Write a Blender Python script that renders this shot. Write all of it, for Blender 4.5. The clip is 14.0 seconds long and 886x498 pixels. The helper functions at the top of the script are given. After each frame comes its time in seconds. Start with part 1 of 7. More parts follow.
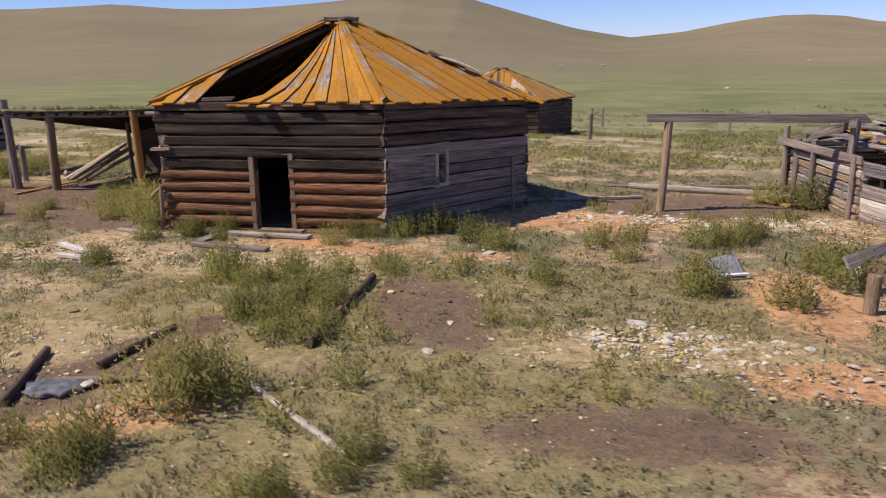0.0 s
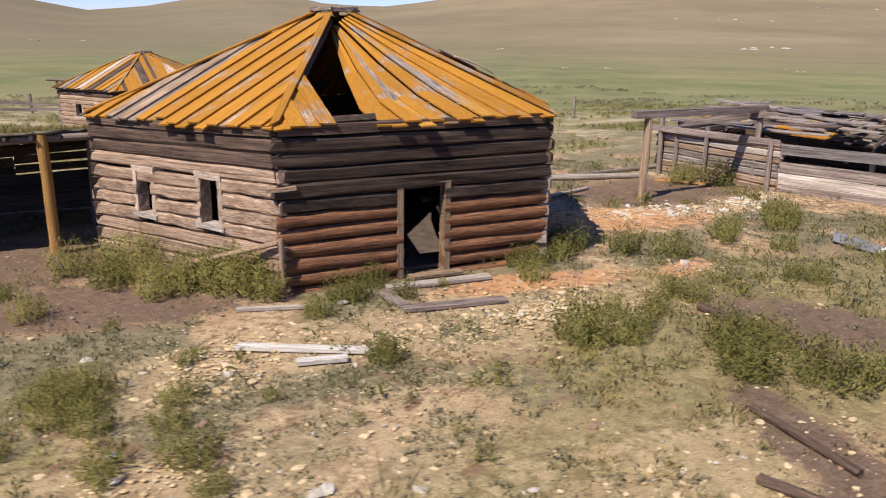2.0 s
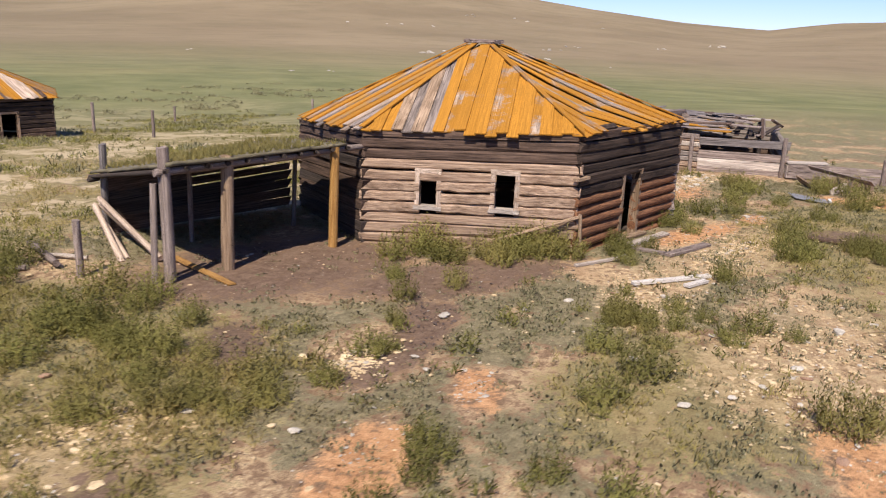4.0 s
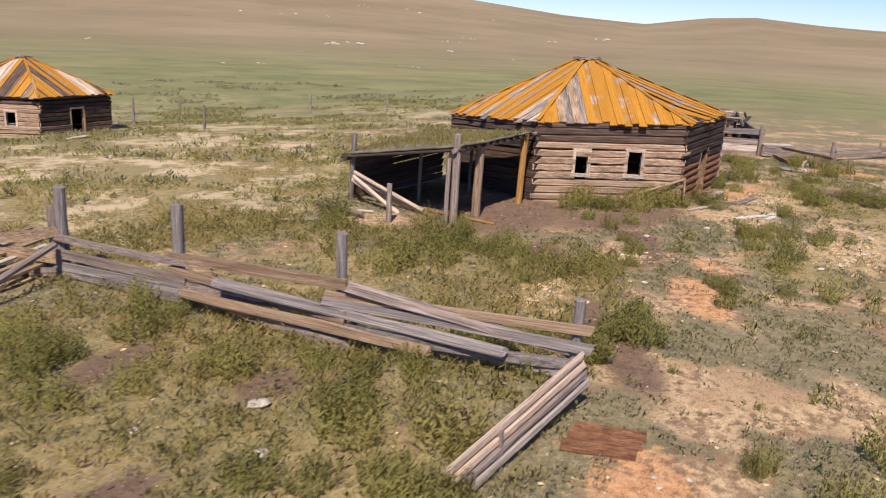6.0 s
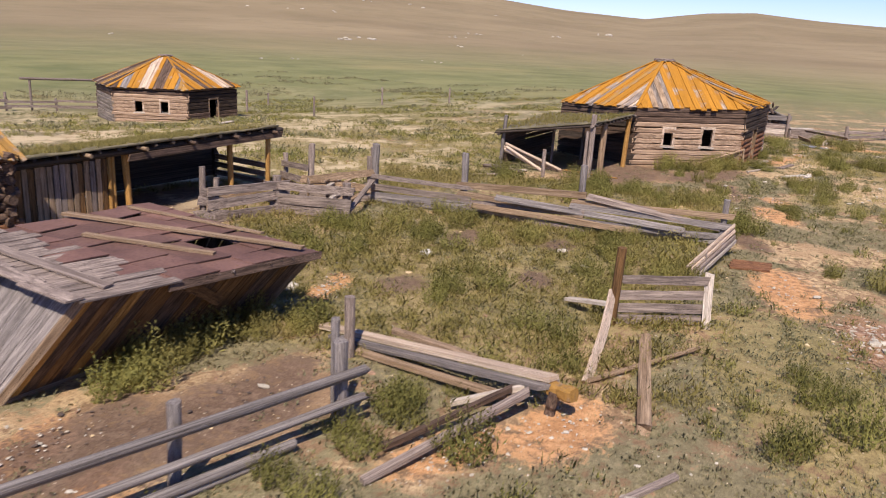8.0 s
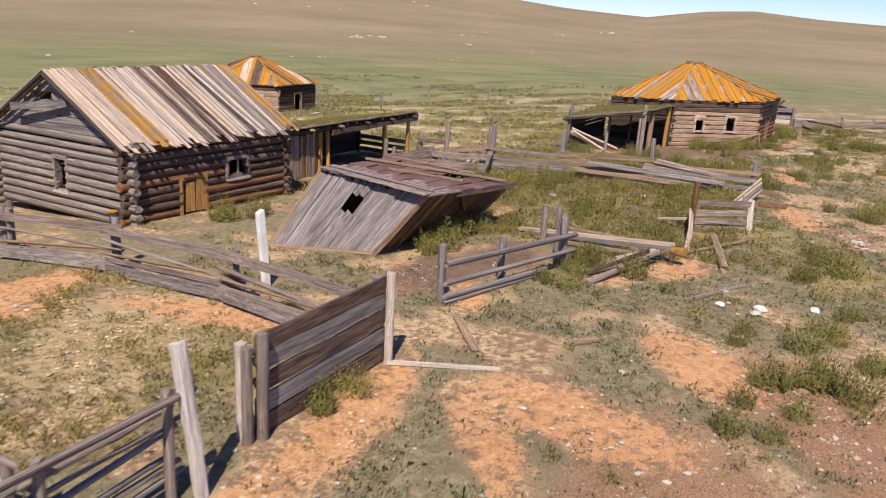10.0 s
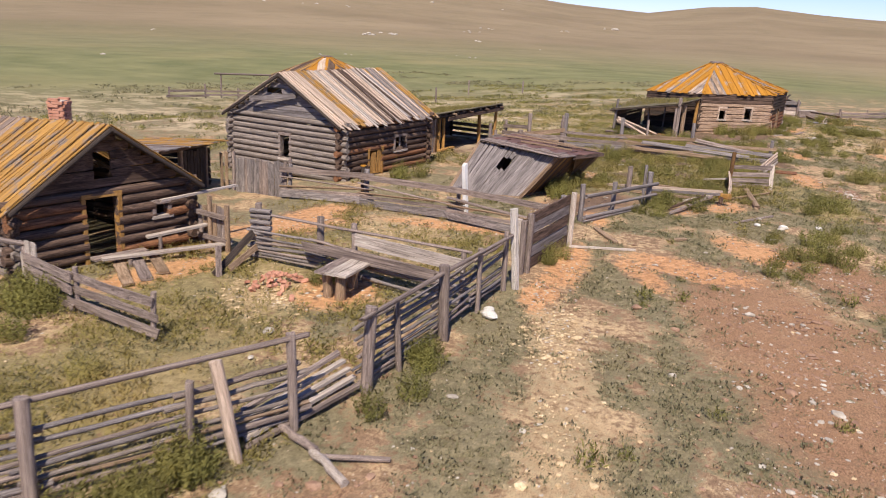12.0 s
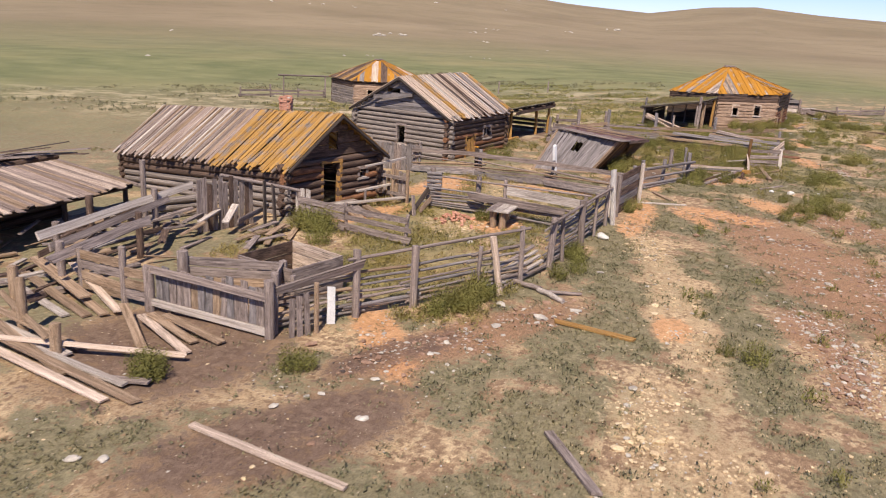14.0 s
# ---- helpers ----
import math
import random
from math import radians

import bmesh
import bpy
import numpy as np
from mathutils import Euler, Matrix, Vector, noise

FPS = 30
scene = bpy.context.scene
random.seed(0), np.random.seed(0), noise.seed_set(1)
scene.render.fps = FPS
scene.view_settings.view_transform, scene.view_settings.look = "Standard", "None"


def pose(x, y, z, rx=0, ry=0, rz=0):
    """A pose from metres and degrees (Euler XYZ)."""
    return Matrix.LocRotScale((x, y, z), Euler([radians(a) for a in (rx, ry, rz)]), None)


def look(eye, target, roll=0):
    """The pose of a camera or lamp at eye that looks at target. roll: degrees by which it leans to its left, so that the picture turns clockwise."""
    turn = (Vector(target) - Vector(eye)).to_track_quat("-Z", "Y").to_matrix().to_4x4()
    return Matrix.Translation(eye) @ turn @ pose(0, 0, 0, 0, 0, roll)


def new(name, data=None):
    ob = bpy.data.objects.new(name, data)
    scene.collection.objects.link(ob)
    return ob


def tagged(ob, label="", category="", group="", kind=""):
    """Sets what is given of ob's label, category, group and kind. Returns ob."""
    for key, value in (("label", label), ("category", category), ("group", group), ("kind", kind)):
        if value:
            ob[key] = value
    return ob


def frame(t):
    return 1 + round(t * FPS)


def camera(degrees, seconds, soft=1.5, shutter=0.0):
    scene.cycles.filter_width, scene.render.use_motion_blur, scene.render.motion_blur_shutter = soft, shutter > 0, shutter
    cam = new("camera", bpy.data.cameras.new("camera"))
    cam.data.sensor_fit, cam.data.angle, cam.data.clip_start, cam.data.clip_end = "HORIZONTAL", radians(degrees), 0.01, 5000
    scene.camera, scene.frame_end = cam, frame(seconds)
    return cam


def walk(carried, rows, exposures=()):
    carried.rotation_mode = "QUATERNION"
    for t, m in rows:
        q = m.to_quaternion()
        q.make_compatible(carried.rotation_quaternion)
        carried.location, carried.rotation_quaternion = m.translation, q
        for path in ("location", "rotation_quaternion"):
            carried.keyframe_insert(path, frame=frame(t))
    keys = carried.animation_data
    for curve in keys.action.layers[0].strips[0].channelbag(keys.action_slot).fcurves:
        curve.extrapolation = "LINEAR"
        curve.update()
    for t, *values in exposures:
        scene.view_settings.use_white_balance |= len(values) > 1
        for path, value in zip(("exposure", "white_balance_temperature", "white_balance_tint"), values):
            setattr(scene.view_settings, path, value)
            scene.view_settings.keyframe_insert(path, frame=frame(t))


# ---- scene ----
# Abandoned steppe farmstead: hexagonal log huts, gabled log houses, pens and fences.
cam = camera(59.1, 14.0, soft=1.05, shutter=0.2)
METRES, EYE = 79.2, 3.71
ROWS = [
    (0.0, 0.0, 0.0, 0.0, -0.2, -14.31, 0.79),
    (0.5, -0.0362, 0.0166, 0.0022, -10.69, -15.14, 0.37),
    (1.0, -0.0726, 0.0359, 0.0035, -21.33, -15.78, -0.28),
    (1.5, -0.1051, 0.0542, 0.0043, -29.57, -15.92, -0.51),
    (2.0, -0.1424, 0.0734, 0.0065, -37.25, -16.01, -0.74),
    (2.5, -0.1765, 0.0919, 0.0073, -43.76, -15.77, -1.32),
    (3.0, -0.2128, 0.1102, 0.0086, -50.34, -15.63, -1.63),
    (3.5, -0.2459, 0.1266, 0.0105, -55.89, -15.59, -1.84),
    (4.0, -0.2811, 0.1439, 0.0121, -60.9, -15.42, -2.14),
    (6.5, -0.4502, 0.2015, 0.0219, -69.18, -15.92, -2.87),
    (7.0, -0.4863, 0.2082, 0.0234, -69.13, -16.05, -2.9),
    (7.5, -0.519, 0.2129, 0.0252, -69.09, -16.15, -2.77),
    (8.0, -0.5545, 0.2176, 0.0254, -69.19, -16.16, -2.91),
    (10.5, -0.7199, 0.2315, 0.0332, -69.23, -16.37, -3.0),
    (11.0, -0.7557, 0.2349, 0.0352, -69.26, -16.43, -2.92),
    (11.5, -0.7862, 0.2377, 0.0368, -69.23, -16.57, -2.94),
    (12.0, -0.8213, 0.2408, 0.0388, -69.22, -16.66, -2.94),
    (12.5, -0.8534, 0.2432, 0.0399, -69.2, -16.68, -2.98),
    (13.0, -0.8875, 0.2461, 0.0417, -69.26, -16.71, -3.02),
    (13.5, -0.9189, 0.2486, 0.0444, -69.29, -16.73, -3.02),
    (14.0, -0.9516, 0.2513, 0.0471, -69.25, -16.7, -3.01),
]
walk(cam, [(t, pose(METRES * x, METRES * y, EYE + METRES * z, 90 + pitch, roll, yaw)) for t, x, y, z, yaw, pitch, roll in ROWS],
     [(0.0, 0.14, 6500, 10), (1.5, 0.30, 6500, 10), (3.0, 0.36, 6560, 11), (7.0, 0.36, 6720, 13), (14.0, 0.34, 6700, 13)])

# ---- light: clear afternoon, sun high from the -x side ----
SUN_FROM, SUN_HIGH = Vector((-0.974, -0.225, 0)), radians(52)
sun_way = SUN_FROM * math.cos(SUN_HIGH) + Vector((0, 0, math.sin(SUN_HIGH)))
sun_data = bpy.data.lights.new("sun", "SUN")
sun_data.energy, sun_data.angle, sun_data.color = 4.85, radians(0.55), (1.0, 0.92, 0.805)
sun = new("sun", sun_data)
sun.matrix_world = look((0, 0, 60), Vector((0, 0, 60)) - sun_way)
world = bpy.data.worlds.new("sky")
scene.world = world
world.use_nodes = True
wn, wl = world.node_tree.nodes, world.node_tree.links
sky = wn.new("ShaderNodeTexSky")
sky.sky_type, sky.sun_disc = "NISHITA", False
sky.sun_elevation, sky.sun_rotation = SUN_HIGH, math.atan2(sun_way.x, sun_way.y)
sky.air_density, sky.dust_density, sky.ozone_density = 0.75, 0.0, 6.5
wn["Background"].inputs[1].default_value = 0.12
tint = wn.new("ShaderNodeMix")
tint.data_type, tint.blend_type = "RGBA", "MULTIPLY"
tint.inputs[0].default_value, tint.inputs[7].default_value = 1.0, (0.80, 0.77, 1.0, 1)
wl.new(sky.outputs[0], tint.inputs[6])
wl.new(tint.outputs[2], wn["Background"].inputs[0])
scene.view_settings.exposure = 0.35


# ---- materials ----
def shader(name):
    m = bpy.data.materials.new(name)
    m.use_nodes = True
    nt = m.node_tree
    return m, nt, nt.nodes["Principled BSDF"]


def node(nt, kind, **inputs):
    n = nt.nodes.new(kind)
    for k, v in inputs.items():
        key = int(k[1:]) if k[0] == "i" and k[1:].isdigit() else k.replace("_", " ")
        if isinstance(v, bpy.types.NodeSocket):
            nt.links.new(v, n.inputs[key])
        else:
            n.inputs[key].default_value = v
    return n


def noise_tex(nt, vec, scale, detail=4.0, rough=0.55):
    return node(nt, "ShaderNodeTexNoise", Vector=vec, Scale=scale, Detail=detail, Roughness=rough).outputs[0]


def ramp(nt, fac, *stops):
    r = nt.nodes.new("ShaderNodeValToRGB")
    nt.links.new(fac, r.inputs[0])
    while len(r.color_ramp.elements) < len(stops):
        r.color_ramp.elements.new(0.5)
    for e, (at, c) in zip(r.color_ramp.elements, stops):
        e.position = at
        e.color = (*c, 1) if isinstance(c, tuple) else (c, c, c, 1)
    return r.outputs[0]


def mix(nt, fac, a, b, how="MIX"):
    m = nt.nodes.new("ShaderNodeMix")
    m.data_type, m.blend_type = "RGBA", how
    for key, v in ((0, fac), (6, a), (7, b)):
        if isinstance(v, bpy.types.NodeSocket):
            nt.links.new(v, m.inputs[key])
        else:
            m.inputs[key].default_value = (*v, 1) if isinstance(v, tuple) else v
    return m.outputs[2]


def calc(nt, op, a, b):
    n = node(nt, "ShaderNodeMath", i0=a, i1=b)
    n.operation = op
    return n


def bump(nt, bsdf, height, strength=0.5, distance=0.01):
    b = node(nt, "ShaderNodeBump", Height=height, Strength=strength, Distance=distance)
    nt.links.new(b.outputs[0], bsdf.inputs["Normal"])


def wood(name, dark, light, lichen=None, cover=0.0, streak=1.0, vary=0.35, patch=1.1, stripe=0.34):
    """Weathered timber: grain along the piece's own length, each piece a little different, lichen in patches."""
    m, nt, b = shader(name)
    tc, info, geo = (nt.nodes.new(k) for k in ("ShaderNodeTexCoord", "ShaderNodeObjectInfo", "ShaderNodeNewGeometry"))
    far = calc(nt, "MULTIPLY", info.outputs["Random"], 37.0).outputs[0]
    off = node(nt, "ShaderNodeCombineXYZ", X=far, Y=far).outputs[0]
    def coords(sx, sy):
        s = node(nt, "ShaderNodeVectorMath", i0=tc.outputs["Object"], i1=(sx, sy, sy))
        s.operation = "MULTIPLY"
        return node(nt, "ShaderNodeVectorMath", i0=s.outputs[0], i1=off).outputs[0]
    broad = noise_tex(nt, coords(3.0 * streak, 3.0), 1.0, 3.0)
    grain = noise_tex(nt, coords(2.5 * streak, 16.0), 1.0, 5.0, 0.7)
    crack = noise_tex(nt, coords(1.3 * streak, 13.0), 1.0, 3.0)
    base = mix(nt, ramp(nt, broad, (0.3, 0.0), (0.72, 1.0)), dark, light)
    base = mix(nt, ramp(nt, grain, (0.34, 0.75), (0.58, 0.0)), base, tuple(c * 0.35 for c in dark))
    blot = noise_tex(nt, coords(5.0 * streak, 7.0), 1.0, 5.0, 0.65)
    base = mix(nt, ramp(nt, blot, (0.36, 0.6), (0.46, 0.0)), base, tuple(c * 0.5 for c in dark))
    base = mix(nt, ramp(nt, blot, (0.58, 0.0), (0.70, 0.45)), base, tuple(min(c * 1.35, 0.85) for c in light))
    base = mix(nt, ramp(nt, crack, (0.33, 0.9), (0.39, 0.0)), base, tuple(c * 0.15 for c in dark))
    if lichen:
        spots = noise_tex(nt, geo.outputs["Position"], patch, 6.0, 0.65)
        fine = noise_tex(nt, geo.outputs["Position"], 17.0, 4.0, 0.7)
        push = calc(nt, "MULTIPLY_ADD", info.outputs["Random"], stripe)
        push.inputs[2].default_value = cover - stripe / 2
        both = calc(nt, "ADD", spots, push.outputs[0])
        both = calc(nt, "ADD", both.outputs[0], calc(nt, "MULTIPLY", fine, 0.25).outputs[0])
        on = ramp(nt, both.outputs[0], (0.58, 0.0), (0.70, 1.0))
        hue = mix(nt, ramp(nt, grain, (0.3, 0.0), (0.7, 1.0)), tuple(c * 0.55 for c in lichen), tuple(c * 1.12 for c in lichen))
        hue = mix(nt, ramp(nt, fine, (0.3, 0.35), (0.55, 0.0)), hue, tuple(c * 0.4 for c in lichen))
        base = mix(nt, on, base, hue)
    shade = calc(nt, "MULTIPLY_ADD", info.outputs["Random"], vary)
    shade.inputs[2].default_value = 1.0 - vary / 2
    hsv = node(nt, "ShaderNodeHueSaturation", Color=base, Value=shade.outputs[0])
    nt.links.new(hsv.outputs[0], b.inputs["Base Color"])
    b.inputs["Roughness"].default_value = 0.88
    b.inputs["Specular IOR Level"].default_value = 0.2
    bump(nt, b, grain, 0.7, 0.012)
    return m


def plain(name, dark, light, scale=8.0, rough=0.9, relief=0.5, vary=0.2):
    """A rough mineral or metal surface with variation at two scales."""
    m, nt, b = shader(name)
    geo, info = nt.nodes.new("ShaderNodeNewGeometry"), nt.nodes.new("ShaderNodeObjectInfo")
    big, small = noise_tex(nt, geo.outputs["Position"], scale * 0.3), noise_tex(nt, geo.outputs["Position"], scale * 4, 5.0, 0.7)
    base = mix(nt, ramp(nt, big, (0.3, 0.0), (0.7, 1.0)), dark, light)
    base = mix(nt, ramp(nt, small, (0.3, 0.6), (0.55, 0.0)), base, tuple(c * 0.5 for c in dark))
    shade = calc(nt, "MULTIPLY_ADD", info.outputs["Random"], vary)
    shade.inputs[2].default_value = 1.0 - vary / 2
    hsv = node(nt, "ShaderNodeHueSaturation", Color=base, Value=shade.outputs[0])
    nt.links.new(hsv.outputs[0], b.inputs["Base Color"])
    b.inputs["Roughness"].default_value = rough
    bump(nt, b, small, relief, 0.01)
    return m


def foliage(name, low, high, dry):
    """Leaves: each clump's own green, some yellowed."""
    m, nt, b = shader(name)
    geo, info = nt.nodes.new("ShaderNodeNewGeometry"), nt.nodes.new("ShaderNodeObjectInfo")
    area = noise_tex(nt, geo.outputs["Position"], 0.35, 3.0)
    base = mix(nt, geo.outputs["Random Per Island"], low, high)
    base = mix(nt, ramp(nt, area, (0.5, 0.0), (0.72, 0.7)), base, dry)
    shade = calc(nt, "MULTIPLY_ADD", info.outputs["Random"], 0.5)
    shade.inputs[2].default_value = 0.75
    hsv = node(nt, "ShaderNodeHueSaturation", Color=base, Value=shade.outputs[0])
    nt.links.new(hsv.outputs[0], b.inputs["Base Color"])
    b.inputs["Roughness"].default_value = 0.8
    b.inputs["Specular IOR Level"].default_value = 0.15
    thin = node(nt, "ShaderNodeBsdfTranslucent", Color=hsv.outputs[0])
    blend = node(nt, "ShaderNodeMixShader", Fac=0.45)
    nt.links.new(b.outputs[0], blend.inputs[1])
    nt.links.new(thin.outputs[0], blend.inputs[2])
    nt.links.new(blend.outputs[0], nt.nodes["Material Output"].inputs[0])
    return m


LICHEN = (0.50, 0.225, 0.03)
GREY = wood("weathered_grey_timber", (0.175, 0.132, 0.115), (0.46, 0.368, 0.315))
PALE = wood("bleached_timber", (0.42, 0.345, 0.29), (0.74, 0.64, 0.55))
TAN = wood("tan_timber", (0.24, 0.155, 0.095), (0.50, 0.36, 0.245))
# Near-black tone; on timbers under roofs it holds the shade in its colour.
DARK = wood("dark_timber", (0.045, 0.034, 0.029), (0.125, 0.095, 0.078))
OCHRE = wood("ochre_timber", (0.36, 0.18, 0.05), (0.64, 0.37, 0.13))
RED_LOG = wood("red_brown_log", (0.14, 0.062, 0.034), (0.42, 0.20, 0.10), streak=1.6, vary=0.25)
TAN_LOG = wood("silver_tan_log", (0.25, 0.16, 0.108), (0.60, 0.43, 0.305), streak=1.6, vary=0.25)
GREY_LOG = wood("silver_grey_log", (0.16, 0.13, 0.112), (0.42, 0.35, 0.30), streak=1.6, vary=0.25)
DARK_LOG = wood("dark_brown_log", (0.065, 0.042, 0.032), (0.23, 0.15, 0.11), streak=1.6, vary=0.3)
# Near-black logs: eave shade put into the colour, with some soot.
EAVE_BLACK = wood("eave_black_log", (0.028, 0.020, 0.016), (0.115, 0.078, 0.058), streak=1.6, vary=0.6)
ROOF_GOLD = wood("lichen_gold_board", (0.30, 0.22, 0.165), (0.66, 0.52, 0.41), LICHEN, 0.19, vary=0.3)
ROOF_MIXED = wood("lichen_patched_board", (0.22, 0.175, 0.15), (0.56, 0.46, 0.39), (0.55, 0.27, 0.045), 0.02)
ROOF_GREY = wood("bare_roof_board", (0.17, 0.135, 0.118), (0.52, 0.42, 0.355), (0.45, 0.24, 0.06), -0.17, vary=0.5)
ROOF_BARN = wood("lichen_ochre_board", (0.19, 0.145, 0.115), (0.46, 0.36, 0.28), (0.46, 0.25, 0.07), 0.08, vary=0.4, patch=2.6, stripe=0.06)
ROOF_BROWN = wood("brown_grey_roof_board", (0.18, 0.128, 0.102), (0.48, 0.365, 0.295), vary=0.5)
BONE = wood("bone_white_timber", (0.60, 0.53, 0.46), (0.86, 0.80, 0.73), vary=0.15)
BLUE_GREY = wood("slate_grey_timber", (0.15, 0.128, 0.122), (0.40, 0.35, 0.33))
PEACH = wood("sun_bleached_pine", (0.46, 0.335, 0.25), (0.82, 0.64, 0.50), vary=0.35)
RUST = wood("rusty_brown_timber", (0.10, 0.052, 0.024), (0.33, 0.18, 0.075), vary=0.4)
FELT = plain("red_brown_roofing_felt", (0.115, 0.056, 0.045), (0.20, 0.105, 0.082), 5.0, 0.85, 0.3, 0.5)
BRICK = plain("red_brick", (0.42, 0.18, 0.11), (0.60, 0.32, 0.22), 9.0)
STONE = plain("pale_stone", (0.36, 0.31, 0.25), (0.62, 0.56, 0.47), 14.0, vary=0.4)
REDSTONE = plain("red_brown_gravel", (0.22, 0.115, 0.07), (0.50, 0.32, 0.21), 14.0, vary=0.5)
RAG = plain("blue_grey_rag", (0.03, 0.033, 0.05), (0.26, 0.25, 0.265), 22.0)
WHITEWASH = plain("white_paint_worn", (0.62, 0.60, 0.57), (0.82, 0.80, 0.77), 9.0)
TURF = plain("turf_and_dung_roof", (0.10, 0.085, 0.05), (0.25, 0.21, 0.13), 6.0, 0.95, 0.9)
PELLET = plain("dry_dung_crumbs", (0.07, 0.05, 0.042), (0.17, 0.12, 0.095), 12.0, vary=0.4)
LEAF = foliage("weed_leaves", (0.138, 0.136, 0.041), (0.298, 0.275, 0.088), (0.385, 0.31, 0.115))
GRASS = foliage("yellow_green_grass", (0.20, 0.172, 0.058), (0.375, 0.315, 0.112), (0.45, 0.345, 0.15))
SAGE = foliage("low_sage_leaves", (0.135, 0.13, 0.074), (0.28, 0.258, 0.152), (0.33, 0.265, 0.145))
SHEET = plain("grey_sheet_metal", (0.20, 0.20, 0.21), (0.34, 0.34, 0.35), 3.0, 0.6, 0.3)
STRAW = foliage("dry_straw", (0.40, 0.30, 0.17), (0.62, 0.49, 0.30), (0.54, 0.41, 0.22))
CHIP = plain("pale_wood_chips", (0.54, 0.38, 0.20), (0.80, 0.63, 0.40), 6.0, vary=0.4)


# ---- lie of the land ----
def smooth(a, b, v):
    k = min(max((v - a) / (b - a), 0.0), 1.0)
    return k * k * (3 - 2 * k)


RIDGE = ((-75, 2.2), (-28, 2.6), (-20.7, 3.05), (-16.5, 2.65), (-12.8, 2.7), (-5, 3.3), (-1, 3.55), (3, 3.3), (6.8, 2.25), (10.7, 1.2),
         (14.5, 0.55), (18, 0.85), (22, 1.5), (25, 1.8), (28, 1.6), (30, 1.2), (34, 1.12), (37, 1.45), (39, 1.8), (46, 2.8), (55, 3.3),
         (62, 3.0), (67, 2.4), (73, 1.75), (77.5, 1.25), (83, 0.88), (87, 1.4), (90, 1.57), (94, 1.27), (98, 1.07), (112, 1.2), (180, 1.5), (285, 2.2))
AZ, EL = [r[0] for r in RIDGE], [r[1] for r in RIDGE]


def gz(x, y):
    """Height of the ground."""
    cx, cy = min(max(x, -80.0), 25.0), min(max(y, 0.0), 60.0)
    z = 0.1816 - 0.0006 * cx - 0.0058 * cy - 0.000577 * cy * cy - 0.000615 * cx * cy
    z -= 0.04 * min(max(cy - 33.0, 0.0), 20.0) * (1 - smooth(-36, -20, cx))
    dx, dy = x + 30.0, y - 15.0
    d = math.hypot(dx, dy)
    if d > 70:
        az = math.degrees(math.atan2(dx, dy))
        az = az + 360 if az < -75 else az
        top = 5.5 + 1500 * math.tan(radians(float(np.interp(az, AZ, EL))))
        low = -2.2 - 3.0 * smooth(70, 300, d)
        z += (low - z) * smooth(70, 130, d)
        k = smooth(230, 1500, d)
        z += (top - low) * (0.55 * k + 0.45 * k * k) - 60 * smooth(1500, 2600, d)
        z += 5.0 * k * (1 - smooth(1300, 1500, d)) * noise.noise(Vector((x * 0.004, y * 0.004, 0)))
    return z


def at_ground(x, y, up=0.0):
    return Vector((x, y, gz(x, y) + up))


# ---- building helpers ----
WORLD = {}


def thing(name, x, y, label, category, group="", z=None):
    e = new(name)
    e.empty_display_size = 0.2
    e.location = (x, y, gz(x, y) if z is None else z)
    WORLD[e] = Matrix.Translation(e.location)
    return tagged(e, label, category, group)


def put(name, mesh, m, parent, label=""):
    ob = new(name, mesh)
    WORLD[ob] = m
    if parent:
        ob.parent = parent
        ob.matrix_parent_inverse = WORLD[parent].inverted()
    ob.matrix_basis = m
    return tagged(ob, label)


def mesh_of(bm, name, mat, flat=True):
    me = bpy.data.meshes.new(name)
    bm.to_mesh(me)
    bm.free()
    me.materials.append(mat)
    if not flat:
        me.shade_smooth()
    return me


def part(name, bm, mat, parent, label="", flat=True):
    return put(name, mesh_of(bm, name, mat, flat), Matrix(), parent, label)


def plank_bm(rnd, warp=0.12):
    """A board of length, width and thickness 1, with waney edges, a split end and a slight bow."""
    bm, rings, n = bmesh.new(), [], 4
    bow, end0, end1 = rnd.uniform(-warp, warp), rnd.uniform(-0.02, 0.02), rnd.uniform(-0.02, 0.02)
    for i in range(n + 1):
        u = i / n
        a, b = 0.5 - abs(rnd.gauss(0, 0.045)), 0.5 - abs(rnd.gauss(0, 0.045))
        dz = bow * 4 * u * (1 - u)
        skew = end0 if i == 0 else end1 if i == n else 0
        rings.append([bm.verts.new((u + s * skew, y, z + dz)) for s, y, z in ((-1, -a, -0.5), (1, b, -0.5), (1, b, 0.5), (-1, -a, 0.5))])
    for r, s in zip(rings, rings[1:]):
        for k in range(4):
            bm.faces.new((r[k], r[(k + 1) % 4], s[(k + 1) % 4], s[k]))
    bm.faces.new(rings[0][::-1])
    bm.faces.new(rings[-1])
    bm.normal_update()
    return bm


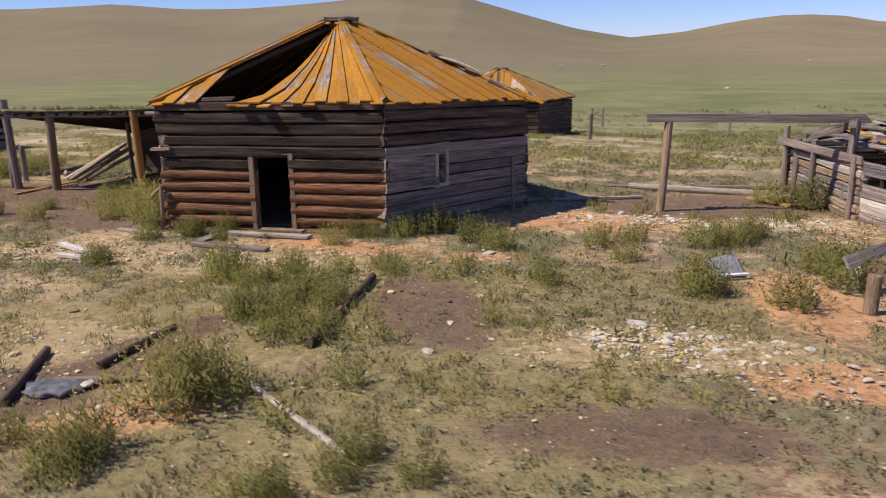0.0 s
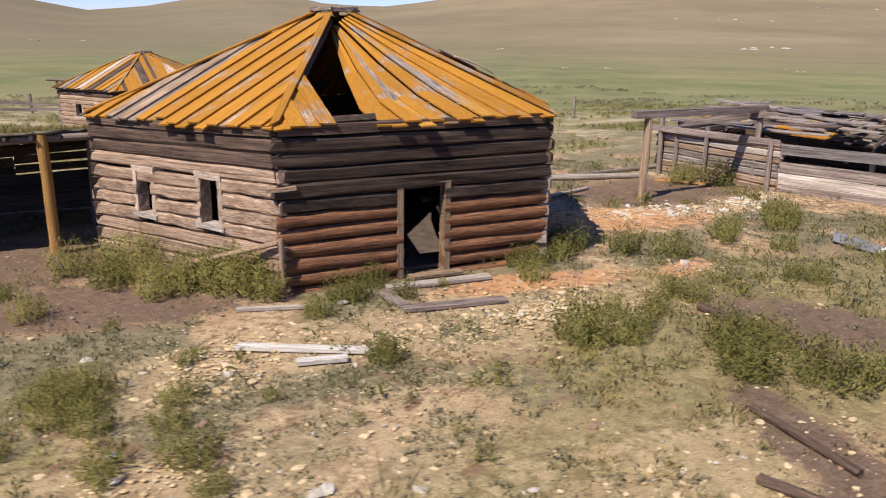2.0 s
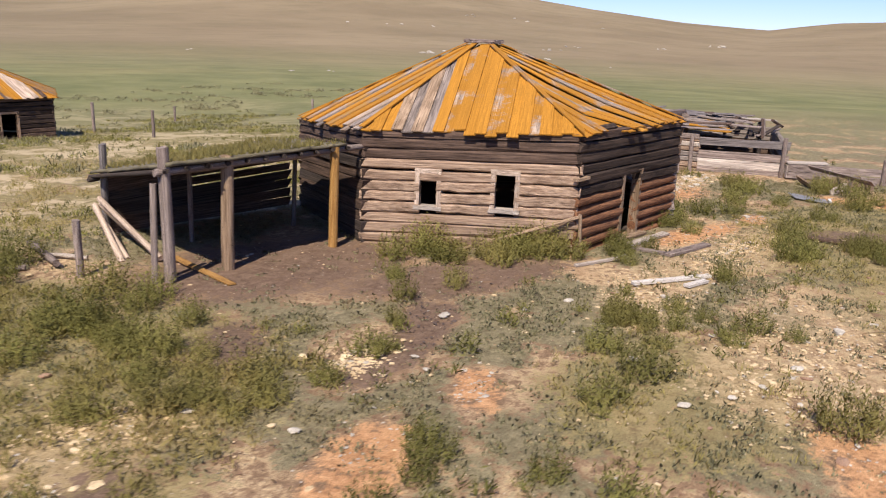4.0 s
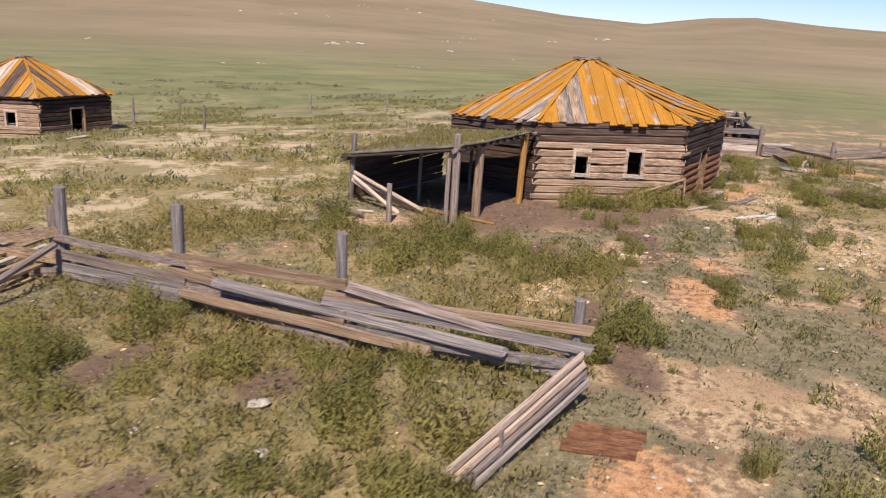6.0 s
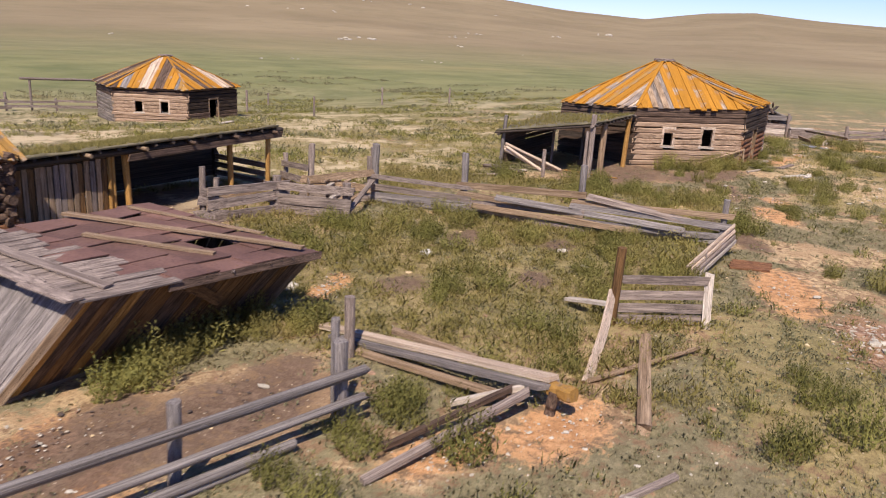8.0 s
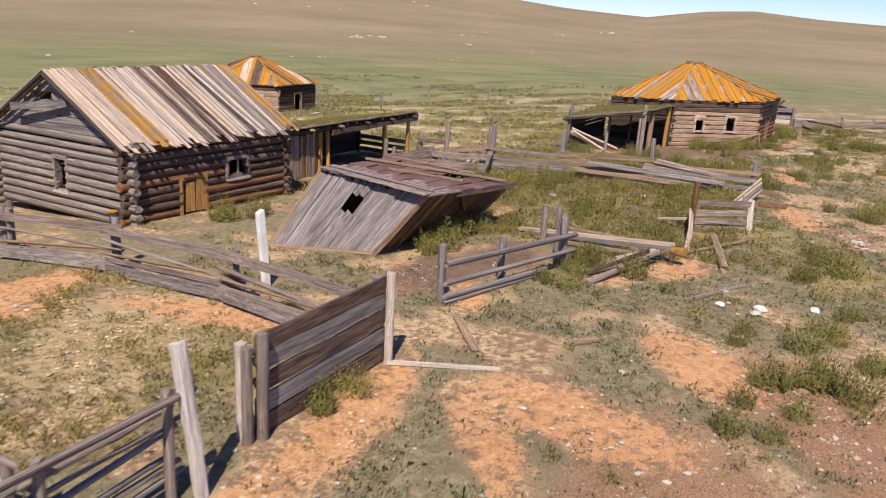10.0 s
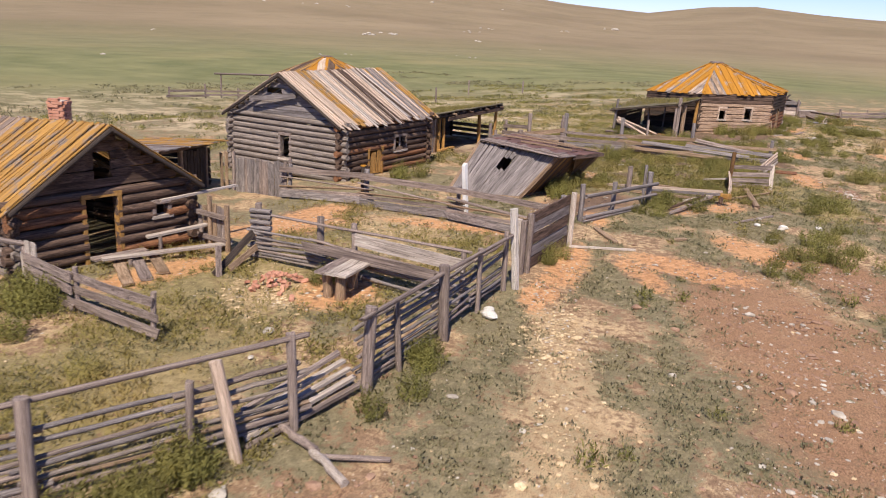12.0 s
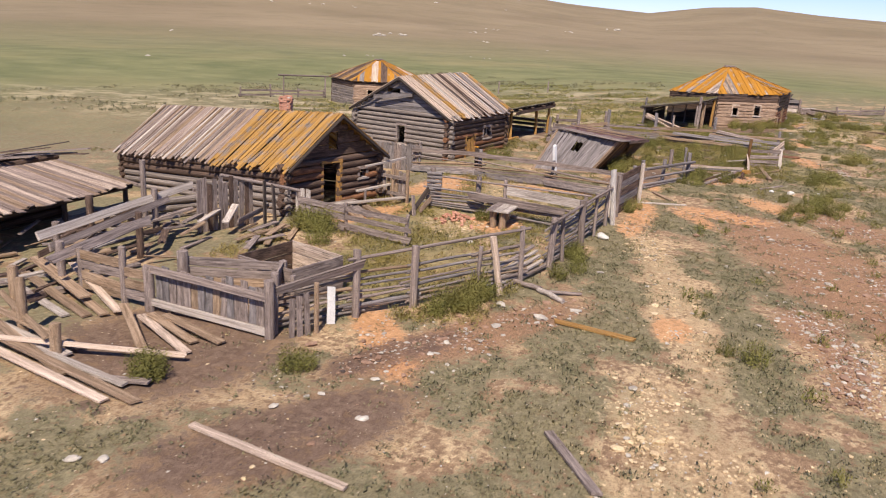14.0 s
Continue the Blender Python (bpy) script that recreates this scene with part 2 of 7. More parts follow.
def log_bm(rnd, sides=8, n=3, bend=0.06):
    """A trunk of length and radius 1: not quite round, tapering a little, with knots and uneven ends."""
    bm, rings = bmesh.new(), []
    taper = rnd.uniform(-0.08, 0.08)
    shape = [rnd.uniform(0.86, 1.08) for _ in range(sides)]
    for i in range(n + 1):
        u = i / n
        cy, cz = rnd.gauss(0, bend), rnd.gauss(0, bend)
        rings.append([bm.verts.new((u + (rnd.gauss(0, 0.006) if i in (0, n) else 0), cy + s * (1 + taper * (u - 0.5)) * math.cos(k / sides * math.tau),
                                    cz + s * (1 + taper * (u - 0.5)) * math.sin(k / sides * math.tau))) for k, s in enumerate(shape)])
    for r, s in zip(rings, rings[1:]):
        for k in range(sides):
            f = bm.faces.new((r[k], r[(k + 1) % sides], s[(k + 1) % sides], s[k]))
            f.smooth = True
    bm.faces.new(rings[0][::-1])
    bm.faces.new(rings[-1])
    bm.normal_update()
    return bm


def balk_bm(rnd, n=5):
    """A rough-hewn timber of length, height and depth 1: flattened faces, wandering edges, uneven ends."""
    bm, rings = bmesh.new(), []
    shape = [(-0.5, -0.30), (-0.33, -0.5), (0.33, -0.5), (0.5, -0.30), (0.5, 0.30), (0.33, 0.5), (-0.33, 0.5), (-0.5, 0.30)]
    lean, swell = rnd.gauss(0, 0.05), rnd.uniform(-0.10, 0.10)
    for i in range(n + 1):
        u = i / n
        cy, s = rnd.gauss(0, 0.035) + lean * (u - 0.5), 1 + swell * (u - 0.5) + rnd.gauss(0, 0.03)
        rings.append([bm.verts.new((u + (rnd.gauss(0, 0.008) if i in (0, n) else 0), cy + y * s + rnd.gauss(0, 0.018), z * s + rnd.gauss(0, 0.03))) for y, z in shape])
    for a, b in zip(rings, rings[1:]):
        for k in range(8):
            bm.faces.new((a[k], a[(k + 1) % 8], b[(k + 1) % 8], b[k]))
    bm.faces.new(rings[0][::-1])
    bm.faces.new(rings[-1])
    bmesh.ops.recalc_face_normals(bm, faces=bm.faces)
    return bm


STOCK = {}


def stock(kind, mat, i):
    """A shared mesh out of six of a kind in this material."""
    key = (kind, mat.name, i % 6)
    if key not in STOCK:
        rnd = random.Random(i % 6 + 11)
        STOCK[key] = mesh_of(log_bm(rnd) if kind == "log" else balk_bm(rnd) if kind == "balk" else log_bm(rnd, 6, 5, 0.2) if kind == "pole" else plank_bm(rnd, 1.2 if kind == "warped" else 0.12), f"{kind}_{mat.name}", mat, True)
        if kind in ("log", "pole"):
            for f in STOCK[key].polygons:
                f.use_smooth = len(f.vertices) == 4
    return STOCK[key]


RND = random.Random(5)


def beam(name, parent, p, q, wide, thick, mat, kind="plank", face=(0, 0, 1), label=""):
    """A board (wide across face's side, thick towards face) or a log (wide: its diameter) from p to q. face: where its flat side looks."""
    p, q = Vector(p), Vector(q)
    x = q - p
    length = x.length
    x.normalize()
    z = Vector(face)
    y = z.cross(x)
    if y.length < 0.05:
        y = Vector((0.3, 1, 0.2)).cross(x)
    y.normalize()
    z = x.cross(y)
    if kind in ("log", "pole"):
        a = RND.uniform(0, math.tau)
        y, z = y * math.cos(a) + z * math.sin(a), z * math.cos(a) - y * math.sin(a)
        wide, thick = wide / 2, thick / 2 if thick else wide / 2
    m = Matrix((x * length, y * wide, z * thick)).transposed().to_4x4()
    m.translation = p
    return put(name, stock(kind, mat, RND.randrange(6)), m, parent, label)


def slab(name, parent, corners, thick, mat, label=""):
    """A sawn piece with four given upper corners (low left, low right, high right, high left)."""
    a, b, c, d = (Vector(v) for v in corners)
    lo, hi = (a + b) / 2, (c + d) / 2
    x = (hi - lo).normalized()
    z = x.cross(d - a if (d - a).length > (c - b).length else c - b)
    n = (b - a).cross(d - a)
    if n.length < 1e-5:
        n = (b - a).cross(c - a)
    n.normalize()
    y = n.cross(x).normalized()
    n = x.cross(y)
    length, w = max((hi - lo).length, 0.05), max((b - a).length, (c - d).length, 0.03)
    m = Matrix((x * length, y * w, n * thick)).transposed().to_4x4()
    m.translation = lo
    inv = m.inverted()
    bm = bmesh.new()
    top = [bm.verts.new(inv @ v) for v in (a, b, c, d)]
    bot = [bm.verts.new(inv @ (v - n * thick)) for v in (a, b, c, d)]
    bm.faces.new(top)
    bm.faces.new(bot[::-1])
    for k in range(4):
        bm.faces.new((top[k], bot[k], bot[(k + 1) % 4], top[(k + 1) % 4]))
    bmesh.ops.recalc_face_normals(bm, faces=bm.faces)
    return put(name, mesh_of(bm, name, mat), m, parent, label)


def post(parent, x, y, h, d, mat, lean=(0, 0), kind="log", name="post", label="", sink=0.15):
    g = gz(x, y)
    return beam(name, parent, (x, y, g - sink), (x + lean[0], y + lean[1], g + h), d, d * 0.9, mat, kind, (0.3, 1, 0), label)


def log_wall(parent, a, b, z0, count, size, mats, openings=(), over=0.1, hewn=False, part_name="log", thin=0.17, fall=(0.0, 0.0)):
    """Stacked timbers from a to b (plan points), cut at the openings (from, to along the wall in metres, low, high)."""
    a, b = Vector((*a, 0)), Vector((*b, 0))
    way, length = (b - a).normalized(), (b - a).length
    side = Vector((way.y, -way.x, 0))
    for i in range(count):
        z = z0 + (i + 0.5) * size
        cuts = [(-over * RND.uniform(0.6, 1.3), length + over * RND.uniform(0.6, 1.3))]
        for u0, u1, lo, hi in openings:
            if lo < z < hi:
                cuts = [c for s, e in cuts for c in ((s, min(e, u0)), (max(s, u1), e)) if c[1] - c[0] > 0.05]
        for s, e in cuts:
            p, q = (a + way * u + Vector((0, 0, z - fall[0] + (fall[0] - fall[1]) * u / length + RND.gauss(0, 0.008))) + side * RND.gauss(0, 0.008) for u in (s, e))
            if hewn:
                beam(part_name, parent, p, q, size * RND.uniform(0.93, 1.0), thin * RND.uniform(0.9, 1.15), RND.choice(mats), hewn if isinstance(hewn, str) else "plank", side)
            else:
                beam(part_name, parent, p, q, size * RND.uniform(0.98, 1.1), 0, RND.choice(mats), "log")


def frame_of(parent, a, b, u0, u1, lo, hi, mat, sill=True, wide=0.11, depth=0.24, name="window"):
    """A frame of boards round an opening of the wall from a to b, as a part with its pieces."""
    a, b = Vector((*a, 0)), Vector((*b, 0))
    way = (b - a).normalized()
    side = Vector((way.y, -way.x, 0))
    P = lambda u, z: a + way * u + Vector((0, 0, z))
    head = beam(name + "_frame", parent, P(u0 - wide, hi + wide / 2), P(u1 + wide, hi + wide / 2), wide * 1.15, depth, mat, "plank", side, "weathered frame head")
    for u in (u0 - wide / 2, u1 + wide / 2):
        beam("jamb", head, P(u, lo - (0.02 if sill else 0.25)), P(u, hi + RND.uniform(0, 0.1)), wide, depth * 0.96, mat, "plank", side)
    if sill:
        beam("sill", head, P(u0 - wide * 1.2, lo - wide / 2), P(u1 + wide * 1.2, lo - wide / 2), wide * 0.8, depth * 1.15, PALE, "plank", side)
    return head


def fence(name, label, posts, rails, mat, group="", kind="plank", wide=0.16, thick=0.035, post_mat=None, drop=0.0, face=1, post_kind="log", sag=0.04):
    """Posts (x, y, height, diameter) with rails at the given heights from each post to the next."""
    root = thing(name, posts[0][0], posts[0][1], label, "fence", group)
    for x, y, h, d in posts:
        post(root, x, y, h, d, post_mat or mat, (RND.gauss(0, 0.05), RND.gauss(0, 0.05)), post_kind)
    for (x0, y0, h0, d0), (x1, y1, h1, d1) in zip(posts, posts[1:]):
        way = Vector((x1 - x0, y1 - y0, 0)).normalized()
        side = Vector((way.y, -way.x, 0)) * face
        off = side * (max(d0, d1) / 2 + thick / 2 - 0.01)
        for r in rails:
            if RND.random() < drop:
                continue
            e = RND.uniform(0.05, 0.35)
            p = at_ground(x0, y0, r + RND.gauss(0, sag)) - way * e + off
            q = at_ground(x1, y1, r + RND.gauss(0, sag)) + way * e + off
            w = wide * RND.uniform(0.75, 1.2)
            beam("rail", root, p, q, w, thick if kind == "plank" else 0, mat if not isinstance(mat, tuple) else RND.choice(mat), "warped" if kind == "plank" else kind, side)
    return root


def boards_up(root, a, b, heights, mat, wide=0.16, thick=0.03, name="board", gap=0.01, low=0.0):
    """Upright boards side by side from a to b."""
    a, b = Vector(a), Vector(b)
    n = max(int((b - a).length / wide), 1)
    way = (b - a).normalized()
    side = Vector((way.y, -way.x, 0))
    for i in range(n):
        c = a + (b - a) * ((i + 0.5) / n)
        g = gz(c.x, c.y)
        h = RND.uniform(*heights)
        t = way * RND.gauss(0, 0.02)
        off = side * RND.gauss(0, 0.008)
        beam(name, root, Vector((c.x, c.y, g + low - 0.03)) + off, Vector((c.x, c.y, g + h)) + off + t, wide * RND.uniform(0.88, 1.0) - gap, thick, mat if not isinstance(mat, tuple) else RND.choice(mat), "plank", side)


# ---- ground ----
# Bare, trampled and littered places: x, y, half length, half width, turn in degrees.
BARE = ((-25.3, 15.6, 2.0, 0.8, 10), (-47.3, 22.9, 1.6, 0.5, 5), (-43.3, 19.7, 1.9, 0.95, 70), (-40.2, 18.1, 1.9, 0.9, 30), (-44.6, 22.8, 2.4, 0.6, 5), (-33.9, 18.9, 1.3, 0.6, -10), (-35.2, 20.2, 1.2, 0.5, -30), (-42.2, 27.2, 0.6, 2.6, 5), (-43.2, 31.6, 2.2, 0.8, -10), (-38.4, 23.3, 1.5, 0.5, 25), (-38.0, 25.0, 1.8, 0.5, 10), (-49.6, 27.2, 1.5, 1.0, 0),
        (-45.0, 31.5, 2.5, 1.0, -35), (-61.0, 26.4, 2.6, 0.6, 35), (-29.8, 24.9, 1.2, 0.35, 5), (-2.2, 15.0, 2.0, 0.6, -20), (3.0, 17.6, 2.6, 1.4, -30), (-16.3, 15.6, 1.6, 0.6, 20), (-13.6, 10.6, 1.8, 0.6, 25),
        (5.4, 11.0, 0.9, 2.0, -10), (-50.5, 31.6, 2.2, 0.7, -15), (0.7, 14.0, 0.8, 0.4, 0), (-3.4, 7.3, 1.0, 0.5, 10), (4.3, 8.0, 1.0, 0.6, 0), (-13.6, 15.5, 0.8, 0.4, 30), (-44.4, 20.9, 1.8, 0.5, 30), (-57.2, 20.6, 1.0, 0.5, 0))
DUNG = ((-10.3, 21.8, 3.6, 2.4, -20), (-9.0, 18.2, 3.0, 1.2, -30), (-0.2, 10.8, 1.0, 2.0, 10), (6.5, 19.5, 3.2, 2.2, 0), (-4.9, 7.9, 1.3, 0.9, 20), (-19.6, 16.9, 2.6, 0.6, 25), (-13.2, 17.2, 1.8, 0.6, 0), (-24.0, 33.5, 4.5, 2.0, -15),
        (-63.5, 30.0, 3.0, 2.6, 0), (-61.6, 25.8, 2.2, 0.6, -28), (-65.5, 26.0, 3.0, 1.2, -30), (1.8, 6.8, 1.8, 0.7, -5), (-11.4, 17.5, 1.2, 0.6, 20), (-14.2, 19.4, 1.2, 0.6, 30), (-37.2, 24.9, 2.0, 0.6, -10), (-35.0, 23.2, 1.9, 0.8, 10), (-24.2, 23.8, 1.1, 0.6, 0), (-27.2, 21.0, 0.9, 0.5, 20), (-23.8, 21.3, 0.8, 0.5, 0), (-29.0, 23.6, 0.9, 0.6, 0), (-28.5, 26.6, 1.2, 0.6, 10), (-3.8, 9.2, 1.8, 0.5, 60), (-36.5, 23.8, 3.0, 1.0, -20))
GRAVEL = ((-47.0, 17.6, 4.6, 2.1, 12), (-42.0, 15.6, 3.6, 1.5, 25), (-49.8, 16.3, 4.5, 2.2, 0), (-52.5, 15.0, 5.0, 1.6, 0), (-60.0, 24.7, 4.2, 0.9, -28), (-55.6, 17.4, 1.8, 0.9, 10), (-57.9, 16.7, 2.0, 0.8, 0), (-27.7, 14.2, 1.6, 0.7, 0))
LUSH = ((-27.2, 22.8, 6.0, 5.4, 0), (-18.0, 21.5, 3.0, 4.5, 0), (-16.6, 19.6, 1.8, 2.6, 20), (-18.6, 17.4, 1.6, 1.2, 0), (-0.5, 7.0, 4.0, 2.0, 0), (-50.5, 29.5, 4.0, 2.4, 20), (-12.2, 13.2, 2.4, 1.8, 0), (2.0, 44.0, 26.0, 9.0, 5), (-14.0, 36.0, 10.0, 6.0, 0), (0.0, 11.0, 6.0, 3.4, -10), (-6.0, 9.8, 3.5, 1.8, 10), (-54.0, 28.6, 3.0, 2.2, 20), (-44.5, 27.5, 2.0, 3.0, 10), (-14.6, 23.0, 1.6, 4.5, 8), (-30.5, 15.6, 4.0, 1.7, 10), (-26.0, 21.0, 4.2, 3.2, 30), (-29.0, 27.0, 3.0, 2.2, 0), (-15.0, 29.0, 5.0, 3.0, 0), (-51.0, 30.0, 2.4, 1.8, 20), (-3.0, 31.0, 14.0, 3.5, 10), (-57.0, 28.8, 2.6, 1.8, 40))
CHIPS = ((-9.2, 11.4, 3.8, 1.6, 15), (-4.0, 14.0, 3.6, 1.2, -15), (2.6, 9.2, 1.9, 1.0, -10), (-8.0, 14.6, 2.4, 1.0, 10), (4.2, 17.7, 2.0, 0.9, -20), (7.6, 16.9, 1.4, 0.8, 0), (-17.5, 18.5, 1.6, 0.8, 0),
         (-55.0, 20.7, 8.0, 0.75, 12), (-50.0, 21.9, 2.6, 0.7, 15), (-10.6, 12.2, 2.0, 1.1, 0), (-3.2, 13.9, 2.0, 0.7, 0), (-13.6, 17.4, 0.9, 0.4, 0), (-62.0, 20.6, 2.4, 0.8, 5), (-58.5, 15.9, 3.0, 0.9, 0), (-44.0, 28.0, 3.0, 1.6, 30), (-50.5, 28.6, 1.8, 1.0, 20), (-6.0, 9.0, 3.0, 1.5, 0), (-66.0, 19.5, 5.0, 1.5, 0))

FAR_BARE = ((43.5, 51.0, 7.5, 1.8, -28),)
SAGY = ((-53.8, 19.25, 8.2, 0.5, 4.6), (-59.0, 22.5, 4.2, 0.8, -8), (-63.2, 22.4, 1.8, 1.0, 0), (-41.0, 19.4, 2.2, 0.9, 20), (-45.7, 22.2, 1.8, 0.5, 20), (-46.6, 20.4, 1.4, 0.6, 10), (-37.4, 18.2, 1.8, 1.0, 20), (-52.5, 23.0, 3.0, 0.7, -12),
        (-10.5, 17.3, 0.9, 0.5, 20), (-12.0, 16.0, 1.2, 0.6, 45), (-12.9, 14.2, 1.5, 0.8, 0), (-13.1, 19.6, 1.0, 0.5, 0), (-35.1, 18.4, 1.2, 0.5, 0), (-32.0, 17.4, 1.2, 0.6, 0), (-29.4, 15.2, 2.6, 1.0, 10),
        (0.7, 10.4, 1.8, 1.3, 0), (2.9, 12.2, 2.4, 1.2, -20), (0.7, 7.9, 1.6, 1.0, 0), (4.0, 9.9, 1.2, 0.6, 0), (-7.0, 11.3, 1.2, 0.6, 20), (-2.4, 14.4, 1.2, 0.5, 0), (1.2, 5.4, 2.5, 0.9, 0), (-65.5, 21.5, 2.0, 0.9, 0),
        (-9.5, 16.8, 1.1, 0.6, 0), (-7.7, 13.7, 1.1, 0.6, -20), (-9.0, 13.8, 1.1, 0.6, 0), (0.2, 12.3, 1.1, 0.6, 20), (-11.0, 14.9, 1.1, 0.6, 0), (-4.4, 13.9, 1.1, 0.6, 20), (2.1, 11.6, 1.1, 0.6, 20), (-3.2, 11.6, 1.1, 0.6, -20), (-4.8, 11.5, 1.1, 0.6, -20), (-8.1, 12.3, 1.1, 0.6, 20))


def inside(spots, x, y):
    best = 0.0
    for sx, sy, a, b, turn in spots:
        if abs(x - sx) > a + b + 1 or abs(y - sy) > a + b + 1:
            continue
        c, s = math.cos(radians(turn)), math.sin(radians(turn))
        u, v = ((x - sx) * c + (y - sy) * s) / a, ((y - sy) * c - (x - sx) * s) / b
        best = max(best, 1.25 - math.hypot(u, v))
    return min(max(best * 1.6, 0.0), 1.0)


def sage_cover(x, y):
    """How thick the grey-green turf stands: wandering patches, thin on litter, gravel and trodden soil."""
    v = noise.noise(Vector((x * 0.5, y * 0.5, 1.0))) + 0.6 * noise.noise(Vector((x * 1.4, y * 1.4, 6.0))) + 0.3 * noise.noise(Vector((x * 4.0, y * 4.0, 3.0)))
    k = smooth(-0.5, 0.2, v) * (1 - 0.52 * max(inside(CHIPS, x, y), inside(GRAVEL, x, y)))
    k = max(k, smooth(0.1, 1.0, inside(SAGY, x, y) + 0.7 * v))
    return k * (1 - 0.85 * max(inside(BARE, x, y), 0.85 * inside(DUNG, x, y)))


def spread(first, last, step, out, growth):
    """Grid lines: even within, wider and wider outside, as far as out."""
    line = list(np.arange(first, last + step, step))
    far, w = line[-1], step
    while far < out:
        w *= growth
        far += w
        line.append(far)
    near, w = line[0], step
    while near > -out:
        w *= growth
        near -= w
        line.insert(0, near)
    return line


def build_ground():
    xs, ys = spread(-80, 20, 0.32, 2700, 1.09), spread(3, 46, 0.32, 2700, 1.09)
    verts, bare, dung, chips, gravel, lush, turf = [], [], [], [], [], [], []
    for y in ys:
        for x in xs:
            z, close = gz(x, y), -82 < x < 24 and 0 < y < 60
            d, c = (inside(DUNG, x, y), inside(CHIPS, x, y)) if close else (0, 0)
            if close:
                z += 0.05 * noise.noise(Vector((x * 0.7, y * 0.7, 1))) + 0.02 * noise.noise(Vector((x * 2.3, y * 2.3, 2)))
            verts.append((x, y, z))
            bare.append(0.88 * inside(BARE, x, y) if close else 0.8 * inside(FAR_BARE, x, y))
            dung.append(0.86 * d)
            chips.append(c)
            gravel.append(0.85 * inside(GRAVEL, x, y) if close else 0)
            lush.append(inside(LUSH, x, y) if close else 0)
            fade = max(smooth(0, 40, -y), smooth(40, 60, y), smooth(0, 25, -82 - x), smooth(0, 25, x - 24))
            turf.append(0.72 if fade >= 1 else 0.72 * fade + sage_cover(x, y) * (1 - fade))
    w = len(xs)
    faces = [(j * w + i, j * w + i + 1, (j + 1) * w + i + 1, (j + 1) * w + i) for j in range(len(ys) - 1) for i in range(w - 1)]
    me = bpy.data.meshes.new("ground")
    me.from_pydata(verts, [], faces)
    for key, values in (("bare", bare), ("dung", dung), ("chips", chips), ("gravel", gravel), ("lush", lush), ("turf", turf)):
        me.attributes.new(key, "FLOAT", "POINT").data.foreach_set("value", np.array(values, dtype=np.float32))
    me.shade_smooth()
    m, nt, b = shader("steppe_soil_and_turf")
    geo = nt.nodes.new("ShaderNodeNewGeometry")
    pos = geo.outputs["Position"]
    def mark(key, wobble, most):
        a = nt.nodes.new("ShaderNodeAttribute")
        a.attribute_name = key
        n = calc(nt, "MULTIPLY_ADD", wobble, 3.6)
        n.inputs[2].default_value = -1.8
        return ramp(nt, calc(nt, "ADD", a.outputs["Fac"], n.outputs[0]).outputs[0], (0.40, 0.0), (0.68, most))
    wide, mid, small, tiny = noise_tex(nt, pos, 0.22, 6.0, 0.7), noise_tex(nt, pos, 1.5, 8.0, 0.72), noise_tex(nt, pos, 6.0, 6.0, 0.7), noise_tex(nt, pos, 34.0, 5.0, 0.75)
    both = calc(nt, "MULTIPLY_ADD", small, 0.5)
    nt.links.new(calc(nt, "MULTIPLY", mid, 0.5).outputs[0], both.inputs[2])
    both = both.outputs[0]
    speck = node(nt, "ShaderNodeTexVoronoi", Vector=pos, Scale=9.0)
    sage = mix(nt, ramp(nt, small, (0.3, 0.0), (0.7, 1.0)), (0.132, 0.117, 0.066), (0.29, 0.257, 0.152))
    straw = mix(nt, ramp(nt, small, (0.3, 0.0), (0.7, 1.0)), (0.35, 0.238, 0.125), (0.72, 0.535, 0.32))
    soil = mix(nt, ramp(nt, small, (0.3, 0.0), (0.7, 1.0)), (0.44, 0.205, 0.085), (0.76, 0.41, 0.20))
    muck = mix(nt, ramp(nt, small, (0.3, 0.0), (0.7, 1.0)), (0.085, 0.054, 0.041), (0.235, 0.152, 0.112))
    stony = mix(nt, ramp(nt, tiny, (0.35, 0.0), (0.65, 1.0)), (0.17, 0.084, 0.046), (0.47, 0.272, 0.158))
    green = mix(nt, ramp(nt, small, (0.3, 0.0), (0.7, 1.0)), (0.185, 0.148, 0.066), (0.40, 0.322, 0.15))
    large = calc(nt, "MULTIPLY_ADD", wide, 0.55)
    nt.links.new(both, large.inputs[2])
    earth = mix(nt, ramp(nt, small, (0.3, 0.0), (0.7, 1.0)), (0.20, 0.125, 0.075), (0.44, 0.29, 0.175))
    base = mix(nt, ramp(nt, large.outputs[0], (0.72, 0.0), (0.83, 1.0)), earth, straw)
    base = mix(nt, ramp(nt, calc(nt, "ADD", wide, calc(nt, "MULTIPLY", mid, 0.6).outputs[0]).outputs[0], (0.86, 0.0), (0.97, 0.6)), base, stony)
    base = mix(nt, mark("turf", both, 0.88), base, sage)
    base = mix(nt, mark("lush", both, 0.8), base, green)
    base = mix(nt, mark("gravel", both, 0.85), base, stony)
    base = mix(nt, mark("chips", both, 0.52), base, straw)
    base = mix(nt, mark("bare", both, 0.78), base, soil)
    base = mix(nt, mark("dung", both, 0.9), base, muck)
    pale = calc(nt, "LESS_THAN", speck.outputs["Distance"], 0.13)
    some = calc(nt, "GREATER_THAN", node(nt, "ShaderNodeSeparateColor", Color=speck.outputs["Color"]).outputs[0], 0.72)
    base = mix(nt, calc(nt, "MULTIPLY", pale.outputs[0], some.outputs[0]).outputs[0], base, (0.58, 0.47, 0.34))
    base = mix(nt, ramp(nt, tiny, (0.30, 0.75), (0.48, 0.0)), base, (0.06, 0.045, 0.028))
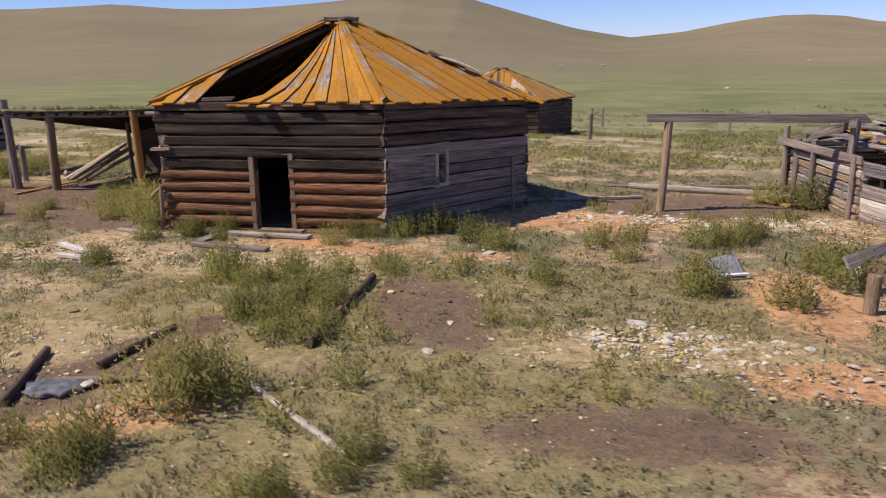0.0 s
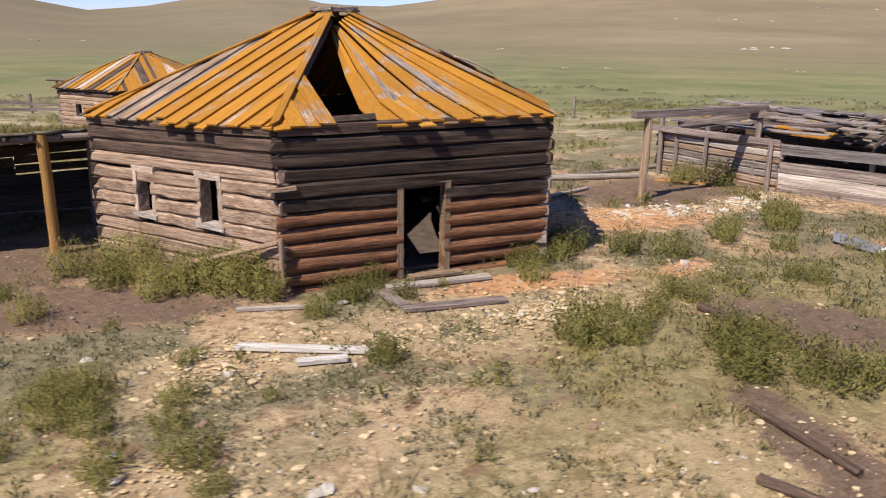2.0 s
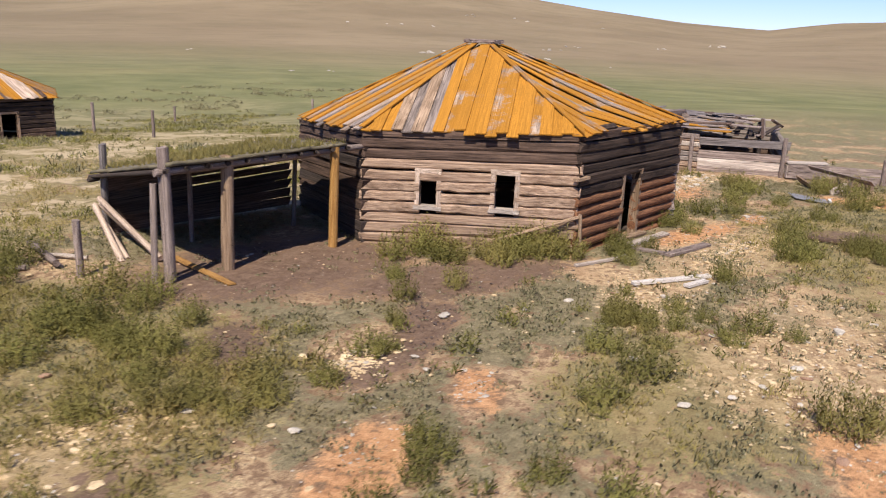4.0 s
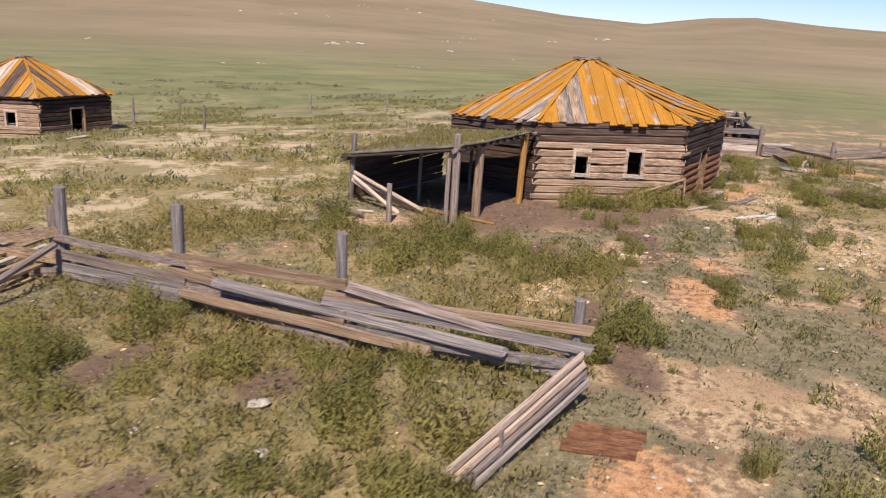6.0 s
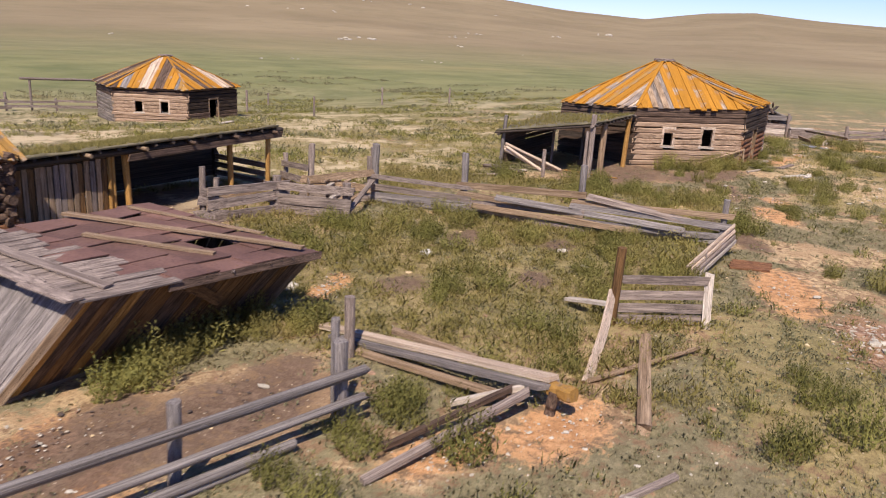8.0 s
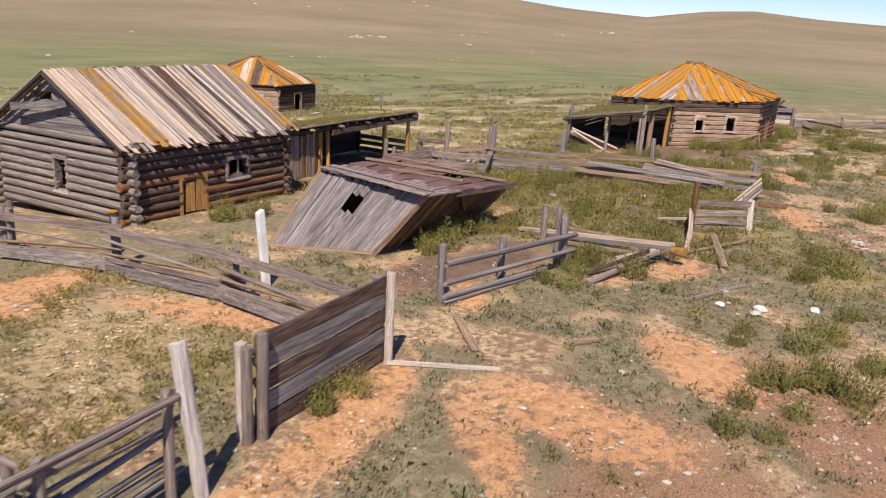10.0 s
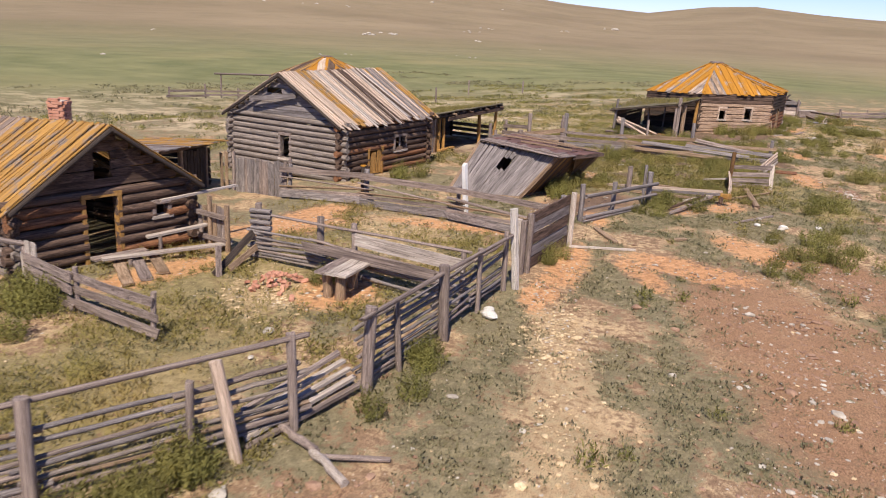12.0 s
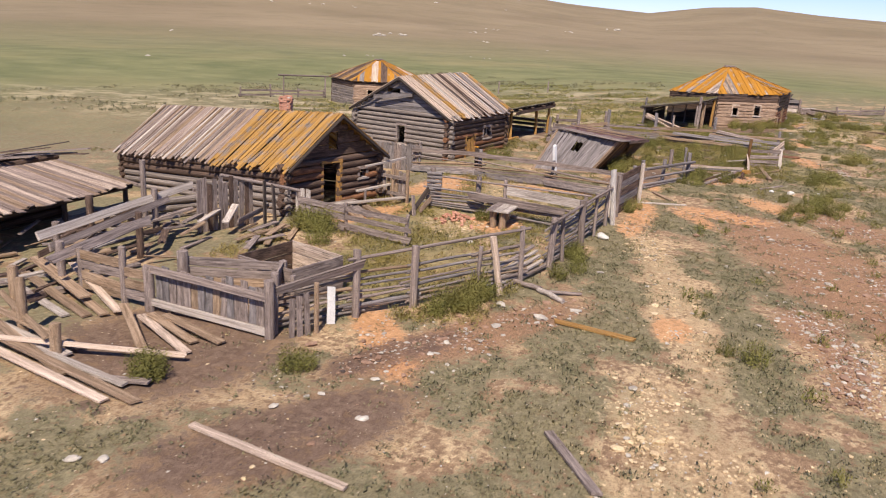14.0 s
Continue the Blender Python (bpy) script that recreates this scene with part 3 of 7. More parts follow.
    base = mix(nt, ramp(nt, tiny, (0.56, 0.0), (0.72, 0.35)), base, (0.56, 0.45, 0.30))
    # Bleached litter between the tufts of the near meadow, then the plain and the dry slopes, by distance.
    sep = node(nt, "ShaderNodeSeparateXYZ", Vector=pos)
    behind = ramp(nt, calc(nt, "DIVIDE", sep.outputs["Y"], 100.0).outputs[0], (0.25, 0.0), (0.32, 1.0))
    litter = ramp(nt, calc(nt, "ADD", noise_tex(nt, pos, 0.5, 7.0, 0.75), calc(nt, "MULTIPLY", wide, 0.5).outputs[0]).outputs[0], (0.74, 0.0), (0.82, 0.8))
    beyond = calc(nt, "ADD", calc(nt, "DIVIDE", sep.outputs["X"], 100.0).outputs[0], 1.0)
    behind = calc(nt, "MULTIPLY", behind, ramp(nt, beyond.outputs[0], (0.72, 0.0), (0.78, 1.0))).outputs[0]
    base = mix(nt, calc(nt, "MULTIPLY", behind, litter).outputs[0], base, (0.58, 0.46, 0.30))
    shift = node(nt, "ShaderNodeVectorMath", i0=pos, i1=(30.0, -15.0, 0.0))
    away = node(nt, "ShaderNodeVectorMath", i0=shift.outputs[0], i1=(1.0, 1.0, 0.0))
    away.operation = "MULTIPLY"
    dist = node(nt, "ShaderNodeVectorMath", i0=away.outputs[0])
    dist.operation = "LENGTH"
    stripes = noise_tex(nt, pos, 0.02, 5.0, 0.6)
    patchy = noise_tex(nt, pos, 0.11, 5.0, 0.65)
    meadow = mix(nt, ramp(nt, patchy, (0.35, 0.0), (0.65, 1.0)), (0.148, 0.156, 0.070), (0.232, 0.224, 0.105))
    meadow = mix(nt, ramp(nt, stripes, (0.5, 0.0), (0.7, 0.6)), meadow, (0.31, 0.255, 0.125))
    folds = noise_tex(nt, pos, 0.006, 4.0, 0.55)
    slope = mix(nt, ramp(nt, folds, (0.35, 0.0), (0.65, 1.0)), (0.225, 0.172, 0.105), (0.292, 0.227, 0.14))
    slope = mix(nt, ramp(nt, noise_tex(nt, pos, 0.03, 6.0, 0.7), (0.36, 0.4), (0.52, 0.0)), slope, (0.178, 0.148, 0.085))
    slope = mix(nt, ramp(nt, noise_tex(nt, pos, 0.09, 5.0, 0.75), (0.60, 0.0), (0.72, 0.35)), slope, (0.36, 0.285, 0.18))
    # The northern slopes mix towards a darker, greener tone.
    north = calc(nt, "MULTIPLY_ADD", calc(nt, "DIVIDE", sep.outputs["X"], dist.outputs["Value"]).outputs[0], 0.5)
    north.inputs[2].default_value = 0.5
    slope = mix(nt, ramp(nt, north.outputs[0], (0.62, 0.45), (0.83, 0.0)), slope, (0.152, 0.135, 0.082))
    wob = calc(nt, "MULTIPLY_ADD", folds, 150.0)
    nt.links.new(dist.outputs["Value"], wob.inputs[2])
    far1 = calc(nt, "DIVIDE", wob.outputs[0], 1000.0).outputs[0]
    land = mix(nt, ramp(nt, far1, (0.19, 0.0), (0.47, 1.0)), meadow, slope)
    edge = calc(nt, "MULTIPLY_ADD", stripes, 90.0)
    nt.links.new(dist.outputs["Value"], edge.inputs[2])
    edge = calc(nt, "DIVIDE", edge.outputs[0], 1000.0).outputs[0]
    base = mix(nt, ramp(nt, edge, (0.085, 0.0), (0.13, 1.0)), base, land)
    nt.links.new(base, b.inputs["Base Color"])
    b.inputs["Roughness"].default_value = 0.95
    b.inputs["Specular IOR Level"].default_value = 0.1
    rough = calc(nt, "ADD", small, calc(nt, "MULTIPLY", tiny, 0.5).outputs[0])
    bump(nt, b, rough.outputs[0], 0.8, 0.05)
    me.materials.append(m)
    return tagged(new("ground", me), "dry steppe ground with sage turf, straw, bare ochre soil and dung", "ground", "", "structure")


build_ground()


# ---- hexagonal log huts ----
def lerp(a, b, k):
    return a + (b - a) * k


def hex_roof(root, corners, eaves, top, mats, hole=None, over=0.14, board=0.24, ring=0.42, bare_bands=(), peak=None):
    """Six slopes of sawn boards that run up from the eaves and end at the hips; loose ends and a collapsed stretch."""
    c = Vector((*peak, 0)) if peak else sum((Vector((*p, 0)) for p in corners), Vector()) / 6
    E = [Vector((*p, z)) + (Vector((*p, 0)) - c).normalized() * over for p, z in zip(corners, eaves)]
    T = [Vector((c.x, c.y, top)) + (Vector((*p, 0)) - c).normalized() * ring for p in corners]
    for k in range(6):
        e0, e1, t0, t1 = E[k], E[(k + 1) % 6], T[k], T[(k + 1) % 6]
        along, length = (e1 - e0).normalized(), (e1 - e0).length
        up = (t0 + t1) / 2 - (e0 + e1) / 2
        up -= along * up.dot(along)
        rise = up.length
        up.normalize()
        out = along.cross(up)
        out = out if out.z > 0 else -out
        a0, a1 = (t0 - e0).dot(along), (e1 - t1).dot(along)
        reach = lambda w: rise * max(min(1.0, w / a0, (length - w) / a1), 0.0)
        n = round(length / board)
        for i in range(n):
            w0, w1 = length * i / n - 0.012, length * (i + 1) / n + 0.012
            lift = out * (0.055 if i % 2 else 0.015) + out * RND.uniform(0, 0.008)
            low = -RND.uniform(0.0, 0.11) - (0.1 if RND.random() < 0.12 else 0)
            mat = RND.choice(mats[k]) if isinstance(mats[k], tuple) else mats[k]
            for kk, f0, f1, other in bare_bands:
                if kk == k and f0 < (i + 0.5) / n < f1:
                    mat = RND.choice(other) if isinstance(other, tuple) else other
            if hole and hole[0] == k:
                f = (i + 0.5) / n
                if hole[1] < f < hole[2]:
                    continue
                if f >= hole[2]:
                    g0, g1 = ((j / n - hole[2]) / (1 - hole[2]) for j in (i, i + 1))
                    lift = lift - out * RND.choice((0.0, 0.02, 0.04, 0.07)) * (1 - g0)
                    tl, tr = lerp(t0, t1, 0.98 * g0) - Vector((0, 0, 0.30 * (1 - g0))), lerp(t0, t1, 0.98 * g1) - Vector((0, 0, 0.30 * (1 - g1)))
                    el, er = e0 + along * w0 + up * low, e0 + along * (w1 - RND.choice((-0.01, 0.0, 0.03)) * (1 - g1)) + up * low
                    sag = [(s, math.sin(math.pi * s ** 0.8)) for s in (0.0, 0.3, 0.62, 1.0)]
                    lines = [(lerp(el, tl, s) + lift - out * 0.34 * b * (1 - g0) ** 1.4, lerp(er, tr, s) + lift - out * 0.34 * b * (1 - g1) ** 1.4) for s, b in sag]
                    wood_here = RND.choice((mat, ROOF_MIXED) if g0 < 0.5 else (mat, mat, ROOF_MIXED))
                    for (l0, r0), (l1, r1) in zip(lines, lines[1:]):
                        slab("roof_board", root, (l0, r0, r1, l1), 0.03, wood_here)
                    continue
            h0, h1 = reach(w0), reach(w1)
            slab("roof_board", root, (e0 + along * w0 + up * low + lift, e0 + along * w1 + up * (low + RND.gauss(0, 0.02)) + lift,
                                      e0 + along * w1 + up * max(h1, 0.05) + lift, e0 + along * w0 + up * max(h0, 0.04) + lift), 0.03, mat)
        # Dark rafter tone: the gloom beneath the boards is put into the colour.
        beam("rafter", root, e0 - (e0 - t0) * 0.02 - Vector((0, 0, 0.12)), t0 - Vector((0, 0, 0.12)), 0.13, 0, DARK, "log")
        beam("hip_board", root, e0 + Vector((0, 0, 0.07)), lerp(e0, t0, 1.0) + Vector((0, 0, 0.09)), 0.15, 0.03, mats[k][0] if isinstance(mats[k], tuple) else mats[k], "plank", (0, 0, 1))
        # Ceiling joist plate on top of the wall.
        p0, p1 = corners[k], corners[(k + 1) % 6]
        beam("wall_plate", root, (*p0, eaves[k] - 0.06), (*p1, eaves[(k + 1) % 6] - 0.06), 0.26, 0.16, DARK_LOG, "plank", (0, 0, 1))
        beam("smoke_hole_board", root, t0 + Vector((0, 0, 0.10)) - (t1 - t0) * 0.25, t1 + Vector((0, 0, 0.12 + 0.03 * (k % 2))) + (t1 - t0) * 0.25, 0.2, 0.045, GREY, "plank", (0, 0, 1))
    if hole:
        # A thrown-back board lies along the wall top under the caved-in stretch.
        e0, e1 = E[hole[0]], E[(hole[0] + 1) % 6]
        beam("ledge_board", root, lerp(e0, e1, hole[1] - 0.02) + Vector((0, 0.2, 0.06)), lerp(e0, e1, hole[2] + 0.03) + Vector((0, 0.2, 0.08)), 0.16, 0.04, EAVE_BLACK, "warped", (0, -0.6, 1))
    hub = Vector((c.x, c.y, top + 0.14))
    for s in (-0.24, -0.06, 0.12, 0.28):
        beam("smoke_hole_cover", root, hub + Vector((s, -0.42, RND.uniform(0, 0.03))), hub + Vector((s + 0.05, 0.42, RND.uniform(0, 0.03))), 0.17, 0.03, GREY, "plank")


def hex_hut(label, corners, low, eaves, top, wall_mats, roof_mats, openings, hewn, hole=None, bands=(), size=0.245, dark_rows=(2, 2, 2, 2, 2, 2), peak=None, over=0.14):
    high = max(eaves)
    c = sum((Vector((*p, 0)) for p in corners), Vector()) / 6
    root = thing("log_hut", c.x, c.y, label, "hut", "hexagonal log huts")
    for k in range(6):
        a, b = corners[k], corners[(k + 1) % 6]
        holes = [o[1:5] for o in openings if o[0] == k]
        rows = round((high - 0.1 - low) / size)
        fall = (high - eaves[k], high - eaves[(k + 1) % 6])
        log_wall(root, a, b, low, rows - dark_rows[k], size, wall_mats[k], holes, 0.09, hewn[k], thin=0.22, fall=fall)
        # Top rows under the eaves: their shade is painted into the log colour.
        log_wall(root, a, b, low + (rows - dark_rows[k]) * size, dark_rows[k], size, (EAVE_BLACK, EAVE_BLACK, EAVE_BLACK, DARK_LOG) if dark_rows[k] > 4 else (DARK_LOG,), holes, 0.09, "balk", thin=0.22, fall=fall)
        if not holes:
            # Seam strips added between the timbers to keep daylight from leaking in.
            p, q = Vector((*a, 0)), Vector((*b, 0))
            for i in range(1, rows):
                z = low + i * size
                beam("chinking", root, p + Vector((0, 0, z - fall[0])), q + Vector((0, 0, z - fall[1])), 0.11, 0.1, DARK, "plank", Vector((q.y - p.y, p.x - q.x, 0)))
        for kk, u0, u1, lo, hi, what in openings:
            if kk == k:
                frame_of(root, a, b, u0, u1, lo, hi, TAN if what == "door" else PEACH, what != "door", name=what)
    # Earth floor inside.
    bm = bmesh.new()
    ring = [bm.verts.new((*lerp(Vector(p), c.xy, 0.06), gz(*p) + 0.09)) for p in corners]
    bm.faces.new(ring)
    bm.normal_update()
    bmesh.ops.solidify(bm, geom=bm.faces[:], thickness=0.05)
    part("earth_floor", bm, PELLET, root)
    hex_roof(root, corners, eaves, top, roof_mats, hole, over, bare_bands=bands, peak=peak)
    return root


HUT = ((-6.0, 16.96), (-1.18, 15.98), (2.04, 19.9), (-0.1, 24.6), (-4.9, 25.4), (-7.55, 21.5))
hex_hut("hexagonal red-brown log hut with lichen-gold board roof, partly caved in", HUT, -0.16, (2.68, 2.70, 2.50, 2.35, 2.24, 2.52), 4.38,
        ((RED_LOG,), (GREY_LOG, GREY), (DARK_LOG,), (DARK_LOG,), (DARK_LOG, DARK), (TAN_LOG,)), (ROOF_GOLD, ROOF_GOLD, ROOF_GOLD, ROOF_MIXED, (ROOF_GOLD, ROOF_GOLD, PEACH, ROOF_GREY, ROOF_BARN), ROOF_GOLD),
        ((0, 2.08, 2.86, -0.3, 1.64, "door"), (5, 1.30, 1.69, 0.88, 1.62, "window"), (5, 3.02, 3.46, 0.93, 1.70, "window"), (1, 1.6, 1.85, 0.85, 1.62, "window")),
        (False, True, True, True, True, "balk"), (0, 0.2, 0.32), ((5, 0.12, 0.34, (TAN, ROOF_GREY, BLUE_GREY, ROOF_GREY)),), dark_rows=(5, 3, 2, 2, 2, 2), peak=(-2.62, 21.05))

loose = thing("loose_roof_boards", 1.2, 19.2, "broken loose boards lying on the hut roof edge", "boards", z=2.6)
hip = lambda f, dx=0.0, dy=0.0, up=0.08: lerp(Vector((2.17, 19.86, 2.5)), Vector((-2.2, 21.0, 4.38)), f) + Vector((dx, dy, up))
for p, q, w, mat in ((hip(-0.04, 0, -0.1, 0.02), hip(0.26, 0, -0.12), 0.2, ROOF_MIXED), (hip(0.02, -0.15, -0.3, 0.02), hip(0.2, -0.1, -0.25), 0.18, DARK_LOG), (hip(0.36, 0, -0.08, 0.1), hip(0.56, 0, -0.1, 0.12), 0.2, DARK_LOG), (hip(0.3, 0.1, -0.2, 0.1), hip(0.5, 0, -0.25, 0.1), 0.14, PEACH), (hip(-0.06, 0.1, -0.15, 0.0), hip(0.06, -0.05, 0.05, 0.14), 0.16, ROOF_GOLD)):
    beam("board", loose, p, q, w, 0.03, mat, "warped", (0.2, -0.3, 1))

HUT2 = []
for k in range(6):
    turn = radians(15.7 + 60 * k)
    HUT2.append((4.3 + 5.0 * (math.sin(turn) * 0.632 - math.cos(turn) * 0.775), 57.3 + 5.0 * (-math.sin(turn) * 0.775 - math.cos(turn) * 0.632)))
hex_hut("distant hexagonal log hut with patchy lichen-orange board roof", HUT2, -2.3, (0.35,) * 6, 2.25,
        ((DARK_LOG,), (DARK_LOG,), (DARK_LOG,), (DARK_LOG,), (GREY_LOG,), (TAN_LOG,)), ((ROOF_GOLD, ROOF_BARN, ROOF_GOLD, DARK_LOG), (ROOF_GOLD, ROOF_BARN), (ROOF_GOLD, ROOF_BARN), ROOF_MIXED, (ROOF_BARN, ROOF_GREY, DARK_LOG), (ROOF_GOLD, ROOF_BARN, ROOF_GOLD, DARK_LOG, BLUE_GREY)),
        ((0, 2.1, 2.95, -2.3, -0.45, "door"), (5, 1.45, 1.95, -1.3, -0.5, "window"), (5, 3.2, 3.7, -1.3, -0.5, "window")), ("balk",) * 6, None, ((0, 0.62, 0.8, PEACH), (5, 0.38, 0.5, PEACH), (5, 0.0, 0.10, DARK_LOG), (5, 0.6, 0.68, DARK_LOG), (0, 0.3, 0.38, DARK_LOG)), dark_rows=(6, 2, 2, 2, 2, 1), over=0.3)


def turf_roof(root, corners, thick=0.12, name="turf_roof", mat=None, rough=0.05):
    """A lumpy layer over four given corners."""
    a, b, c, d = (Vector(v) for v in corners)
    bm, nx, ny = bmesh.new(), 26, 12
    top, bot = [], []
    for j in range(ny + 1):
        for i in range(nx + 1):
            p = lerp(lerp(a, b, i / nx), lerp(d, c, i / nx), j / ny)
            w = Vector((noise.noise(p * 1.7), noise.noise(p * 1.7 + Vector((9, 0, 0))), 0)) * 0.10
            top.append(bm.verts.new(p + w + Vector((0, 0, thick + rough * noise.noise(p * 2.2) + rough * 0.6 * noise.noise(p * 6)))))
            bot.append(bm.verts.new(p + w))
    for j in range(ny):
        for i in range(nx):
            k = j * (nx + 1) + i
            bm.faces.new((top[k], top[k + 1], top[k + nx + 2], top[k + nx + 1]))
            bm.faces.new((bot[k + nx + 1], bot[k + nx + 2], bot[k + 1], bot[k]))
    edge = [i for i in range(nx + 1)] + [j * (nx + 1) + nx for j in range(1, ny + 1)] + [ny * (nx + 1) + i for i in range(nx - 1, -1, -1)] + [j * (nx + 1) for j in range(ny - 1, 0, -1)]
    for k, l in zip(edge, edge[1:] + edge[:1]):
        bm.faces.new((bot[k], bot[l], top[l], top[k]))
    bm.normal_update()
    part(name, bm, mat or TURF, root, "", False)


def roof_grass(root, corners, count, seed):
    """Short dry grass growing on a turf roof."""
    rnd, verts, faces = random.Random(seed), [], []
    a, b, c, d = (Vector(v) for v in corners)
    for _ in range(count):
        p = lerp(lerp(a, b, rnd.random()), lerp(d, c, rnd.random()), rnd.random()) + Vector((0, 0, 0.05))
        for _ in range(4):
            tip = Vector((rnd.gauss(0, 0.05), rnd.gauss(0, 0.05), rnd.uniform(0.05, 0.16)))
            s = Vector((rnd.gauss(0, 1), rnd.gauss(0, 1), 0)).normalized() * 0.012
            n = len(verts)
            verts += [p - s, p + s, p + tip]
            faces.append((n, n + 1, n + 2))
    me = bpy.data.meshes.new("roof_grass")
    me.from_pydata([tuple(v) for v in verts], [], faces)
    me.materials.append(GRASS)
    put("roof_grass", me, Matrix(), root, "short grass rooted in the turf")


def hut_lean_to():
    """Open shed against the hut: tall peeled posts, boarded back, low roof of poles and dung turf."""
    root = thing("lean_to_shed", -10.5, 23.5, "open lean-to shed with peeled posts and turf roof beside the hut", "shed")
    for x, y, top, d, mat in ((-8.4, 21.77, 2.30, 0.24, OCHRE), (-11.13, 22.34, 2.30, 0.28, TAN), (-12.37, 22.62, 2.58, 0.24, GREY), (-10.4, 26.9, 2.15, 0.19, BLUE_GREY), (-9.81, 24.74, 1.85, 0.13, GREY), (-7.18, 23.94, 2.0, 0.12, GREY)):
        post(root, x, y, top, d, mat, (RND.gauss(0, 0.05), RND.gauss(0, 0.05)))
    post(root, -12.62, 22.75, 1.9, 0.14, GREY, (0.1, 0.0))
    beam("lintel_pole", root, (-12.6, 22.6, 2.05), (-7.6, 21.55, 2.12), 0.15, 0, GREY, "pole")
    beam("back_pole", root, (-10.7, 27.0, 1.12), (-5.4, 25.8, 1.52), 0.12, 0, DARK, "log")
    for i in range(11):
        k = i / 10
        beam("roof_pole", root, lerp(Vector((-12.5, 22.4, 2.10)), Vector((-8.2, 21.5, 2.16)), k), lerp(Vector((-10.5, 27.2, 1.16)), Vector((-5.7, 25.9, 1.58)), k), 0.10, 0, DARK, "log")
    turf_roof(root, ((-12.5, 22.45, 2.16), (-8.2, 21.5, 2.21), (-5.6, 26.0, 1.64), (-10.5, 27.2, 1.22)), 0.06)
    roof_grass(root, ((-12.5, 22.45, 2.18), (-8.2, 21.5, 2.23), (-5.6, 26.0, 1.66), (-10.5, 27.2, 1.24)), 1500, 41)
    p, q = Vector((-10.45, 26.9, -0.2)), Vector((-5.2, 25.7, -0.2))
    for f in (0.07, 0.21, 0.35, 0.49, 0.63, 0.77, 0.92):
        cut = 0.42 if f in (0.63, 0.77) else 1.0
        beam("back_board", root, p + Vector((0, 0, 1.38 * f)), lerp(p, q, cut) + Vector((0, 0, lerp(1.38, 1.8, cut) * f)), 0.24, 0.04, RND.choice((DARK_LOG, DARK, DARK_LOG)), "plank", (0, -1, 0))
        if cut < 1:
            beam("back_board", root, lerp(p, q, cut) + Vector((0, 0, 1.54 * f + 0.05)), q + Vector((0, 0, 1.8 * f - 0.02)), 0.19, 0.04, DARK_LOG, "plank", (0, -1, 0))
    for x0, y0, z0, x1, y1, z1 in ((-11.45, 23.9, 0.08, -10.75, 26.6, 0.95), (-11.3, 24.1, 0.05, -10.65, 26.7, 0.8), (-11.15, 24.4, 0.04, -10.5, 26.7, 0.62), (-11.9, 24.5, 0.0, -10.95, 26.5, 0.85), (-11.7, 24.6, 0.0, -10.85, 26.6, 0.72)):
        beam("side_pole", root, at_ground(x0, y0, z0), at_ground(x1, y1, z1), 0.14, 0, PEACH, "log")
    post(root, -13.03, 24.31, 1.12, 0.17, GREY)
    return root


hut_lean_to()
driftwood = thing("dry_branch", -12.6, 26.2, "grey dead branch lying in tall weeds", "branch")
beam("branch", driftwood, at_ground(-12.2, 27.1, 0.15), at_ground(-12.9, 25.2, 0.1), 0.16, 0, GREY, "pole")
beam("branch", driftwood, at_ground(-12.6, 26.1, 0.1), at_ground(-12.2, 25.2, 0.08), 0.1, 0, PALE, "pole")
board = thing("fallen_plank", -11.6, 22.6, "ochre plank lying on the trampled dung soil", "plank")
beam("board", board, at_ground(-11.2, 23.8, 0.08), at_ground(-11.9, 21.5, 0.03), 0.16, 0.03, OCHRE)
brace = thing("leaning_pole", -6.4, 17.3, "peeled pole leaning across the hut corner", "pole")
beam("pole", brace, at_ground(-7.55, 19.2, 0.06), (-6.12, 16.80, 0.88), 0.09, 0, TAN, "log")
beam("pole", brace, at_ground(-6.12, 16.72, -0.05), (-6.10, 16.78, 0.95), 0.09, 0, TAN, "log")
shelf = thing("corner_bracket", -6.1, 16.8, "weathered crossed boards nailed to the hut corner", "board", z=1.6)
beam("board", shelf, (-6.25, 16.9, 1.72), (-5.8, 16.78, 1.74), 0.14, 0.06, TAN)
prop = thing("leaning_post", 1.7, 19.1, "grey post leaning against the hut wall", "post")
beam("pole", prop, at_ground(1.75, 18.9, -0.05), (1.72, 19.02, 1.15), 0.11, 0, GREY, "log")

# Steps and planks before the doorway, and boards lying about the yard.
LYING = ((-4.57, 16.1, -2.73, 15.62, 0.22, PALE), (-4.96, 15.06, -3.36, 14.5, 0.24, GREY), (-4.75, 15.9, -4.85, 15.15, 0.2, GREY), (-7.6, 15.1, -6.18, 13.9, 0.17, BONE), (-7.2, 14.15, -6.6, 13.9, 0.15, BONE),
         (-3.9, 16.35, -2.95, 16.15, 0.25, TAN), (2.25, 20.3, 5.4, 20.8, 0.14, PALE), (8.2, 20.6, 8.9, 18.9, 0.16, OCHRE), (-7.0, 16.5, -5.9, 15.9, 0.1, PALE), 
         (-58.2, 23.2, -58.5, 21.3, 0.2, OCHRE), (-66.0, 27.5, -66.5, 24.4, 0.15, PEACH), (-63.5, 22.1, -65.0, 21.0, 0.17, GREY), (-42.84, 23.15, -42.2, 21.3, 0.1, PALE), (-40.1, 22.85, -41.6, 21.95, 0.17, TAN), (-40.5, 20.5, -39.95, 20.0, 0.16, TAN), (-36.6, 18.6, -34.6, 17.3, 0.1, GREY))
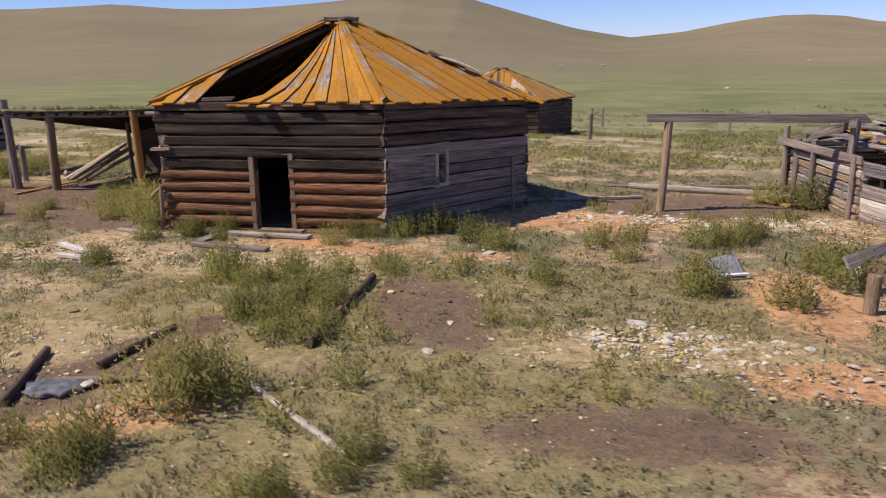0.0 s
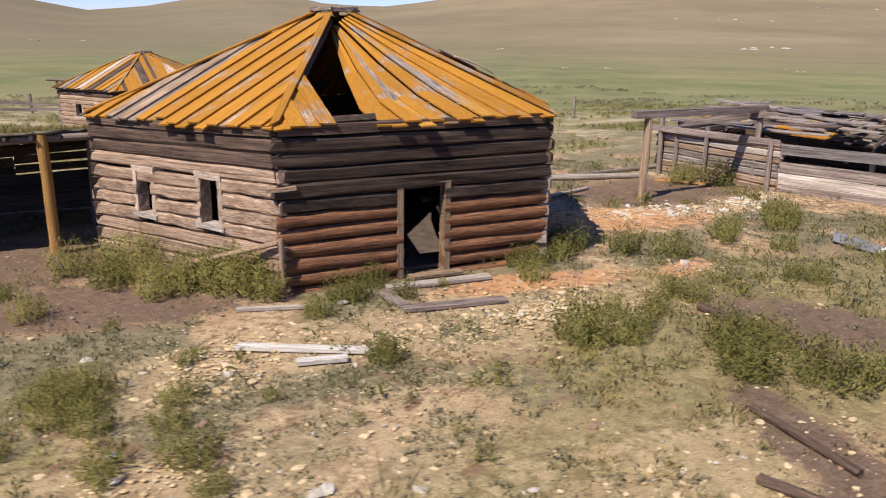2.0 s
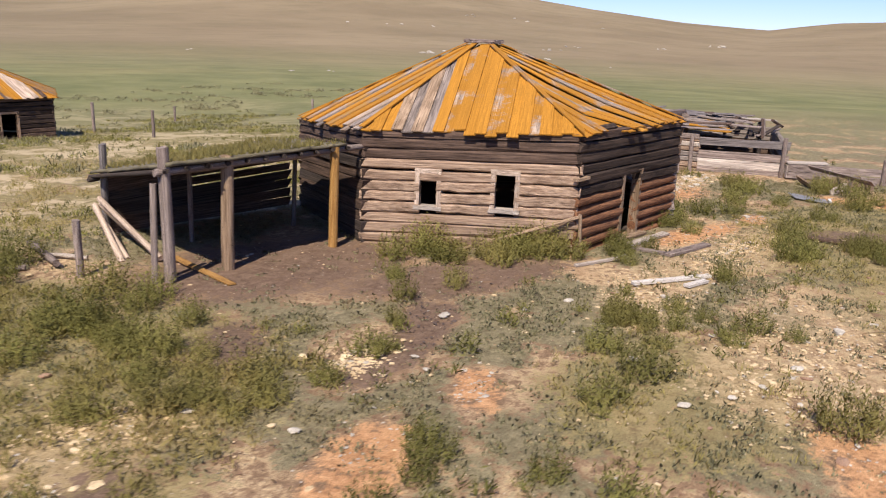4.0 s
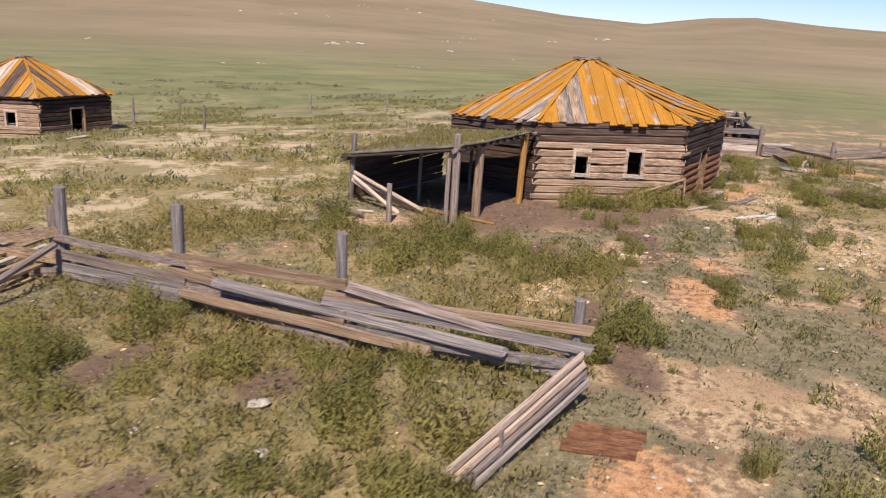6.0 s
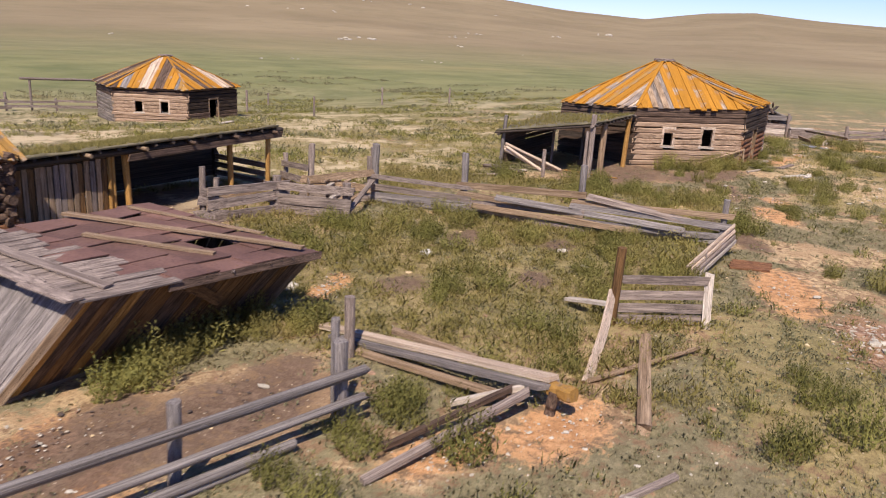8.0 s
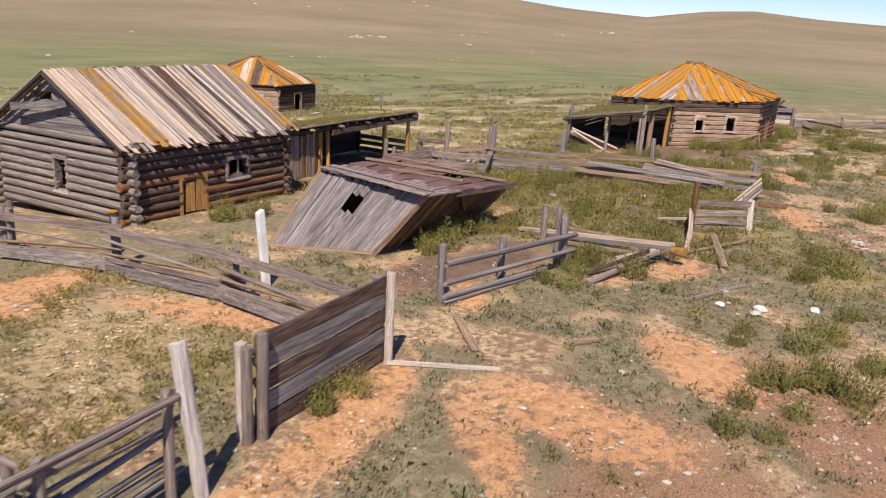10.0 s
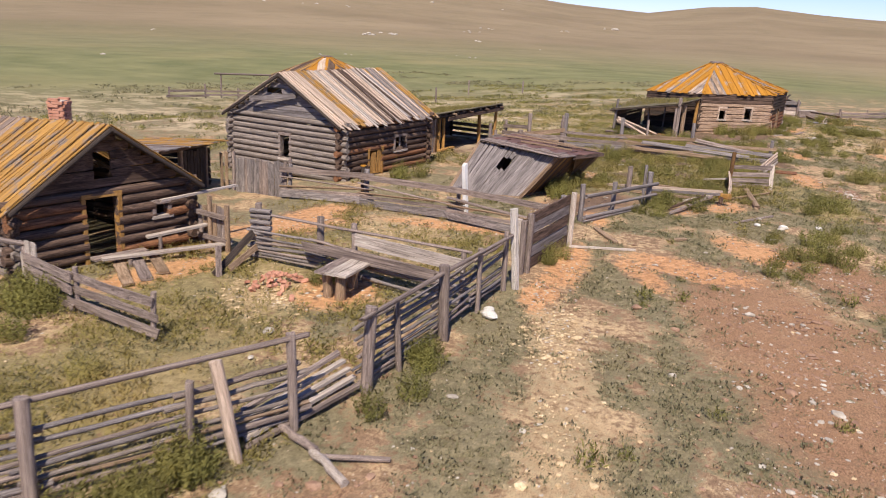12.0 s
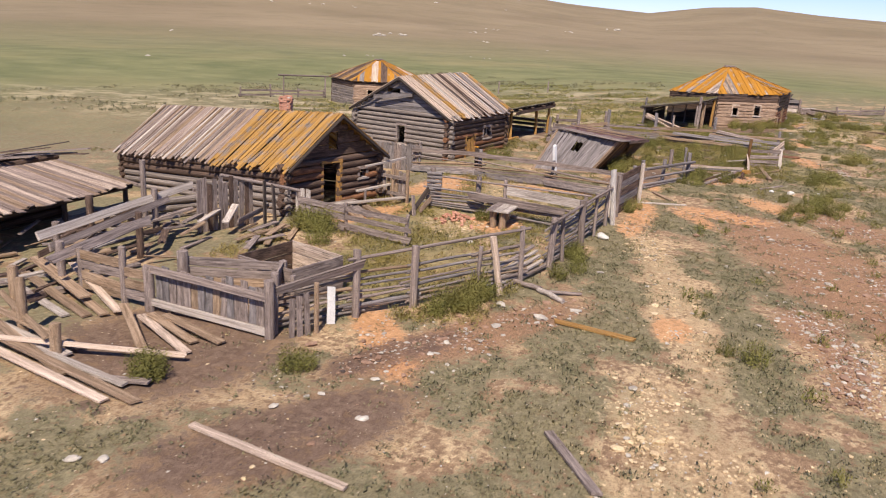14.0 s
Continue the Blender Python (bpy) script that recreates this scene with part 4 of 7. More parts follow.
for x0, y0, x1, y1, w, mat in LYING:
    root = thing("lying_plank", (x0 + x1) / 2, (y0 + y1) / 2, f"{'bleached' if mat in (PALE, BONE) else 'ochre' if mat is OCHRE else 'grey weathered'} plank lying flat on the ground", "plank", "planks on the ground")
    beam("board", root, at_ground(x0, y0, 0.05), at_ground(x1, y1, 0.05), w, 0.05, mat)
for x0, y0, x1, y1, d, mat in ((-1.17, 12.45, -1.7, 9.27, 0.13, DARK_LOG), (-2.2, 8.1, -0.9, 6.4, 0.085, PALE), (-4.95, 9.14, -4.66, 7.59, 0.11, DARK_LOG), (-3.65, 10.0, -4.08, 8.6, 0.1, DARK_LOG), (-4.4, 8.2, -3.5, 8.25, 0.08, GREY),
                               (5.5, 22.7, 8.6, 21.2, 0.2, PALE), (4.9, 22.9, 10.5, 22.4, 0.13, GREY), (-13.3, 25.6, -14.6, 27.2, 0.12, GREY)):
    root = thing("lying_log", (x0 + x1) / 2, (y0 + y1) / 2, f"{'dark brown' if mat is DARK_LOG else 'bleached'} log lying in the weeds", "log", "logs on the ground")
    beam("trunk", root, at_ground(x0, y0, d * 0.4), at_ground(x1, y1, d * 0.4), d, 0, mat, "log")

# ---- gateway and stock pen ----
gate = thing("gateway_frame", 5.35, 18.85, "bare timber gateway of two peeled posts and a beam", "gate")
post(gate, 5.35, 18.85, 2.2, 0.24, TAN, (0.12, 0.05))
post(gate, 9.5, 18.2, 2.25, 0.2, GREY, (0.1, 0.0))
beam("lintel", gate, (4.95, 18.98, 2.06), (9.85, 18.2, 2.04), 0.2, 0.22, GREY, "plank", (0, 1, 0))
pen = thing("stock_pen", 9.6, 17.5, "old stock pen of stacked timbers and wide grey boards", "pen")
log_wall(pen, (9.7, 21.6), (9.5, 17.5), -0.45, 8, 0.2, (GREY_LOG, TAN_LOG, GREY_LOG, PALE), (), 0.12, "balk", "wall_timber", 0.2)
for x, y, h in ((9.5, 21.5, 1.9), (9.45, 19.8, 1.65), (9.35, 17.62, 1.45), (9.45, 14.28, 1.5), (9.75, 10.9, 0.9), (9.5, 20.9, 1.6)):
    post(pen, x, y, h, 0.17, GREY, (RND.gauss(0, 0.04), RND.gauss(0, 0.05)))
for z, w, mat in ((0.08, 0.3, GREY), (0.38, 0.32, PALE), (0.70, 0.3, GREY), (1.2, 0.3, BLUE_GREY)):
    beam("wall_board", pen, (9.48, 17.75, gz(9.5, 17.6) + z), (9.58, 14.1, gz(9.6, 14.2) + z), w, 0.06, mat, "plank", (-1, -0.1, 0))
for z, w in ((0.1, 0.3), (0.42, 0.28)):
    beam("wall_board", pen, (9.65, 12.8, gz(9.7, 12.8) + z), (9.85, 10.7, gz(9.8, 10.7) + z), w, 0.06, GREY, "plank", (-1, 0, 0))
beam("wall_board", pen, (9.4, 21.8, 1.15), (9.4, 17.4, 1.17), 0.2, 0.05, GREY, "plank", (-1, 0, 0))
beam("wall_board", pen, (9.4, 17.9, 1.95), (9.9, 21.2, 1.3), 0.24, 0.05, GREY, "plank", (-1, 0, 0))
for (a, b) in (((9.7, 21.6), (15.5, 22.4)), ((9.7, 14.3), (15.8, 15.4)), ((15.6, 22.4), (15.8, 15.4))):
    log_wall(pen, a, b, -0.45, 8, 0.2, (GREY_LOG, DARK_LOG), (), 0.15, "balk", "wall_timber", 0.2)
wreck = thing("collapsed_roof", 12.8, 18.5, "collapsed deck of grey and lichen-orange roof boards over the pen", "roof")
for x, y, h in ((10.4, 15.3, 1.3), (10.4, 18.2, 1.25), (10.4, 21.0, 1.2), (12.6, 15.6, 1.75), (12.6, 18.6, 1.7), (12.6, 21.2, 1.5), (15.2, 16.0, 1.35), (15.2, 21.4, 1.2)):
    post(wreck, x, y, h, 0.16, DARK)
for (x0, z0), (x1, z1) in (((10.1, 1.28), (12.6, 1.72)), ((12.6, 1.74), (15.6, 1.25))):
    for y in (15.2, 16.6, 18.1, 19.6, 21.0):
        beam("rafter", wreck, (x0, y, z0), (x1, y + RND.gauss(0, 0.2), z1), 0.13, 0, DARK_LOG, "log")
for i in range(62):
    x = RND.uniform(9.95, 15.2)
    deck = 1.32 + 0.44 * (1 - abs(x - 12.6) / 2.6) + RND.uniform(0.02, 0.14)
    y, L, turn = RND.uniform(16.6, 20.6), RND.uniform(1.5, 3.6), RND.gauss(0, 0.16)
    mat = ROOF_GOLD if x < 10.5 and y < 18.6 and RND.random() < 0.5 else RND.choice((GREY, BLUE_GREY, PALE, ROOF_GREY, ROOF_MIXED, DARK_LOG))
    beam("board", wreck, (x + L / 2 * math.sin(turn), y - L / 2, deck + RND.gauss(0, 0.05)), (x - L / 2 * math.sin(turn), y + L / 2, deck + RND.gauss(0, 0.05)), 0.24, 0.035, mat, "warped", (-0.15, 0, 1))
# Mostly dark boards at the open end: the shaded gap put into their colour.
for i in range(9):
    y = RND.uniform(14.8, 16.6)
    beam("board", wreck, (RND.uniform(10.2, 11.5), y, 1.15 + RND.uniform(0, 0.3)), (RND.uniform(12.0, 14.5), y + RND.gauss(0, 0.5), 1.5 + RND.uniform(-0.2, 0.3)), 0.2, 0.035, RND.choice((DARK, DARK_LOG, GREY)), "warped")
far_box = thing("feed_trough", 9.7, 13.4, "bleached plank trough at the foot of the pen post", "trough")
p, q, out = Vector((9.2, 14.05, 0)), Vector((9.63, 12.7, 0)), Vector((0.62, 0.2, 0))
up = lambda v, h: v + Vector((0, 0, gz(v.x, v.y) + h))
for o, mat in ((Vector(), GREY), (out, GREY)):
    for z in (0.17, 0.44):
        beam("side", far_box, up(p + o, z), up(q + o, z), 0.27, 0.05, mat, "plank", (-1, -0.3, 0))
for v in (p, q):
    beam("end", far_box, up(v, 0.3), up(v + out, 0.3), 0.5, 0.05, PALE, "plank", (0.3, -1, 0))
for k in range(3):
    o = out * (0.17 + 0.33 * k)
    beam("lid_board", far_box, up(p + o, 0.61), up(q + o, 0.61), 0.21, 0.04, PALE)
fence("rail_fence", "low grey board fence running off beyond the pen", ((9.8, 10.8, 0.9, 0.14), (12.0, 8.6, 0.8, 0.12), (14.2, 6.2, 0.9, 0.12)), (0.2, 0.5), GREY, wide=0.22)
crate = thing("broken_crate", 7.0, 12.2, "broken crate of warped boards beside a stump post", "crate")
for x0, y0, z0, x1, y1, z1, w, mat in ((6.0, 11.2, 0.55, 8.6, 13.3, 0.6, 0.2, GREY), (6.4, 11.4, 0.35, 7.4, 11.2, 0.25, 0.3, TAN), (7.0, 12.6, 0.3, 8.2, 11.6, 0.3, 0.4, TAN), (6.5, 12.4, 0.05, 7.6, 12.0, 0.2, 0.25, PALE), (7.0, 13.0, 0.1, 8.3, 13.6, 0.2, 0.3, TAN)):
    beam("board", crate, at_ground(x0, y0, z0), at_ground(x1, y1, z1), w, 0.04, mat, "plank", (-0.5, -1, 0.4))
post(crate, 6.05, 10.5, 0.55, 0.22, TAN)
post(crate, 7.2, 11.9, 0.6, 0.14, GREY)
sheet = thing("metal_sheet", 5.0, 13.0, "bent grey sheet of metal lying in the weeds", "sheet")
slab("panel", sheet, (at_ground(4.42, 12.35, 0.05), at_ground(5.0, 12.45, 0.06), at_ground(5.25, 13.6, 0.14), at_ground(4.6, 13.3, 0.09)), 0.02, SHEET)
beam("edge_strip", sheet, at_ground(4.4, 12.28, 0.07), at_ground(5.03, 12.36, 0.08), 0.09, 0.03, WHITEWASH)
rag = thing("rag_heap", -4.3, 7.9, "heap of blue-grey rags on bare soil", "rags")
bm = bmesh.new()
bmesh.ops.create_icosphere(bm, subdivisions=3, radius=1.0)
for v in bm.verts:
    k = 1 + 0.45 * noise.noise(v.co * 2.3) + 0.2 * noise.noise(v.co * 6)
    v.co = Vector((-4.35 + 0.34 * v.co.x * k, 8.05 + 0.24 * v.co.y * k, gz(-4.3, 7.95) + max(0.06 * v.co.z * k, -0.02)))
part("cloth", bm, RAG, rag, "", False)


# ---- middle yard: fences, toppled shed, turf-roofed shed ----
yard = fence("board_fence", "long sagging fence of split grey boards on stout posts", ((-21.7, 17.2, 1.35, 0.2), (-21.9, 21.1, 1.95, 0.22), (-21.4, 24.8, 1.9, 0.22), (-21.0, 28.1, 1.9, 0.26)), (0.16, 0.38, 0.62, 0.88), (BLUE_GREY, BLUE_GREY, GREY, TAN), "yard fences", wide=0.17, thick=0.07, post_mat=BLUE_GREY, face=-1, sag=0.1)
beam("rail", yard, at_ground(-22.1, 18.2, 0.45), at_ground(-22.0, 23.6, 0.75), 0.18, 0.07, BLUE_GREY, "balk", (-1, 0, 0.2))
beam("rail", yard, at_ground(-22.2, 19.4, 0.28), at_ground(-21.9, 24.4, 0.42), 0.18, 0.07, TAN, "balk", (-1, 0, 0.3))
beam("rail", yard, at_ground(-21.8, 17.3, 0.55), at_ground(-22.1, 20.9, 1.1), 0.2, 0.05, GREY, "plank", (-1, 0, 0.2))
post(yard, -20.8, 28.25, 1.75, 0.16, GREY)
fence("board_fence", "broken grey fence corner with fallen rails and split posts", ((-21.1, 28.2, 1.5, 0.2), (-22.0, 29.9, 1.85, 0.24), (-20.7, 31.6, 1.3, 0.18)), (0.3, 0.62, 0.9), (GREY, TAN), "yard fences", wide=0.22, face=-1, sag=0.1, post_mat=GREY)
fence("board_fence", "wide-boarded wicket between short grey posts", ((-26.2, 30.9, 1.6, 0.2), (-25.9, 30.7, 1.25, 0.18), (-24.1, 29.8, 1.15, 0.3), (-23.9, 27.6, 1.1, 0.26)), (0.22, 0.55, 0.88), GREY, "yard fences", wide=0.3, thick=0.045, post_mat=GREY, face=1)
heap = thing("fallen_rails", -22.6, 29.0, "grey rails fallen across the fence corner", "rails")
for k in range(6):
    beam("rail", heap, at_ground(-23.4 + 0.2 * k, 28.2 + 0.2 * k, 0.15 + 0.12 * k), at_ground(-20.8 + 0.1 * k, 28.5 + 0.25 * k, 0.3 + 0.08 * k), 0.14, 0.05, RND.choice((GREY, TAN, PALE)))
beam("rail", heap, at_ground(-24.0, 27.5, 0.25), at_ground(-21.3, 28.0, 0.75), 0.16, 0.06, GREY)

slip = thing("fallen_fence", -23.8, 17.6, "fallen fence panel of three bleached rails propped on a post", "fence panel")
for k in range(4):
    beam("rail", slip, at_ground(-25.62 + 0.1 * k, 17.82 - 0.07 * k, 0.36 - 0.1 * k), at_ground(-22.7 + 0.06 * k, 16.92 - 0.03 * k, 0.86 - 0.15 * k), 0.10, 0.06, (PEACH, PEACH, GREY, PALE)[k], "balk", (-0.3, -1, 0.1))
beam("stake", slip, at_ground(-24.7, 17.45, -0.1), at_ground(-24.65, 17.5, 0.5), 0.1, 0, GREY, "log")
lid = thing("lying_hatch", -23.3, 16.4, "brown hatch of three boards lying on the path", "hatch")
for k in range(3):
    o = Vector((0.26 * k, -0.03 * k, 0))
    beam("board", lid, at_ground(-23.8, 16.9, 0.05) + o, at_ground(-23.65, 15.95, 0.04) + o, 0.27, 0.05, RED_LOG)

wicket = thing("small_gate", -28.0, 18.1, "small gate of grey boards between two slanted posts", "gate")
post(wicket, -29.3, 18.98, 1.56, 0.2, RUST, (0.05, -0.05))
beam("post", wicket, at_ground(-28.62, 17.22, -0.1), at_ground(-28.42, 17.3, 1.06), 0.17, 0.12, PALE, "plank", (-1, 0, 0))
for z in (0.92, 0.60, 0.34, 0.1):
    beam("board", wicket, at_ground(-29.22, 18.88, z), at_ground(-28.5, 17.3, z + RND.gauss(0, 0.02)), 0.19, 0.04, GREY, "plank", (-0.9, -0.4, 0))
beam("board", wicket, at_ground(-28.6, 20.0, 0.15), at_ground(-29.2, 19.05, 0.38), 0.2, 0.06, PALE)
lean = thing("leaning_plank", -30.6, 18.95, "long tan weathered plank sloping down from the small gate", "plank")
beam("board", lean, at_ground(-32.3, 18.9, 0.03), at_ground(-29.42, 19.0, 0.66), 0.23, 0.05, PEACH, "warped", (0, -1, 0.5))
pole = thing("lying_log", -31.8, 18.0, "rough brown split log lying in the grass", "log", "logs on the ground")
beam("trunk", pole, at_ground(-33.6, 17.83, 0.08), at_ground(-30.0, 18.24, 0.10), 0.2, 0.17, TAN, "balk")
stick = thing("lying_pole", -31.0, 18.3, "grey pole lying across the split log", "pole")
beam("pole", stick, at_ground(-32.3, 18.85, 0.06), at_ground(-30.1, 17.3, 0.14), 0.09, 0, TAN, "pole")

low = thing("rail_fence", -37.0, 22.3, "low fence of long weathered half-round rails on short posts", "fence", "yard fences")
for x, y, h, d in ((-35.25, 21.75, 1.3, 0.23), (-35.05, 21.95, 1.5, 0.14), (-37.45, 22.75, 1.15, 0.19), (-39.3, 23.5, 1.3, 0.2)):
    post(low, x, y, h, d, BLUE_GREY, (RND.gauss(0, 0.05), RND.gauss(0, 0.05)))
for z0, z1, w, reach in ((0.83, 0.92, 0.19, 0.0), (0.43, 0.5, 0.16, 0.0), (0.12, 0.2, 0.16, 0.25), (0.02, 0.07, 0.12, 0.35)):
    beam("rail", low, lerp(at_ground(-35.0, 21.5, z0), at_ground(-39.5, 23.35, z1), reach), at_ground(-39.5, 23.35, z1), w, w * 0.75, BLUE_GREY, "log")
bars = thing("fallen_rails", -33.0, 21.2, "long bleached rails fallen in a wedge from the post", "rails")
for x0, y0, z0, x1, y1, z1, w, mat in ((-32.15, 23.75, 0.10, -33.45, 19.2, 0.52, 0.19, PEACH), (-32.5, 23.4, 0.08, -33.6, 19.3, 0.42, 0.15, BLUE_GREY), (-32.75, 23.0, 0.04, -33.75, 19.7, 0.22, 0.15, TAN), (-32.3, 22.3, 0.32, -32.9, 20.6, 0.36, 0.16, TAN),
                                       (-36.4, 20.85, 0.04, -33.7, 19.5, 0.36, 0.12, GREY), (-35.6, 20.95, 0.06, -33.7, 19.75, 0.36, 0.08, DARK_LOG), (-34.1, 20.55, 0.12, -33.3, 19.15, 0.46, 0.08, PALE)):
    beam("rail", bars, at_ground(x0, y0, z0), at_ground(x1, y1, z1), w, 0.08, mat)
beam("end_block", bars, at_ground(-33.45, 19.25, 0.36), at_ground(-33.62, 18.85, 0.40), 0.22, 0.2, ROOF_BARN, "balk")
beam("end_block", bars, at_ground(-33.55, 19.2, 0.0), at_ground(-33.55, 19.15, 0.36), 0.16, 0.16, DARK_LOG, "balk")
stump = thing("stump_post", -33.3, 24.4, "short grey stump post", "post")
post(stump, -33.02, 22.78, 1.08, 0.2, GREY)


def toppled_shed():
    root = thing("toppled_shed", -34.2, 26.8, "toppled plank shed leaning over, with torn felt roof", "shed")
    base = [at_ground(x, y, z) for x, y, z in ((-37.3, 29.1, 0.0), (-36.75, 26.35, 0.02), (-31.6, 25.45, -0.05), (-31.8, 28.6, 0.0))]
    top = [Vector(v) for v in ((-36.05, 28.25, 2.15), (-36.3, 25.15, 1.88), (-31.6, 24.3, 1.48), (-31.7, 27.9, 1.95))]
    for k, n in ((0, 15), (1, 22), (2, 14), (3, 22)):
        b0, b1, t0, t1 = base[k], base[(k + 1) % 4], top[k], top[(k + 1) % 4]
        side = (b1 - b0).cross(t0 - b0).normalized()
        mat = BLUE_GREY if k == 0 else RUST if k == 1 else GREY
        for i in range(n):
            f = (i + 0.5) / n
            p, q = lerp(b0, b1, f), lerp(t0, t1, f)
            w = (b1 - b0).length / n * RND.uniform(0.9, 1.03)
            pieces = ((0.0, 0.57), (0.80, 1.0)) if k == 0 and i in (6, 7) else ((0.0, 1.0),)
            for s, e in pieces:
                beam("wall_board", root, lerp(p, q, s), lerp(p, q, e + (RND.gauss(0, 0.01) if e == 1 else 0)), w, 0.035, DARK_LOG if k == 1 and RND.random() < 0.3 else OCHRE if k == 1 and i < 8 and RND.random() < 0.3 else mat, "plank", side)
        beam("sill_log", root, b0, b1, 0.16, 0, TAN, "log")
        beam("corner_post", root, b0, t0, 0.13, 0.1, TAN, "plank", (-1, -1, 0))
    n = (top[1] - top[0]).cross(top[3] - top[0]).normalized()
    n = n if n.z > 0 else -n
    P = lambda u, v, h=0.0: lerp(lerp(top[1], top[2], u), lerp(top[0], top[3], u), v) + n * h
    for i in range(16):
        v = -0.03 + i * 0.066
        beam("roof_board", root, P(-0.03, v, 0.05), P(0.30 + RND.uniform(-0.1, 0.08), v + RND.gauss(0, 0.006), 0.05), 0.2, 0.03, GREY, "plank", n)
    for i in range(4):
        beam("edge_board", root, P(-0.05 + 0.015 * i, -0.06 + 0.25 * i, 0.10), P(-0.05 + 0.015 * i, 0.24 + 0.25 * i, 0.10), 0.3, 0.03, GREY, "plank", n)
    for j in range(7):
        for i in range(5):
            u0, v0 = 0.16 + 0.166 * i, -0.03 + 0.147 * j
            if (i, j) in ((3, 2),):
                continue
            lift = 0.03 + 0.016 * ((i + j) % 2) + RND.uniform(0, 0.025)
            slab("felt_sheet", root, (P(u0, v0 + RND.gauss(0, 0.006), lift), P(u0 + 0.172, v0 + RND.gauss(0, 0.008), lift + 0.01), P(u0 + 0.172 + RND.gauss(0, 0.006), v0 + 0.150, lift + RND.uniform(-0.02, 0.0)), P(u0, v0 + 0.150 + RND.gauss(0, 0.012), lift - 0.01)), 0.02, FELT)
    for i in range(12):
        f = 0.3 + i * 0.06
        beam("eave_board", root, P(f, -0.03, 0.01), P(f + 0.05, 0.06 + RND.uniform(-0.05, 0.05), 0.01), 0.16, 0.03, RND.choice((GREY, DARK_LOG, DARK)), "plank", n)
    beam("fascia", root, P(0.28, -0.045, -0.02), P(1.01, -0.04, -0.02), 0.14, 0.04, DARK_LOG, "warped", (0, -1, 0.2))
    beam("batten", root, P(0.55, 1.02, 0.10), P(0.94, 0.0, 0.13), 0.15, 0.05, TAN, "plank", n)
    beam("batten", root, P(0.42, 0.70, 0.09), P(0.62, 0.16, 0.09), 0.12, 0.05, TAN, "plank", n)
    beam("batten", root, P(0.84, 0.97, 0.08), P(1.0, 0.30, 0.08), 0.10, 0.04, TAN, "plank", n)
    beam("batten", root, P(0.08, 0.98, 0.12), P(0.10, 0.02, 0.10), 0.22, 0.03, GREY, "plank", n)
    beam("brace", root, lerp(lerp(base[1], base[2], 0.62), lerp(top[1], top[2], 0.62), 0.55) + Vector((0, -0.12, 0)), lerp(top[1], top[2], 0.36) + Vector((0, -0.1, -0.08)), 0.2, 0.04, RUST, "plank", (0, -1, -0.3))
    return root


toppled_shed()


def turf_shed():
    root = thing("open_cattle_shed", -24.5, 34.5, "open-fronted cattle shed with grassy turf roof and plank end", "shed")
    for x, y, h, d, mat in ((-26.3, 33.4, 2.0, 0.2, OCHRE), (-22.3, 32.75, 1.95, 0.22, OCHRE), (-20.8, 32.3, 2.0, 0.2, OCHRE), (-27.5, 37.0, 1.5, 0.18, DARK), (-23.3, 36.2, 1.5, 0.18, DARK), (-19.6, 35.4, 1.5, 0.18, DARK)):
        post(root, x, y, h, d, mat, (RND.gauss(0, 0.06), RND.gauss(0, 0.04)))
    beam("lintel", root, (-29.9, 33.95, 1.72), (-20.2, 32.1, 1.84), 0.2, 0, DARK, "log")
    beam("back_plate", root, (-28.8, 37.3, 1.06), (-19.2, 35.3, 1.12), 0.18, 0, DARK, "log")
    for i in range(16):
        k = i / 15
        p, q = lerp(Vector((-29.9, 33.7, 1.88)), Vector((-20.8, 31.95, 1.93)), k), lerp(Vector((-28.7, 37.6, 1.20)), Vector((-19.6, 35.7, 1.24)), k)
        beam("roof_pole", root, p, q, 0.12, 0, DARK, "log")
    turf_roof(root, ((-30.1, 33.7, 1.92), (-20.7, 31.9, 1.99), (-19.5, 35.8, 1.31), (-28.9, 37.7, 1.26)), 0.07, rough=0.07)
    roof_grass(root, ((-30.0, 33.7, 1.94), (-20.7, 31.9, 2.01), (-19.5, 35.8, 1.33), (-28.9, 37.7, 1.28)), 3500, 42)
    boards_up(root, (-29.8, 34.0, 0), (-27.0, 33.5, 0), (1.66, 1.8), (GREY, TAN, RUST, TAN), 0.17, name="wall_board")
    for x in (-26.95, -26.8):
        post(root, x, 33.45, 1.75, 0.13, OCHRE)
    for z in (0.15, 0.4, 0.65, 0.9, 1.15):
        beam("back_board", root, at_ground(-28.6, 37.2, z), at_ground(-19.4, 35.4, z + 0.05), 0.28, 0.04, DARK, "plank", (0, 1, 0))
    for z in (0.2, 0.5, 0.8):
        beam("end_rail", root, at_ground(-19.6, 35.4, z), at_ground(-20.8, 32.3, z), 0.2, 0.05, GREY, "plank", (1, 0.3, 0))
    beam("threshold", root, at_ground(-27.2, 33.3, 0.1), at_ground(-25.6, 33.1, 0.12), 0.22, 0.1, OCHRE)
    beam("fascia", root, (-26.6, 33.05, 1.62), (-20.4, 31.95, 1.72), 0.2, 0.05, DARK_LOG, "warped", (0.2, -1, 0))
    for i in range(5):
        x = -27.9 + 1.75 * i
        beam("rafter_end", root, (x, 33.85 - 0.19 * (x + 30) - 0.35, 1.84), (x + 0.1, 33.85 - 0.19 * (x + 30) + 0.5, 1.86), 0.12, 0, RND.choice((DARK_LOG, TAN)), "log")
    return root


turf_shed()


